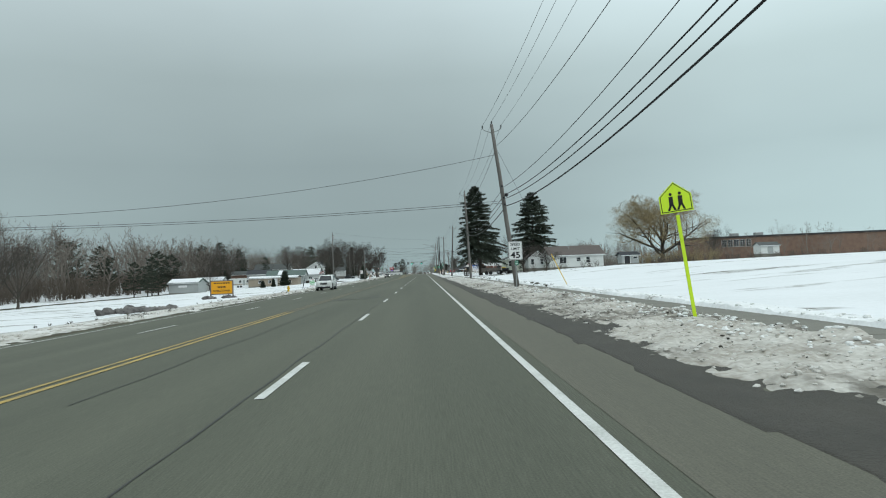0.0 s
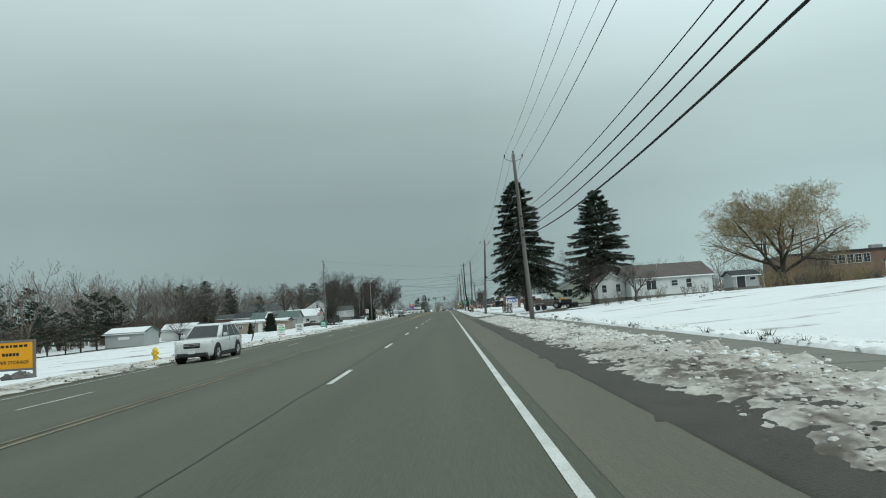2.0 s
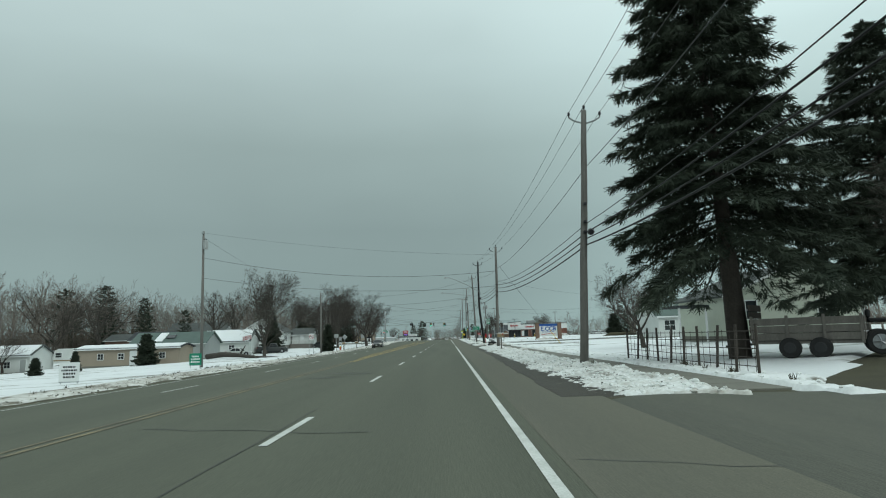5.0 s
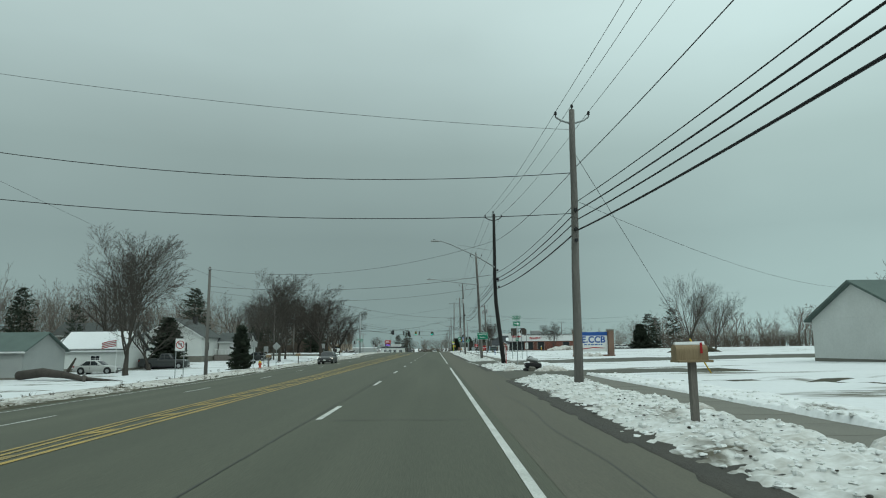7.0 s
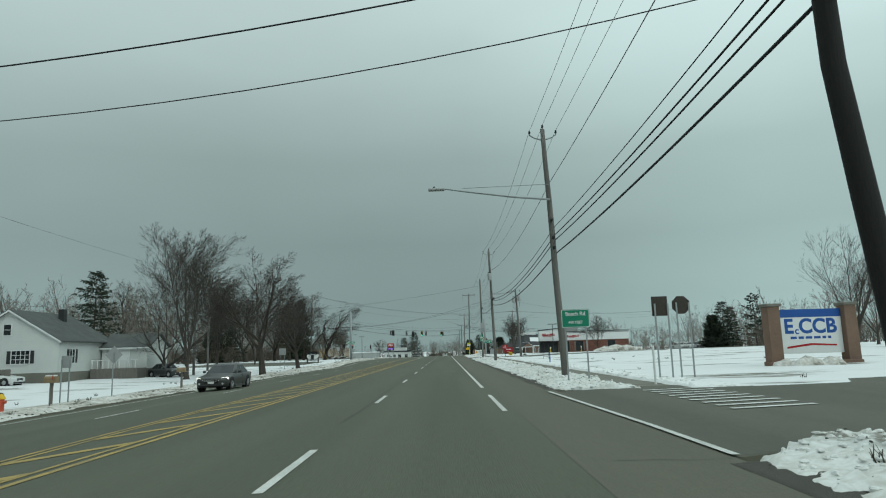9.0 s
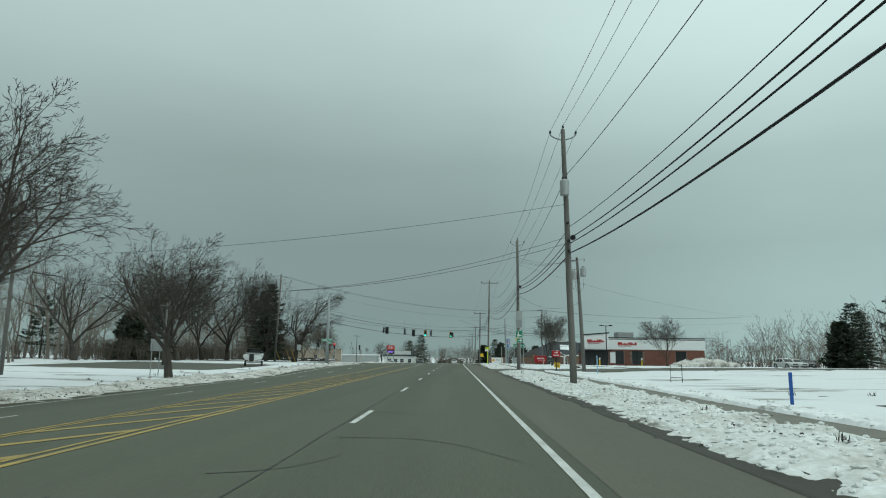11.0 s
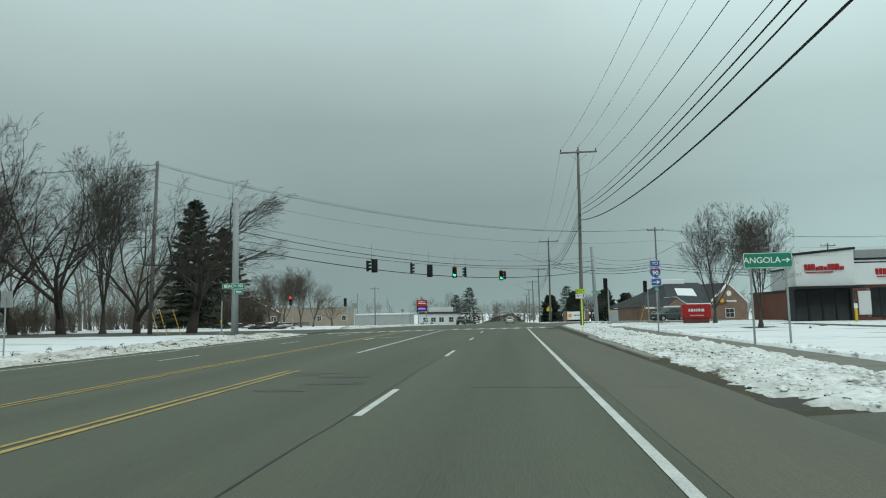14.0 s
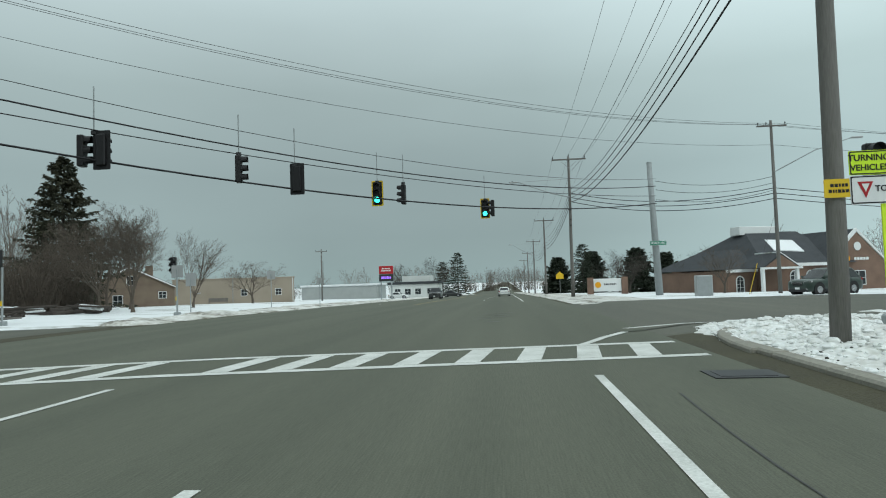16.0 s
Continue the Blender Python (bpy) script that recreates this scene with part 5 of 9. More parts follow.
def brush(name, spots, label, seed, h, material=None):
    rng = random.Random(seed)
    mb = MB()
    for x, y in spots:
        z = land(x, y)
        for k in range(16):
            ang, t = rng.uniform(0, 6.283), rng.uniform(0.1, 0.55)
            L = h * rng.uniform(0.5, 1.15)
            p = Vector((x + rng.uniform(-.3, .3), y + rng.uniform(-.3, .3), z - 0.1))
            q = p + Vector((math.cos(ang) * t, math.sin(ang) * t, 1)) * L
            ribbon(mb, p, q, 0.014 + 0.003 * h, rng)
            for u in range(6):
                s = p.lerp(q, rng.uniform(0.25, 0.98))
                ribbon(mb, s, s + Vector((rng.uniform(-.3, .3), rng.uniform(-.3, .3), rng.uniform(0, .35))) * L, 0.008 + 0.002 * h, rng)
    return tagged(part(name, mb, material or M_BRUSH), label, "shrubs", kind="stuff")


brush("undergrowth_left", [(-76 - 50 * rng.random() ** 1.5, rng.uniform(40, 300)) for i in range(900)], "tangled brown undergrowth below the woods", 11, 5.0)
brush("undergrowth_crossing", [(rng.uniform(-70, -44), rng.uniform(326, 408)) for i in range(230)], "tangled brown undergrowth beside the crossing", 12, 3.2)
brush("undergrowth_house", [(rng.uniform(-52, -40.5), rng.uniform(396, 404)) for i in range(90)], "tangled brown brush before the brick house", 21, 4.2)
brush("undergrowth_right", [(rng.uniform(60, 160), rng.uniform(312, 332)) for i in range(260)], "tangled brown undergrowth behind the lot", 13, 3.5)
brush("undergrowth_far", [(rng.choice((-1, 1)) * rng.uniform(22, 400), rng.uniform(600, 640)) for i in range(300)] + [(rng.uniform(-30, 30), rng.uniform(780, 800)) for i in range(60)], "brown scrub at the end of the road", 17, 6.0)
brush("undergrowth_middle", [(rng.uniform(-95, -52), rng.uniform(262, 275)) for i in range(160)], "tangled brown undergrowth behind the houses", 18, 4.0)
brush("undergrowth_bank", [(rng.uniform(48, 150), rng.uniform(425, 440)) for i in range(140)], "brown scrub behind the bank", 19, 3.5)
brush("hedge_willow", [(rng.uniform(43, 64), rng.uniform(138, 146)) for i in range(60)], "low leafless golden brush round the willow", 14, 2.6, M_WILLOW)
brush("yard_shrubs", [(30.5, 126), (32, 126.5), (33.5, 127), (23, 117), (24.3, 117.5), (26, 121), (19, 113.5), (17.5, 114), (20.5, 112)], "bare twiggy shrubs before the white house", 15, 1.5)
brush("fence_line_brush", [(rng.uniform(46, 110), rng.uniform(126, 150)) for i in range(90)], "brown scrub along the school field", 16, 1.6)


# ---- road signs ----
def rounded(w, h, r, n=4):
    """Outline of a rounded rectangle in x and z, centred."""
    pts = []
    for cx, cz, a0 in ((w / 2 - r, h / 2 - r, 0), (-w / 2 + r, h / 2 - r, 90), (-w / 2 + r, -h / 2 + r, 180), (w / 2 - r, -h / 2 + r, 270)):
        for i in range(n + 1):
            a = radians(a0 + 90 * i / n)
            pts.append((cx + r * math.cos(a), cz + r * math.sin(a)))
    return pts


def plate(parent, outline, x, z, y, material, name="panel", border=None, thick=0.012, inset=0.03, label=""):
    """A flat sign panel facing -y, with an inset border line if asked."""
    p = part(name, MB().prism([(x + a, z + b) for a, b in outline], y, y + thick), material, parent, label)
    if border:
        k = len(outline)
        xs = [a for a, b in outline]
        zs = [b for a, b in outline]
        sx, sz = 1 - 2 * inset / (max(xs) - min(xs)), 1 - 2 * inset / (max(zs) - min(zs))
        tx, tz = 1 - 2 * (inset + 0.018) / (max(xs) - min(xs)), 1 - 2 * (inset + 0.018) / (max(zs) - min(zs))
        mb = MB()
        for i in range(k):
            (a, b), (c, d) = outline[i], outline[(i + 1) % k]
            mb.quad((x + a * sx, y - 0.003, z + b * sz), (x + c * sx, y - 0.003, z + d * sz), (x + c * tx, y - 0.003, z + d * tz), (x + a * tx, y - 0.003, z + b * tz))
        part("border", mb, border, parent)
    return p


def post(parent, x, z1, y=0.02, material=None, w=0.05, lean=0.0, name="post"):
    mb = MB()
    mb.loft([[(x - w / 2, y, -0.3), (x + w / 2, y, -0.3), (x + w / 2, y + 0.03, -0.3), (x + w / 4, y + 0.045, -0.3), (x - w / 4, y + 0.045, -0.3), (x - w / 2, y + 0.03, -0.3)],
             [(x + lean - w / 2, y, z1), (x + lean + w / 2, y, z1), (x + lean + w / 2, y + 0.03, z1), (x + lean + w / 4, y + 0.045, z1), (x + lean - w / 4, y + 0.045, z1), (x + lean - w / 2, y + 0.03, z1)]])
    return part(name, mb, material or M_STEEL, parent)


def bars(parent, x, y, z, w, h, rows, material, name="unreadable_text", seed=1):
    """Rows of plain bars in place of small writing, each bar a part."""
    rng = random.Random(seed)
    out = []
    for r in range(rows):
        zz = z + h / 2 - (r + 0.5) * h / rows
        a = -w / 2 * rng.uniform(0.7, 1.0)
        end = -a
        while a < end:
            L = rng.uniform(0.06, 0.16) * w
            out.append(part(name, MB().box(x + a, y - 0.004, zz - h / rows * 0.28, x + min(a + L, end), y, zz + h / rows * 0.28), material, parent))
            a += L + 0.035 * w
    return out


def arrow(parent, x, y, z, w, material, point=1, name="arrow"):
    h = w * 0.13
    poly = [(-w / 2, -h / 2), (w * 0.12, -h / 2), (w * 0.02, -h * 1.9), (w * 0.16, -h * 1.9), (w / 2, 0), (w * 0.16, h * 1.9), (w * 0.02, h * 1.9), (w * 0.12, h / 2), (-w / 2, h / 2)]
    return part(name, MB().prism([(x + point * a, z + b) for a, b in poly][::point], y - 0.004, y), material, parent)


def school_sign():
    x, y = 5.85, 14.9
    e = thing("school_crossing_sign", (x, y, land(x, y) + 0.1), "lime pentagon school crossing sign on a leaning lime post", "road sign")
    e.matrix_basis = pose(x, y, land(x, y) + 0.1, 0, -7, -3)
    post(e, 0, 2.35, material=M_LIME, w=0.075)
    w = 0.74
    o = [(-w / 2, -w * 0.46), (w / 2, -w * 0.46), (w / 2, w * 0.06), (0, w * 0.48), (-w / 2, w * 0.06)]
    plate(e, o, 0.0, 2.75, 0.0, M_LIME, border=M_BLACK, inset=0.025)
    for px, s in ((-0.11, 0.9), (0.1, 1.0)):    # two plain walking shapes
        mb = MB()
        mb.prism([(px - 0.05, 2.56), (px + 0.05, 2.56), (px + 0.06 * s, 2.78 * 1.0), (px - 0.04 * s, 2.78)], -0.004, 0)
        mb.prism([(px - 0.10, 2.47), (px - 0.05, 2.46), (px + 0.02, 2.60), (px - 0.03, 2.6)], -0.004, 0)
        mb.prism([(px + 0.05, 2.46), (px + 0.10, 2.46), (px + 0.05, 2.60), (px, 2.6)], -0.004, 0)
        mb.disc((px + 0.01, -0.004, 2.82 + 0.01 * s), (0, 1, 0), 0.035, 0.004, 12)
        part("pictogram", mb, M_BLACK, e)


def speed_sign():
    x, y = 5.78, 42.7
    e = thing("speed_limit_sign", (x, y, land(x, y) + 0.1), "white speed limit sign on a steel post beside a pole", "road sign", turn=0)
    post(e, 0.0, 3.05)
    plate(e, rounded(0.9, 1.2, 0.06), 0.0, 2.38, 0.0, M_WHITE, border=M_BLACK, inset=0.02)
    words("SPEED", 0.235, M_BLACK, e, 0, -0.006, 2.78, thick=0.004)
    words("LIMIT", 0.235, M_BLACK, e, 0, -0.006, 2.5, thick=0.004)
    words("45", 0.56, M_BLACK, e, 0, -0.006, 2.08, wide=1.15, thick=0.012)
    plate(e, rounded(0.24, 0.28, 0.02), 0.05, 1.6, 0.0, M_GREEN, "route_marker")
    bars(e, 0.05, 0.0, 1.6, 0.18, 0.2, 2, M_WHITE)


def guide_sign(x, y, w, h, z, lines, label, two_posts=True, arrow_at=None, sizes=None, name="guide_sign", turn=0.0, material=None, wide=1.0):
    e = thing(name, (x, y, land(x, y) + 0.05), label, "road sign", turn=turn)
    plate(e, rounded(w, h, 0.04), 0, z, 0.0, material or M_GREEN, border=M_WHITE, inset=0.012)
    n = len(lines)
    for i, t in enumerate(lines):
        s = sizes[i] if sizes else h / n * 0.75
        words(t, s, M_WHITE, e, -(w * 0.12 if arrow_at else 0), -0.006, z + h * (0.25 if n == 2 and i == 0 else (-0.22 if n == 2 else 0)), wide=wide, thick=s * 0.012)
    if arrow_at:
        arrow(e, arrow_at, 0.0, z, 0.26, M_WHITE)
    for px in ((-w * 0.36, w * 0.36) if two_posts else (0,)):
        post(e, px, z + h / 2 - 0.02, 0.014, w=0.06)
    return e


def stack_sign():
    x, y = 5.55, 193.3
    e = thing("guide_sign", (x, y, land(x, y) + 0.1), "two small green guide signs with an arrow on one post", "road sign")
    post(e, 0.03, 3.35)
    plate(e, rounded(0.60, 0.27, 0.03), 0, 3.18, 0, M_GREEN, border=M_WHITE, inset=0.01)
    words("BOCES", 0.17, M_WHITE, e, 0, -0.006, 3.18, thick=0.003)
    plate(e, rounded(0.5, 0.34, 0.03), 0.02, 2.78, 0, M_GREEN, border=M_WHITE, inset=0.01)
    arrow(e, 0.02, 0, 2.78, 0.34, M_WHITE)
    plate(e, rounded(0.2, 0.22, 0.02), 0.03, 1.75, 0, M_GREEN, "route_marker")
    bars(e, 0.03, 0, 1.75, 0.15, 0.16, 2, M_WHITE)


def library_sign():
    x, y = 5.3, 289.4
    e = thing("library_sign", (x, y, land(x, y) + 0.1), "green library symbol sign with an arrow plate on one post", "road sign", turn=-3)
    e.matrix_basis = pose(x, y, land(x, y) + 0.1, 0, -2, -3)
    post(e, 0.05, 3.3)
    plate(e, rounded(0.6, 0.6, 0.04), 0, 3.12, 0, M_GREEN, border=M_WHITE, inset=0.012)
    mb = MB().disc((-0.07, -0.005, 3.27), (0, 1, 0), 0.06, 0.005, 14)
    mb.prism([(-0.17, 2.92), (-0.02, 2.92), (0.03, 3.02), (0.0, 3.14), (-0.09, 3.2), (-0.15, 3.12)], -0.005, 0)
    mb.prism([(0.0, 2.98), (0.10, 3.08), (0.19, 3.04), (0.2, 2.98), (0.1, 2.96)], -0.005, 0)
    part("pictogram", mb, M_WHITE, e)
    plate(e, rounded(0.56, 0.36, 0.04), 0.04, 2.6, 0, M_GREEN, border=M_WHITE, inset=0.012)
    arrow(e, 0.04, 0, 2.6, 0.4, M_WHITE)


def interstate_sign():
    x, y = 7.95, 335.4
    e = thing("route_sign", (x, y, land(x, y) + 0.1), "blue route shield with arrow on a steel post", "road sign", turn=0)
    post(e, 0.03, 3.9, w=0.07)
    plate(e, rounded(0.56, 0.38, 0.03), 0, 3.73, 0, M_BLUE, border=M_WHITE, inset=0.01)
    words("TO", 0.25, M_WHITE, e, 0, -0.006, 3.73, thick=0.004)
    sh = [(-0.29, 0.2), (-0.2, 0.27), (0, 0.24), (0.2, 0.27), (0.29, 0.2), (0.31, 0.02), (0.22, -0.18), (0, -0.31), (-0.22, -0.18), (-0.31, 0.02)]
    plate(e, [(a, b) for a, b in sh][::-1], 0, 3.22, 0, M_BLUE, border=M_WHITE, inset=0.012, name="shield")
    part("shield_band", MB().prism([(-0.26, 3.38), (0.26, 3.38), (0.24, 3.45), (0, 3.44), (-0.24, 3.45)], -0.006, -0.003), M_RED, e)
    words("90", 0.34, M_WHITE, e, 0, -0.006, 3.2, thick=0.008)
    plate(e, rounded(0.56, 0.4, 0.03), 0.03, 2.7, 0, M_BLUE, border=M_WHITE, inset=0.01)
    arrow(e, 0.03, 0, 2.7, 0.4, M_WHITE)
    plate(e, rounded(0.22, 0.26, 0.02), 0.03, 2.32, 0, M_GREEN, "route_marker")
    bars(e, 0.03, 0, 2.32, 0.16, 0.18, 2, M_WHITE)


def turning_sign():
    x, y = 5.45, 351.4
    e = thing("yield_to_walkers_sign", (x, y, land(x, y) + 0.15), "lime and white turning vehicles sign on a lime post", "road sign")
    post(e, 0.1, 2.45, material=M_LIME, w=0.1)
    plate(e, rounded(0.76, 0.36, 0.02), 0, 2.72, 0, M_LIME, border=M_BLACK, inset=0.008)
    words("TURNING", 0.13, M_BLACK, e, -0.1, -0.006, 2.79, thick=0.002)
    words("VEHICLES", 0.125, M_BLACK, e, -0.1, -0.006, 2.645, thick=0.002)
    part("arrow", MB().prism([(0.2, 2.6), (0.23, 2.6), (0.23, 2.75), (0.33, 2.75), (0.33, 2.79), (0.2, 2.79)], -0.005, 0), M_BLACK, e)
    plate(e, rounded(0.76, 0.42, 0.02), 0, 2.32, 0, M_WHITE, border=M_BLACK, inset=0.008)
    part("yield_triangle", MB().prism([(-0.28, 2.44), (-0.17, 2.2), (-0.06, 2.44)], -0.005, 0), M_RED, e)
    part("yield_centre", MB().prism([(-0.225, 2.41), (-0.17, 2.29), (-0.115, 2.41)], -0.008, -0.005), M_WHITE, e)
    words("TO", 0.12, M_BLACK, e, 0.05, -0.006, 2.33, thick=0.002)
    mb = MB().disc((0.25, -0.005, 2.45), (0, 1, 0), 0.03, 0.005, 10)
    mb.prism([(0.21, 2.3), (0.29, 2.3), (0.28, 2.42), (0.22, 2.42)], -0.005, 0).prism([(0.17, 2.18), (0.21, 2.18), (0.27, 2.3), (0.22, 2.3)], -0.005, 0).prism([(0.29, 2.18), (0.33, 2.18), (0.28, 2.3), (0.24, 2.3)], -0.005, 0)
    part("pictogram", mb, M_BLACK, e)


def no_left_turn():
    x, y = -18.9, 199.5
    e = thing("no_left_turn_sign", (x, y, land(x, y) + 0.05), "white turn prohibition sign on two thin posts", "road sign")
    for px in (-0.3, 0.3):
        post(e, px, 2.9, 0.014, w=0.05)
    plate(e, rounded(0.76, 0.95, 0.05), 0, 2.45, 0, M_WHITE, border=M_BLACK, inset=0.015)
    ring = MB()
    for i in range(24):
        a, b = 2 * math.pi * i / 24, 2 * math.pi * (i + 1) / 24
        ring.quad(*[(r * math.cos(t), -0.004, 2.45 + r * math.sin(t)) for r, t in ((0.31, a), (0.31, b), (0.25, b), (0.25, a))])
    ring.quad((-0.2, -0.004, 2.63), (-0.16, -0.004, 2.67), (0.2, -0.004, 2.27), (0.16, -0.004, 2.23))
    part("ring", ring, M_RED, e)
    part("arrow", MB().prism([(0.06, 2.3), (0.12, 2.3), (0.12, 2.55), (-0.06, 2.55), (-0.06, 2.62), (-0.18, 2.52), (-0.06, 2.42), (-0.06, 2.49), (0.06, 2.49)], -0.003, 0), M_BLACK, e)


def sign_back(x, y, shape, z, label, posts=(0,), lean=0.0, panel=M_STEEL_SIGN, h=None):
    e = thing("road_sign", (x, y, land(x, y) + 0.05), label, "road sign", "signs seen from behind")
    for px in posts:
        post(e, px, (h or z) + 0.1, -0.06, w=0.06, lean=lean)
    plate(e, shape, lean, z, 0.0, panel)
    return e


def advert_board(x, y, w, h, z, label, text_mat, rows, seed, frame_mat=M_WHITE, turn=0.0):
    e = thing("advert_board", (x, y, land(x, y) + 0.05), label, "advertising sign", "boards along the verge", turn)
    for px in (-w * 0.42, w * 0.42):
        post(e, px, z + h / 2, 0.02, w=0.035)
    plate(e, rounded(w, h, 0.01), 0, z, 0.0, frame_mat)
    bars(e, 0, 0, z, w * 0.8, h * 0.7, rows, text_mat, seed=seed)
    part("bottom_rail", MB().box(-w / 2, -0.01, z - h / 2 - 0.05, w / 2, 0.02, z - h / 2, 0.005), M_STEEL, e)


school_sign()
speed_sign()
stack_sign()
library_sign()
interstate_sign()
turning_sign()
no_left_turn()
guide_sign(5.05, 218.1, 1.12, 0.72, 2.45, ("Beach Rd", "450 FEET"), "green street distance sign on two posts", sizes=(0.21, 0.15), turn=0)
guide_sign(8.05, 319.6, 1.5, 0.5, 2.72, ("ANGOLA",), "long green town sign with arrow on two posts", arrow_at=0.55, sizes=(0.26,), wide=1.05, turn=0)
octagon = [(0.38 * math.cos(radians(22.5 + 45 * i)), 0.38 * math.sin(radians(22.5 + 45 * i))) for i in range(8)]
sign_back(8.25, 217.6, rounded(0.62, 0.76, 0.03), 2.8, "dark back of a rectangular road sign on two posts", (-0.2, 0.3), panel=M_BARK_DARK)
sign_back(9.3, 218.2, octagon, 2.85, "dark back of an octagonal stop sign on two posts", (-0.2, 0.3), panel=M_BARK_DARK)
sign_back(-18.9, 229.5, [(0.5, 0), (0, 0.5), (-0.5, 0), (0, -0.5)], 2.3, "grey back of a diamond warning sign", (0,))
sign_back(-18.6, 218.5, rounded(0.7, 0.6, 0.03), 2.5, "grey back of a square road sign", (0,))
sign_back(-19.0, 225.0, rounded(0.5, 0.6, 0.03), 2.0, "grey back of a road sign on thin posts", (-0.2, 0.2))
sign_back(-22.5, 283, rounded(0.9, 0.9, 0.03), 2.3, "grey back of a large square sign on two posts", (-0.3, 0.3))
sign_back(-21.5, 324, rounded(0.55, 0.7, 0.03), 2.4, "grey back of a road sign beside the snow bank", (0,))
sign_back(-21.8, 385, rounded(0.75, 0.9, 0.03), 2.4, "grey back of a road sign past the crossing", (0,))
sign_back(-17.0, 400, rounded(0.45, 0.55, 0.03), 2.4, "grey back of a road sign past the crossing", (0,))
ab = thing("advert_board", (-22.4, 131.8, land(-22.4, 131.8) + 0.05), "white advertising board with green and red lettering", "advertising sign", "boards along the verge")
for px in (-0.45, 0.45):
    post(ab, px, 1.55, 0.02, w=0.035)
plate(ab, rounded(1.1, 1.45, 0.01), 0, 0.82, 0.0, M_WHITE)
words("WE'RE", 0.30, M_SHOPGREEN, ab, 0, -0.008, 1.1, thick=0.012)
words("OPEN!", 0.34, M_SHOPGREEN, ab, 0, -0.008, 0.78, thick=0.012)
bars(ab, 0, 0, 1.4, 0.6, 0.14, 1, M_RED, seed=2)
bars(ab, 0, 0, 0.48, 0.55, 0.2, 2, M_SHOPGREEN, seed=3)
part("bottom_rail", MB().box(-0.55, -0.012, 0.1, 0.55, 0.02, 0.17, 0.005), M_RED, ab)
advert_board(-23.7, 148.7, 1.3, 1.2, 0.75, "white printed board standing in the snow", M_DARK, 4, 3)
advert_board(-23.9, 170.1, 1.15, 1.1, 0.8, "green and white printed board in the snow", M_WHITE, 3, 4, M_GREEN)
for px, lab in ((7.0, "slim grey marker post standing in the snow"),):
    e = thing("marker_post", (px, 214.8, land(px, 214.8)), lab, "post")
    part("post", MB().tube([(0, 0, -0.2), (0, 0, 1.35)], 0.04, 8), M_WHITE, e)
e = thing("utility_marker", (9.4, 253, land(9.4, 253)), "blue plastic utility marker in the snow", "post")
part("post", MB().box(-0.05, -0.02, -0.2, 0.05, 0.02, 0.95, 0.01), M_BLUE, e)


def storage_board():
    x, y = -24.3, 79.4
    e = thing("storage_sign", (x, y, land(x, y)), "amber storage yard sign in a timber frame over stones", "advertising sign", turn=0)
    w, h = 2.5, 1.55
    plate(e, rounded(w, h, 0.01), 0, 1.35, 0, M_ORANGE)
    for px in (-w / 2 - 0.06, w / 2 + 0.06):
        part("frame_post", MB().box(px - 0.07, -0.05, -0.3, px + 0.07, 0.09, 2.2, 0.015), M_TIMBER_GREY, e)
    for z in (0.55, 2.13):
        part("frame_rail", MB().box(-w / 2, -0.04, z - 0.06, w / 2, 0.08, z + 0.06, 0.015), M_TIMBER_GREY, e)
    words("SUPER STORAGE", 0.27, M_BLACK, e, 0, -0.006, 0.95, thick=0.004)
    bars(e, 0, 0, 1.4, 1.1, 0.3, 1, M_BLACK, seed=5)
    bars(e, 0, 0, 1.86, 2.0, 0.25, 1, M_BLACK, seed=6)


storage_board()


def campus_sign():
    e = thing("campus_sign", (18.2, 225.2, land(18.2, 225.2)), "blue and white entrance sign between two brick piers", "sign", turn=4)
    for px in (-2.0, 2.0):
        pier = part("pier", MB().box(px - 0.32, -0.3, -0.2, px + 0.32, 0.3, 2.95, 0.02), M_BRICK_TAN, e)
        part("cap", MB().box(px - 0.4, -0.38, 2.95, px + 0.4, 0.38, 3.1, 0.03), M_CONCRETE, e)
    plate(e, rounded(3.3, 2.2, 0.03), 0, 1.7, 0, M_WHITE, thick=0.2)
    part("header", MB().box(-1.65, -0.012, 2.4, 1.65, 0.0, 2.8), M_BLUE, e)
    words("E CCB", 1.0, M_BLUE, e, 0, -0.006, 1.92, thick=0.032)
    words("c", 0.5, M_BLUE, e, -0.72, -0.006, 1.72, thick=0.012)
    bars(e, 0, 0, 1.38, 2.8, 0.22, 1, M_BLUE, seed=3)
    part("red_stripe", MB().prism([(-1.3, 0.95), (0, 1.1), (1.3, 1.02), (1.3, 0.94), (0, 1.0), (-1.3, 0.85)], -0.01, 0), M_RED, e)
    part("base", MB().box(-2.4, -0.35, -0.3, 2.4, 0.35, 0.25, 0.04), M_BRICK_TAN, e)


campus_sign()


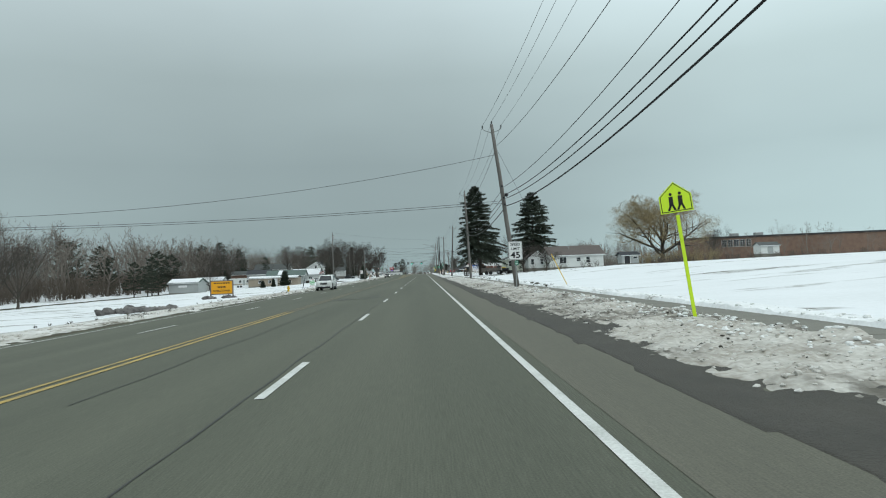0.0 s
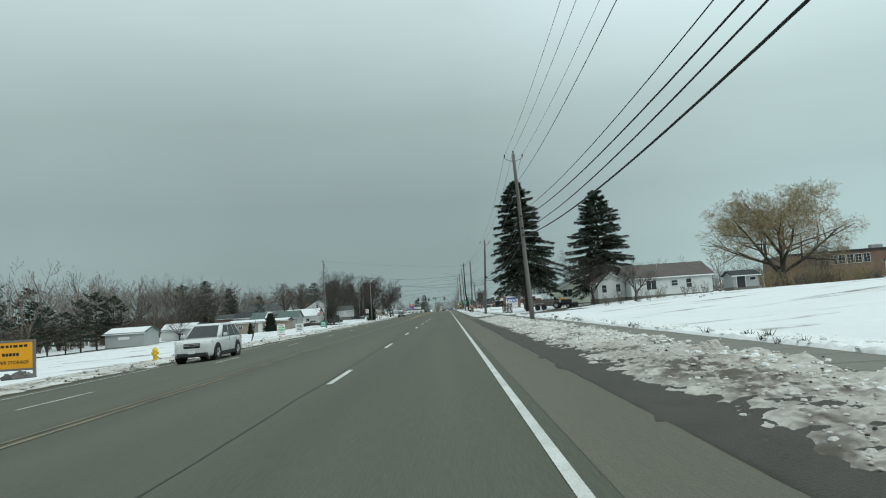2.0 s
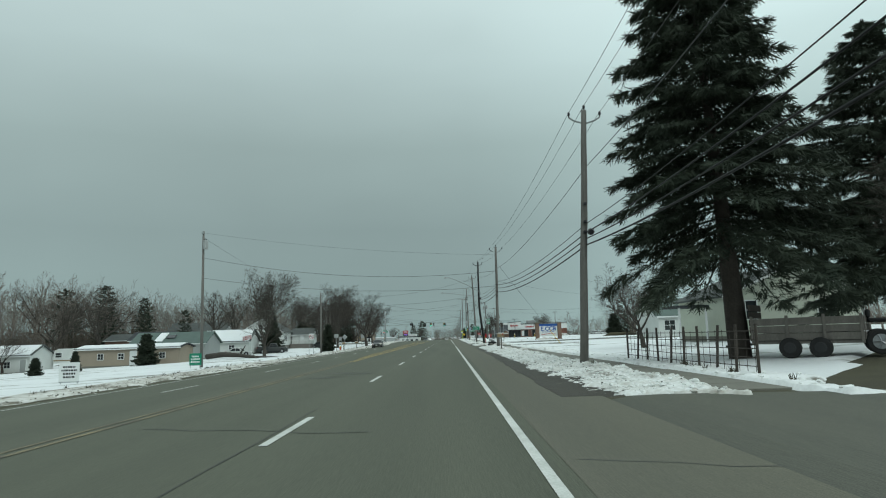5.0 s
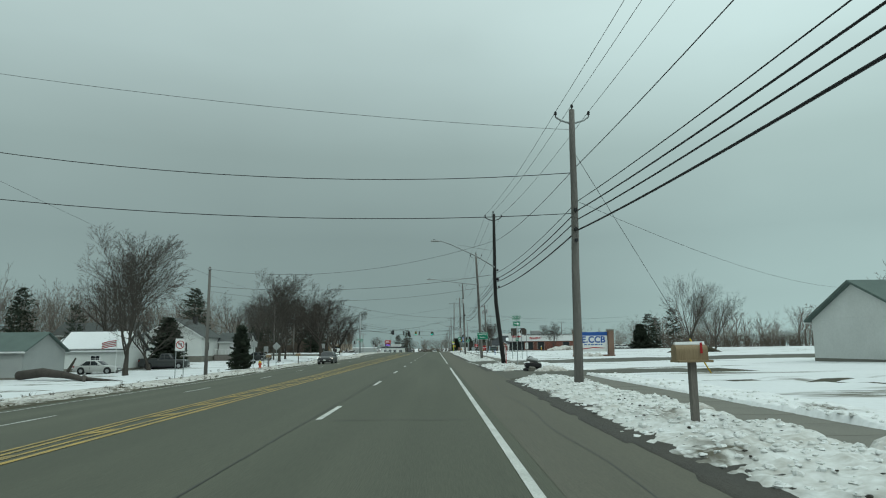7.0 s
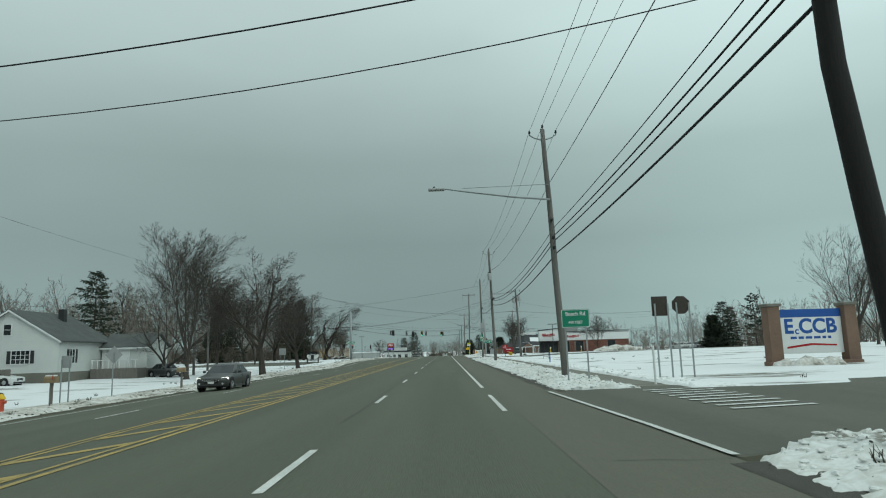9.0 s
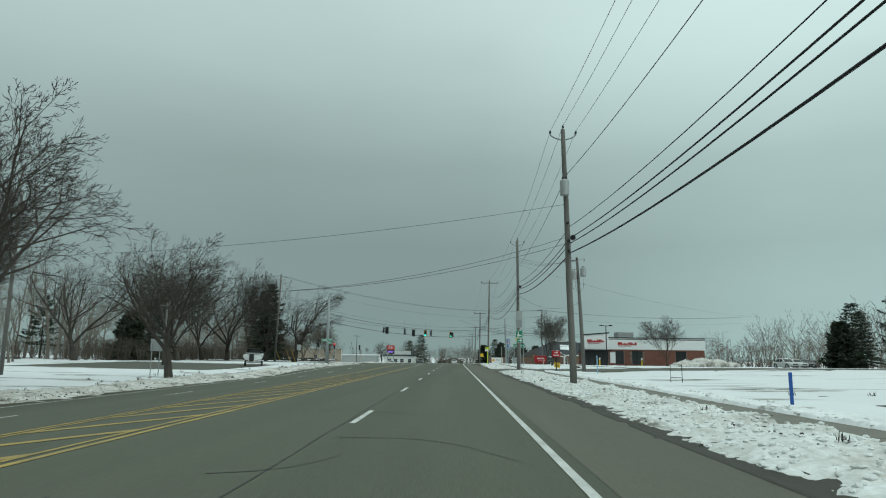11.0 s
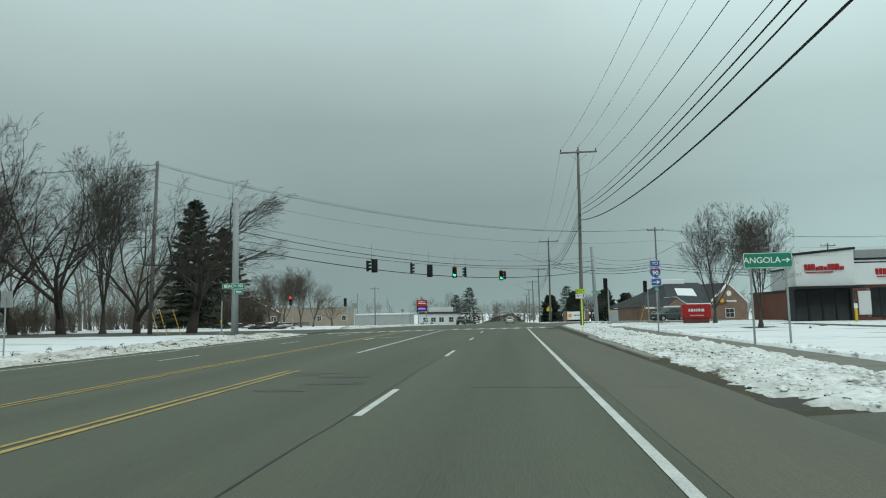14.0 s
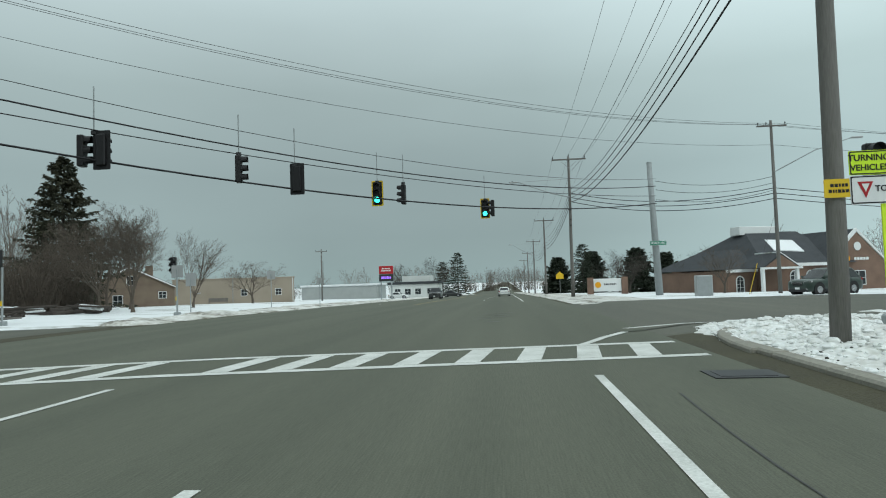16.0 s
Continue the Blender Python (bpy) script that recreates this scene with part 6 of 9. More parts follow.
# ---- traffic signals over the crossing ----
def signal_head(parent, x, y, z, turn, lit, plate_mat=None, lit_index=2, name="signal_head"):
    h = part(name, MB().box(-0.17, -0.1, -0.54, 0.17, 0.12, 0.54, 0.03), M_BLACK, parent)
    h.matrix_basis = pose(x, y, z, 0, 0, turn)
    if plate_mat:
        mb = MB()
        o, i = rounded(0.62, 1.34, 0.05), rounded(0.5, 1.22, 0.04)
        part("backplate", MB().prism(o, 0.0, 0.01), M_BLACK, h)
        for k in range(len(o)):
            a, b, c, d = o[k], o[(k + 1) % len(o)], i[(k + 1) % len(o)], i[k]
            mb.quad((a[0], -0.004, a[1]), (b[0], -0.004, b[1]), (c[0], -0.004, c[1]), (d[0], -0.004, d[1]))
        part("reflective_border", mb, plate_mat, h)
    for k, zz in enumerate((0.35, 0, -0.35)):
        on = lit is not None and k == lit_index
        part("lens", MB().disc((0, -0.105, zz), (0, -1, 0), 0.145, 0.02, 18), lit if on else M_DARK, h)
        v = MB()
        rings = []
        for yy in (-0.1, -0.34):
            rings.append([(0.16 * math.cos(t), yy, zz + 0.16 * math.sin(t)) for t in [radians(-20 + 220 * i / 12) for i in range(13)]])
        v.loft(rings, cap=False, closed=False)
        part("visor", v, M_BLACK, h)
    return h


SPAN_A, SPAN_B = Vector((-22.8, 350.2, 9.0)), Vector((12.3, 395.6, 9.0))


def span_at(x, low):
    a = (x - SPAN_A.x) / (SPAN_B.x - SPAN_A.x)
    p = SPAN_A.lerp(SPAN_B, a)
    return p


def hanging_signal(x, z, turns, label, y=None):
    p = span_at(x, 0)
    y = y or p.y
    e = thing("traffic_signal", (x, y, z), label, "traffic signal", "signals over the crossing")
    part("hanger", MB().tube([(0, 0, 0.55), (0, 0, 2.2)], 0.022, 6), M_STEEL, e)
    part("hub", MB().disc((0, 0, 0.55), (0, 0, 1), 0.1, 0.12, 10), M_DARK, e)
    for dx, turn, lit, bp in turns:
        signal_head(e, dx, 0, 0, turn, lit, bp)


hanging_signal(-13.75, 6.2, ((-0.42, 95, None, None), (0.28, 180, None, M_BLACK)), "black signal heads hung back to back from a wire", 362.1)
hanging_signal(-10.4, 6.1, ((0, 100, None, None),), "single black signal head turned to the side road")
hanging_signal(-8.8, 5.95, ((0.1, 180, None, M_BLACK),), "black signal head seen from behind")
hanging_signal(-6.6, 6.15, ((0, 0, M_GREENLIGHT, M_YELLOW),), "green traffic light with a yellow-edged backplate", 375.2)
hanging_signal(-5.4, 6.2, ((0, -95, None, None),), "single black signal head turned to the side road", 376.4)
hanging_signal(-1.25, 6.2, ((0, 0, M_GREENLIGHT, M_YELLOW), (0.5, -95, None, None)), "green traffic light beside a side-facing signal head", 385)


def strain_pole(x, y, h, label, lean=0.0):
    z = land(x, y)
    e = thing("strain_pole", (x, y, z), label, "steel pole", "steel poles of the signals")
    part("pole", MB().tube([(0, 0, -0.2), (lean * 0.5, 0, h * 0.5), (lean, 0, h)], [0.30, 0.26, 0.2], 14), M_STEEL, e, smooth=True)
    part("base_plate", MB().box(-0.45, -0.45, -0.05, 0.45, 0.45, 0.06, 0.02), M_STEEL, e)
    part("cap", MB().disc((lean, 0, h), (0, 0, 1), 0.21, 0.04, 14), M_STEEL, e)
    return e


sp = strain_pole(-22.7, 350.2, 11.35, "tall galvanised steel signal pole with street name signs")
plate(sp, rounded(1.95, 0.46, 0.03), 0.0, 4.05, -0.34, M_GREEN, "street_name", border=M_WHITE, inset=0.01)
words("BEACH RD", 0.34, M_WHITE, sp, 0, -0.346, 4.05, thick=0.006)
plate(sp, rounded(0.75, 0.4, 0.03), 0.45, 3.58, -0.34, M_GREEN, "street_name", border=M_WHITE, inset=0.01)
bars(sp, 0.45, -0.34, 3.58, 0.6, 0.26, 1, M_WHITE)
sp2 = strain_pole(12.3, 396.0, 10.9, "tall galvanised steel signal pole leaning back slightly", -0.35)
plate(sp2, rounded(1.3, 0.36, 0.03), 0.0, 4.3, -0.34, M_GREEN, "street_name", border=M_WHITE, inset=0.01)
words("BEACH RD", 0.23, M_WHITE, sp2, 0, -0.346, 4.3, thick=0.003)

for z, sag, r in ((9.2, 1.7, 0.014), (8.6, 1.75, 0.03), (7.8, 1.2, 0.02), (7.2, 1.75, 0.038)):
    wire(SPAN_A + Vector((0, 0, z - 9.0)), SPAN_B + Vector((0, 0, z - 9.0)), sag, r, M_CABLE, "steel span wire carrying the traffic signals", 28, "span_wire", "span wires")
for s in (SPAN_A, SPAN_B):
    far = Vector((s.x + (-30 if s.x < 0 else 8.5), s.y + (-8 if s.x < 0 else -2), s.z - 0.3))
    for dz in (0, -0.7, -1.5):
        wire(s + Vector((0, 0, dz)), far + Vector((0, 0, dz * 0.7)), 0.5, 0.018, M_CABLE, "black cable running on from the signal pole", 10, "span_wire", "span wires")


def ped_signal(x, y, h, label, lit=None, turn=0.0, lit_index=0, pair=True):
    e = thing("signal_post", (x, y, land(x, y)), label, "traffic signal", "signals on posts", turn)
    part("post", MB().tube([(0, 0, -0.2), (0, 0, h)], 0.06, 10), M_STEEL, e)
    part("base", MB().box(-0.18, -0.18, -0.05, 0.18, 0.18, 0.3, 0.04), M_STEEL, e)
    part("bracket", MB().tube([(0, 0, h - 0.1), (-0.22, 0, h - 0.1), (-0.22, 0, h + 0.1)], 0.025, 6), M_DARK, e)
    signal_head(e, -0.22, 0, h + 0.35, 0, lit, None, lit_index)
    if pair:
        signal_head(e, 0.24, 0, h + 0.45, 120, None, None)
    part("push_button", MB().box(-0.05, -0.12, 1.05, 0.05, -0.05, 1.3, 0.01), M_YELLOW, e)


ped_signal(8.4, 356.6, 3.2, "steel post with a black signal head on the corner", pair=False)
ped_signal(13.2, 363.8, 3.2, "steel post with a black signal head beside the side road", pair=False)
ped_signal(-25.2, 372.0, 3.0, "steel post with a red light across the road", M_REDLIGHT, pair=False)
ped_signal(-21.4, 382.3, 3.0, "steel post with a black signal head across the road", pair=False)
ped_signal(-24.2, 351.0, 2.9, "grey signal post beside the steel pole", pair=False)


# ---- pole fittings ----
def street_lamp(key, z_arm, tip, z_tip, steep, label):
    x0 = pole_point(key, z_arm + land(POLES[key][0], POLES[key][1]))
    e = thing("street_lamp", tuple(x0), label, "street lamp", "street lamps")
    dx, dz = tip - x0.x, z_tip - x0.z
    path = [(0, -0.2, 0), (dx * 0.3, -0.2, dz * (0.42 if steep else 0.25)), (dx * 0.7, -0.2, dz * (0.85 if steep else 0.75)), (dx * 0.88, -0.2, dz * 1.0), (dx * 0.93, -0.2, dz)]
    part("arm", MB().tube(path, [0.05, 0.045, 0.04, 0.035, 0.03], 8), M_STEEL, e, smooth=True)
    if not steep:
        part("stay", MB().tube([(0, -0.2, dz + 0.1), (dx * 0.75, -0.2, dz + 0.02)], 0.014, 5), M_STEEL, e)
    else:
        part("stay", MB().tube([(0, -0.2, dz * 0.6), (dx * 0.6, -0.2, dz * 0.85)], 0.014, 5), M_STEEL, e)
    part("lamp_head", MB().box(dx * 1.08, -0.34, dz - 0.06, dx * 0.9, -0.06, dz + 0.05, 0.03) if dx > 0 else MB().box(dx * 1.04, -0.34, dz - 0.06, dx * 0.9, -0.06, dz + 0.05, 0.03), M_STEEL_SIGN, e)
    part("photocell", MB().disc((dx * 0.99, -0.2, dz + 0.05), (0, 0, 1), 0.045, 0.09, 8), M_DARK, e)


street_lamp("f", 7.4, 0.1, 9.5, True, "street lamp on a long steel arm over the road")
street_lamp("g", 8.15, -0.5, 8.8, False, "street lamp on a long level arm over the road")
street_lamp("k", 9.2, 0.8, 10.4, False, "street lamp on a level arm past the crossing")
street_lamp("m", 8.6, 1.0, 9.4, False, "street lamp on a level arm over the far road")


def pole_box(key, z, w, h, d, label, name, material, dx=0.0, y=-0.3, group=""):
    p = pole_point(key, z + land(POLES[key][0], POLES[key][1]))
    e = thing(name, tuple(p), label, "utility box", group)
    part("case", MB().box(dx - w / 2, y - d, 0, dx + w / 2, y, h, 0.02), material, e)
    part("strap", MB().box(dx - 0.05, y, h * 0.45, dx + 0.05, -y * 0.2, h * 0.55), M_STEEL, e)
    return e


pb = pole_box("i", 3.95, 0.56, 1.5, 0.3, "grey steel control cabinet hung on a pole", "control_cabinet", M_STEEL_SIGN, 0.05, -0.18)
for s in (-0.36, 0.46):
    part("guard_rail", MB().tube([(s, -0.2, -0.15), (s, -0.75, -0.15), (s, -0.75, 0.9), (s, -0.2, 0.95)], 0.02, 6), M_STEEL, pb)
part("guard_rail", MB().tube([(-0.36, -0.75, -0.15), (0.46, -0.75, -0.15)], 0.02, 6), M_STEEL, pb)
part("guard_rail", MB().tube([(-0.36, -0.75, 0.5), (0.46, -0.75, 0.5)], 0.02, 6), M_STEEL, pb)
part("door", MB().box(-0.2, -0.49, 0.06, 0.3, -0.48, 0.72, 0.004), M_STEEL, pb)
for key, z, lab in (("i", 2.75, "yellow warning plate nailed to a pole"), ("j", 2.55, "yellow warning plate nailed to a pole")):
    p = pole_point(key, z + land(POLES[key][0], POLES[key][1]))
    e = thing("warning_plate", (p.x, p.y - 0.2, p.z), lab, "sign")
    plate(e, rounded(0.5, 0.32, 0.02), 0, 0.16, 0, M_YELLOW)
    bars(e, 0, 0, 0.16, 0.4, 0.2, 2, M_BLACK)


def transformer(parent, x, y, z, r=0.26, h=0.75):
    t = part("transformer_tank", MB().tube([(x, y, z), (x, y, z + 0.03), (x, y, z + h), (x, y, z + h + 0.05)], [r * 0.9, r, r, r * 0.85], 16), M_STEEL_SIGN, parent)
    part("bushing", MB().disc((x - 0.08, y, z + h + 0.05), (0, 0, 1), 0.04, 0.16, 8), M_DARK, t)
    part("bushing", MB().disc((x + 0.08, y, z + h + 0.05), (0, 0, 1), 0.04, 0.16, 8), M_DARK, t)


# service pole with transformers beside the restaurant
z = land(11.4, 293.8)
e = thing("transformer_pole", (11.4, 293.8, z), "leaning grey wooden pole carrying two transformers", "utility pole")
part("pole", MB().tube([(0, 0, -0.3), (-0.2, 0, 5), (-0.45, 0, 10.4)], [0.19, 0.16, 0.12], 12), M_POLE, e, smooth=True)
part("crossarm", MB().box(-1.2, -0.2, 10.0, 0.45, -0.1, 10.12, 0.01), M_POLE, e).matrix_basis = pose(0, 0, 0, 0, -6, 25)
transformer(e, -0.78, -0.2, 8.35)
transformer(e, 0.05, -0.3, 8.6)
for s in (-0.9, -0.6, 0.1):
    part("loop_wire", MB().tube([(s, -0.25, 8.4), (s - 0.05, -0.25, 7.6), (-0.35, -0.2, 7.1)], 0.015, 5), M_CABLE, e)
for s in (-1.0, -0.5, 0.2):
    insulator(e, (s, -0.1, 10.05 - s * 0.1))
    wire((11.4 + s, 293.7, z + 10.3), hang("i", 3) + Vector((0, 0, 0.6 + s * 0.3)), 0.5, 0.008, M_WIRE, "thin service wire between two poles", 10)
wire((11.2, 293.8, z + 6.3), pole_point("i", 7.0), 0.9, 0.008, M_WIRE, "slack service wire between two poles", 12)

# transformer can on the pole before
p = pole_point("h", 9.6 + land(5.3, 264.6))
e = thing("pole_transformer", tuple(p), "grey can transformer hung on a pole", "transformer")
transformer(e, -0.1, -0.4, -0.7, 0.22, 0.7)
part("hanger", MB().box(-0.15, -0.25, -0.4, 0.0, 0.1, -0.3), M_STEEL, e)
for key, dx in (("i", 0.25), ("f", 0.3), ("h", -0.5), ("d", -0.25), ("b", -0.35)):
    q = hang(key, 5)
    e = thing("cable_splice", (q.x - dx * 0.3, q.y - 0.5, q.z - 0.12), "black cable splice case slung under a cable", "cable box", "splice cases")
    part("case", MB().tube([(dx * 0.3, -0.3, 0), (dx * 0.3 + 0.05, 0, 0.05), (dx * 0.3 + 0.1, 0.35, 0.1)], [0.09, 0.14, 0.09], 8), M_CABLE, e)


# crossing wires and poles on the far side
def plain_pole(x, y, h, label, r=0.15, arm=False, material=None, lean=0.0):
    z = land(x, y)
    e = thing("utility_pole", (x, y, z), label, "utility pole", "poles on the far side")
    part("pole", MB().tube([(0, 0, -0.3), (lean / 2, 0, h / 2), (lean, 0, h)], [r, r * 0.85, r * 0.65], 10), material or M_POLE, e, smooth=True)
    if arm:
        part("crossarm", MB().box(lean - 1.1, -0.15, h - 0.5, lean + 1.1, -0.05, h - 0.38, 0.01), M_POLE, e)
        for s in (-1, -0.4, 1):
            insulator(e, (lean + s, -0.1, h - 0.38))
    else:
        part("bracket", MB().box(lean - 0.08, -0.3, h - 0.25, lean + 0.08, 0.1, h - 0.1), M_STEEL, e)
    return Vector((x + lean, y, z + h))


A = plain_pole(-23.4, 170.3, 13.2, "grey wooden pole with a transformer by the field")
e = thing("pole_transformer", (A.x, A.y, A.z - 1.8), "small grey transformer on the far pole", "transformer")
transformer(e, 0.3, -0.2, 0, 0.24, 0.8)
B = plain_pole(-31.3, 279, 13.0, "slender grey wooden pole across the road")
C = plain_pole(-18.3, 203.5, 8.8, "grey wooden service pole across the road")
D = plain_pole(-33.5, 356.2, 16.3, "tall grey wooden pole beside the crossing", r=0.21, lean=0.4)
E2 = plain_pole(-34.3, 311, 7.4, "short grey wooden pole beside the lot", arm=True)
F = plain_pole(-42, 40, 8.5, "grey wooden service pole across the road")
P12 = plain_pole(20.6, 393.3, 13.3, "grey wooden pole with crossarm on the side road", arm=True)
R2 = plain_pole(48.6, 404, 11.6, "grey wooden pole with crossarm behind the restaurant", arm=True)
for dz in (0.5, 1.9):
    wire(E2 - Vector((0, 0, dz)), D - Vector((0, 0, 7.6 + dz)), 0.4, 0.012, M_WIRE, "thin wire along the edge of the wood", 14)
H = plain_pole(-62, 560, 13, "grey wooden pole beyond the shops")
plain_pole(-33.8, 459.6, 9.6, "grey wooden pole beside the tan building", arm=True)
I = plain_pole(-28, 265.5, 11.5, "grey wooden service pole across the road")
for z0, z1, q, sag in ((9.0, 6.6, F, 1.7), (5.9, 5.7, F, 0.6), (5.75, 5.5, F, 0.55)):
    wire(pole_point("b", z0), (q.x, q.y, z1 - 0.4), sag, 0.013, M_CABLE, "black service wire crossing the road", 18)
wire(pole_point("e", 7.75), A - Vector((0, 0, 2.6)), 1.15, 0.014, M_CABLE, "black service wire crossing the road", 18)
wire(pole_point("e", 6.22), A - Vector((0, 0, 4.6)), 0.85, 0.014, M_CABLE, "black service wire crossing the road", 18)
wire(pole_point("e", 9.4), A - Vector((0, 0, 0.15)), 0.5, 0.008, M_WIRE, "thin service wire crossing the road", 18)
wire(pole_point("f", 9.5), C - Vector((0, 0, 0.2)), 1.3, 0.010, M_CABLE, "black service wire crossing the road", 18)
wire(pole_point("f", 6.9), C - Vector((0, 0, 1.6)), 0.7, 0.013, M_CABLE, "black service wire crossing the road", 18)
wire(pole_point("f", 6.1), C - Vector((0, 0, 2.0)), 1.0, 0.009, M_WIRE, "thin service wire crossing the road", 18)
wire(pole_point("h", 7.0), I - Vector((0, 0, 4.2)), 2.7, 0.009, M_CABLE, "slack black wire crossing the road", 20)
wire(pole_point("h", 6.7), I - Vector((0, 0, 4.0)), 2.6, 0.009, M_CABLE, "slack black wire crossing the road", 20)
wire(pole_point("h", 8.6), I - Vector((0, 0, 5.2)), 0.7, 0.009, M_WIRE, "thin wire crossing the road", 20)
for dx, dz in ((-1.0, 0), (-0.4, 0), (1.0, 0), (0, -1.6)):
    wire(D + Vector((dx * 0.3, 0, dz - 0.3)), P12 + Vector((dx, -0.1, dz - 0.3)), 2.4, 0.012, M_WIRE, "power wire over the crossing", 26)
    wire(P12 + Vector((dx, -0.1, dz - 0.3)), (75, 409 + dx, 12.5 + dz), 1.0, 0.012, M_WIRE, "power wire along the side road", 14)
    wire(D + Vector((dx * 0.3, 0, dz - 0.3)), (-95, 338 + dx, 14 + dz), 1.4, 0.012, M_WIRE, "power wire along the side road", 14)
wire(A - Vector((0, 0, 0.6)), B - Vector((0, 0, 0.8)), 1.2, 0.01, M_WIRE, "thin wire along the far side", 18)
for dz in (0, 0.4, 0.8):
    wire(hang("k", 5) - Vector((0, 0, dz)), (P12.x, P12.y, P12.z - 5.2 - dz), 0.9, 0.03, M_CABLE, "thick black cable over the crossing", 16)
    wire((P12.x, P12.y, P12.z - 5.2 - dz), (70, 408, 7.0 - dz), 1.0, 0.03, M_CABLE, "thick black cable along the side road", 14)
wire(hang("i", 3), (44, 330, 7.5), 0.9, 0.008, M_WIRE, "thin service wire to the restaurant", 14)
wire(hang("e", 4), (40, 210, 6.5), 1.0, 0.008, M_WIRE, "thin service wire over the lawn", 14)
e = thing("street_lamp", (20.6, 393.3, land(20.6, 393.3) + 9.3), "street lamp on a long arm over the side road", "street lamp", "street lamps")
part("arm", MB().tube([(0, -0.15, 0), (3, -0.15, 1.5), (5.6, -0.15, 2.3), (6.0, -0.15, 2.35)], [0.045, 0.04, 0.035, 0.03], 7), M_STEEL, e)
part("lamp_head", MB().box(5.7, -0.3, 2.28, 6.5, 0, 2.4, 0.03), M_STEEL_SIGN, e)
# guy wires and stakes
for x, y, zt, x2, y2, lab in ((20.6, 393.3, 6.0, 17.6, 391, ""), (-32.8, 356.2, 6.0, -29.5, 352, "")):
    wire((x, y, zt), (x2, y2, land(x2, y2)), 0.0, 0.012, M_WIRE, "steel guy wire anchoring a pole", 4, "guy_wire", "guy wires")
for key, zt, x2, y2 in (("b", 9.6, 9.5, 44.6), ("e", 8.6, 12.6, 179.5)):
    top, foot = pole_point(key, zt), Vector((x2, y2, land(x2, y2)))
    wire(top, foot, 0.0, 0.010, M_WIRE, "steel guy wire anchoring a pole", 4, "guy_wire", "guy wires")
    e = thing("guy_guard", tuple(foot), "yellow plastic guard on a guy wire", "guy guard", "guy guards")
    part("sleeve", MB().tube([(0, 0, 0), tuple((top - foot).normalized() * 2.4)], 0.03, 7), M_YELLOW, e)
for x, y, m in ((-29.4, 351.8, M_YELLOW), (-28.8, 353.0, M_YELLOW), (17.5, 391.0, M_YELLOW), (-32.3, 355.6, M_YELLOW)):
    e = thing("guy_guard", (x, y, land(x, y)), "yellow plastic guard on a guy wire", "guy guard", "guy guards")
    part("sleeve", MB().tube([(0, 0, 0), (-1.1 if x < 0 else 0.9, 0.6, 2.3)], 0.022, 7), m, e)


# ---- houses ----
def lap_wall(mb, x0, y0, x1, y1, z0, z1, course=0.14, proud=0.012):
    """Overlapping siding boards on a wall from (x0, y0) to (x1, y1), outside on the right-hand side."""
    d = Vector((x1 - x0, y1 - y0, 0)).normalized()
    n = Vector((d.y, -d.x, 0))
    z = z0
    while z < z1 - 0.01:
        t = min(z + course, z1)
        a, b = Vector((x0, y0, z)) + n * proud, Vector((x1, y1, z)) + n * proud
        mb.quad(a, b, (x1, y1, t), (x0, y0, t))
        mb.quad((x0, y0, z), (x1, y1, z), b, a)
        z = t


def window(parent, x, y, z, w, h, face="y", bars_x=1, bars_z=1, frame=None, shutters=None):
    """A window whose outside faces -y, or -x or +x."""
    win = part("window", MB().box(-w / 2, 0.0, -h / 2, w / 2, 0.04, h / 2), M_GLASS, parent)
    win.matrix_basis = pose(x, y, z, 0, 0, {"y": 0, "x": 90, "-x": -90}[face])
    f = MB()
    t = 0.07
    f.box(-w / 2 - t, -0.05, -h / 2 - t, -w / 2, 0.03, h / 2 + t).box(w / 2, -0.05, -h / 2 - t, w / 2 + t, 0.03, h / 2 + t)
    f.box(-w / 2, -0.05, h / 2, w / 2, 0.03, h / 2 + t).box(-w / 2, -0.07, -h / 2 - t, w / 2, 0.03, -h / 2)
    part("window_frame", f, frame or M_TRIM, win)
    m = MB()
    for i in range(bars_x):
        px = -w / 2 + w * (i + 1) / (bars_x + 1)
        m.box(px - 0.02, -0.03, -h / 2, px + 0.02, 0.0, h / 2)
    for i in range(bars_z):
        pz = -h / 2 + h * (i + 1) / (bars_z + 1)
        m.box(-w / 2, -0.028, pz - 0.02, w / 2, 0.0, pz + 0.02)
    part("muntin", m, frame or M_TRIM, win)
    if shutters:
        for s in (-1, 1):
            part("shutter", MB().box(s * (w / 2 + 0.27) - 0.17, -0.05, -h / 2, s * (w / 2 + 0.27) + 0.17, 0.0, h / 2), shutters, win)
    return win


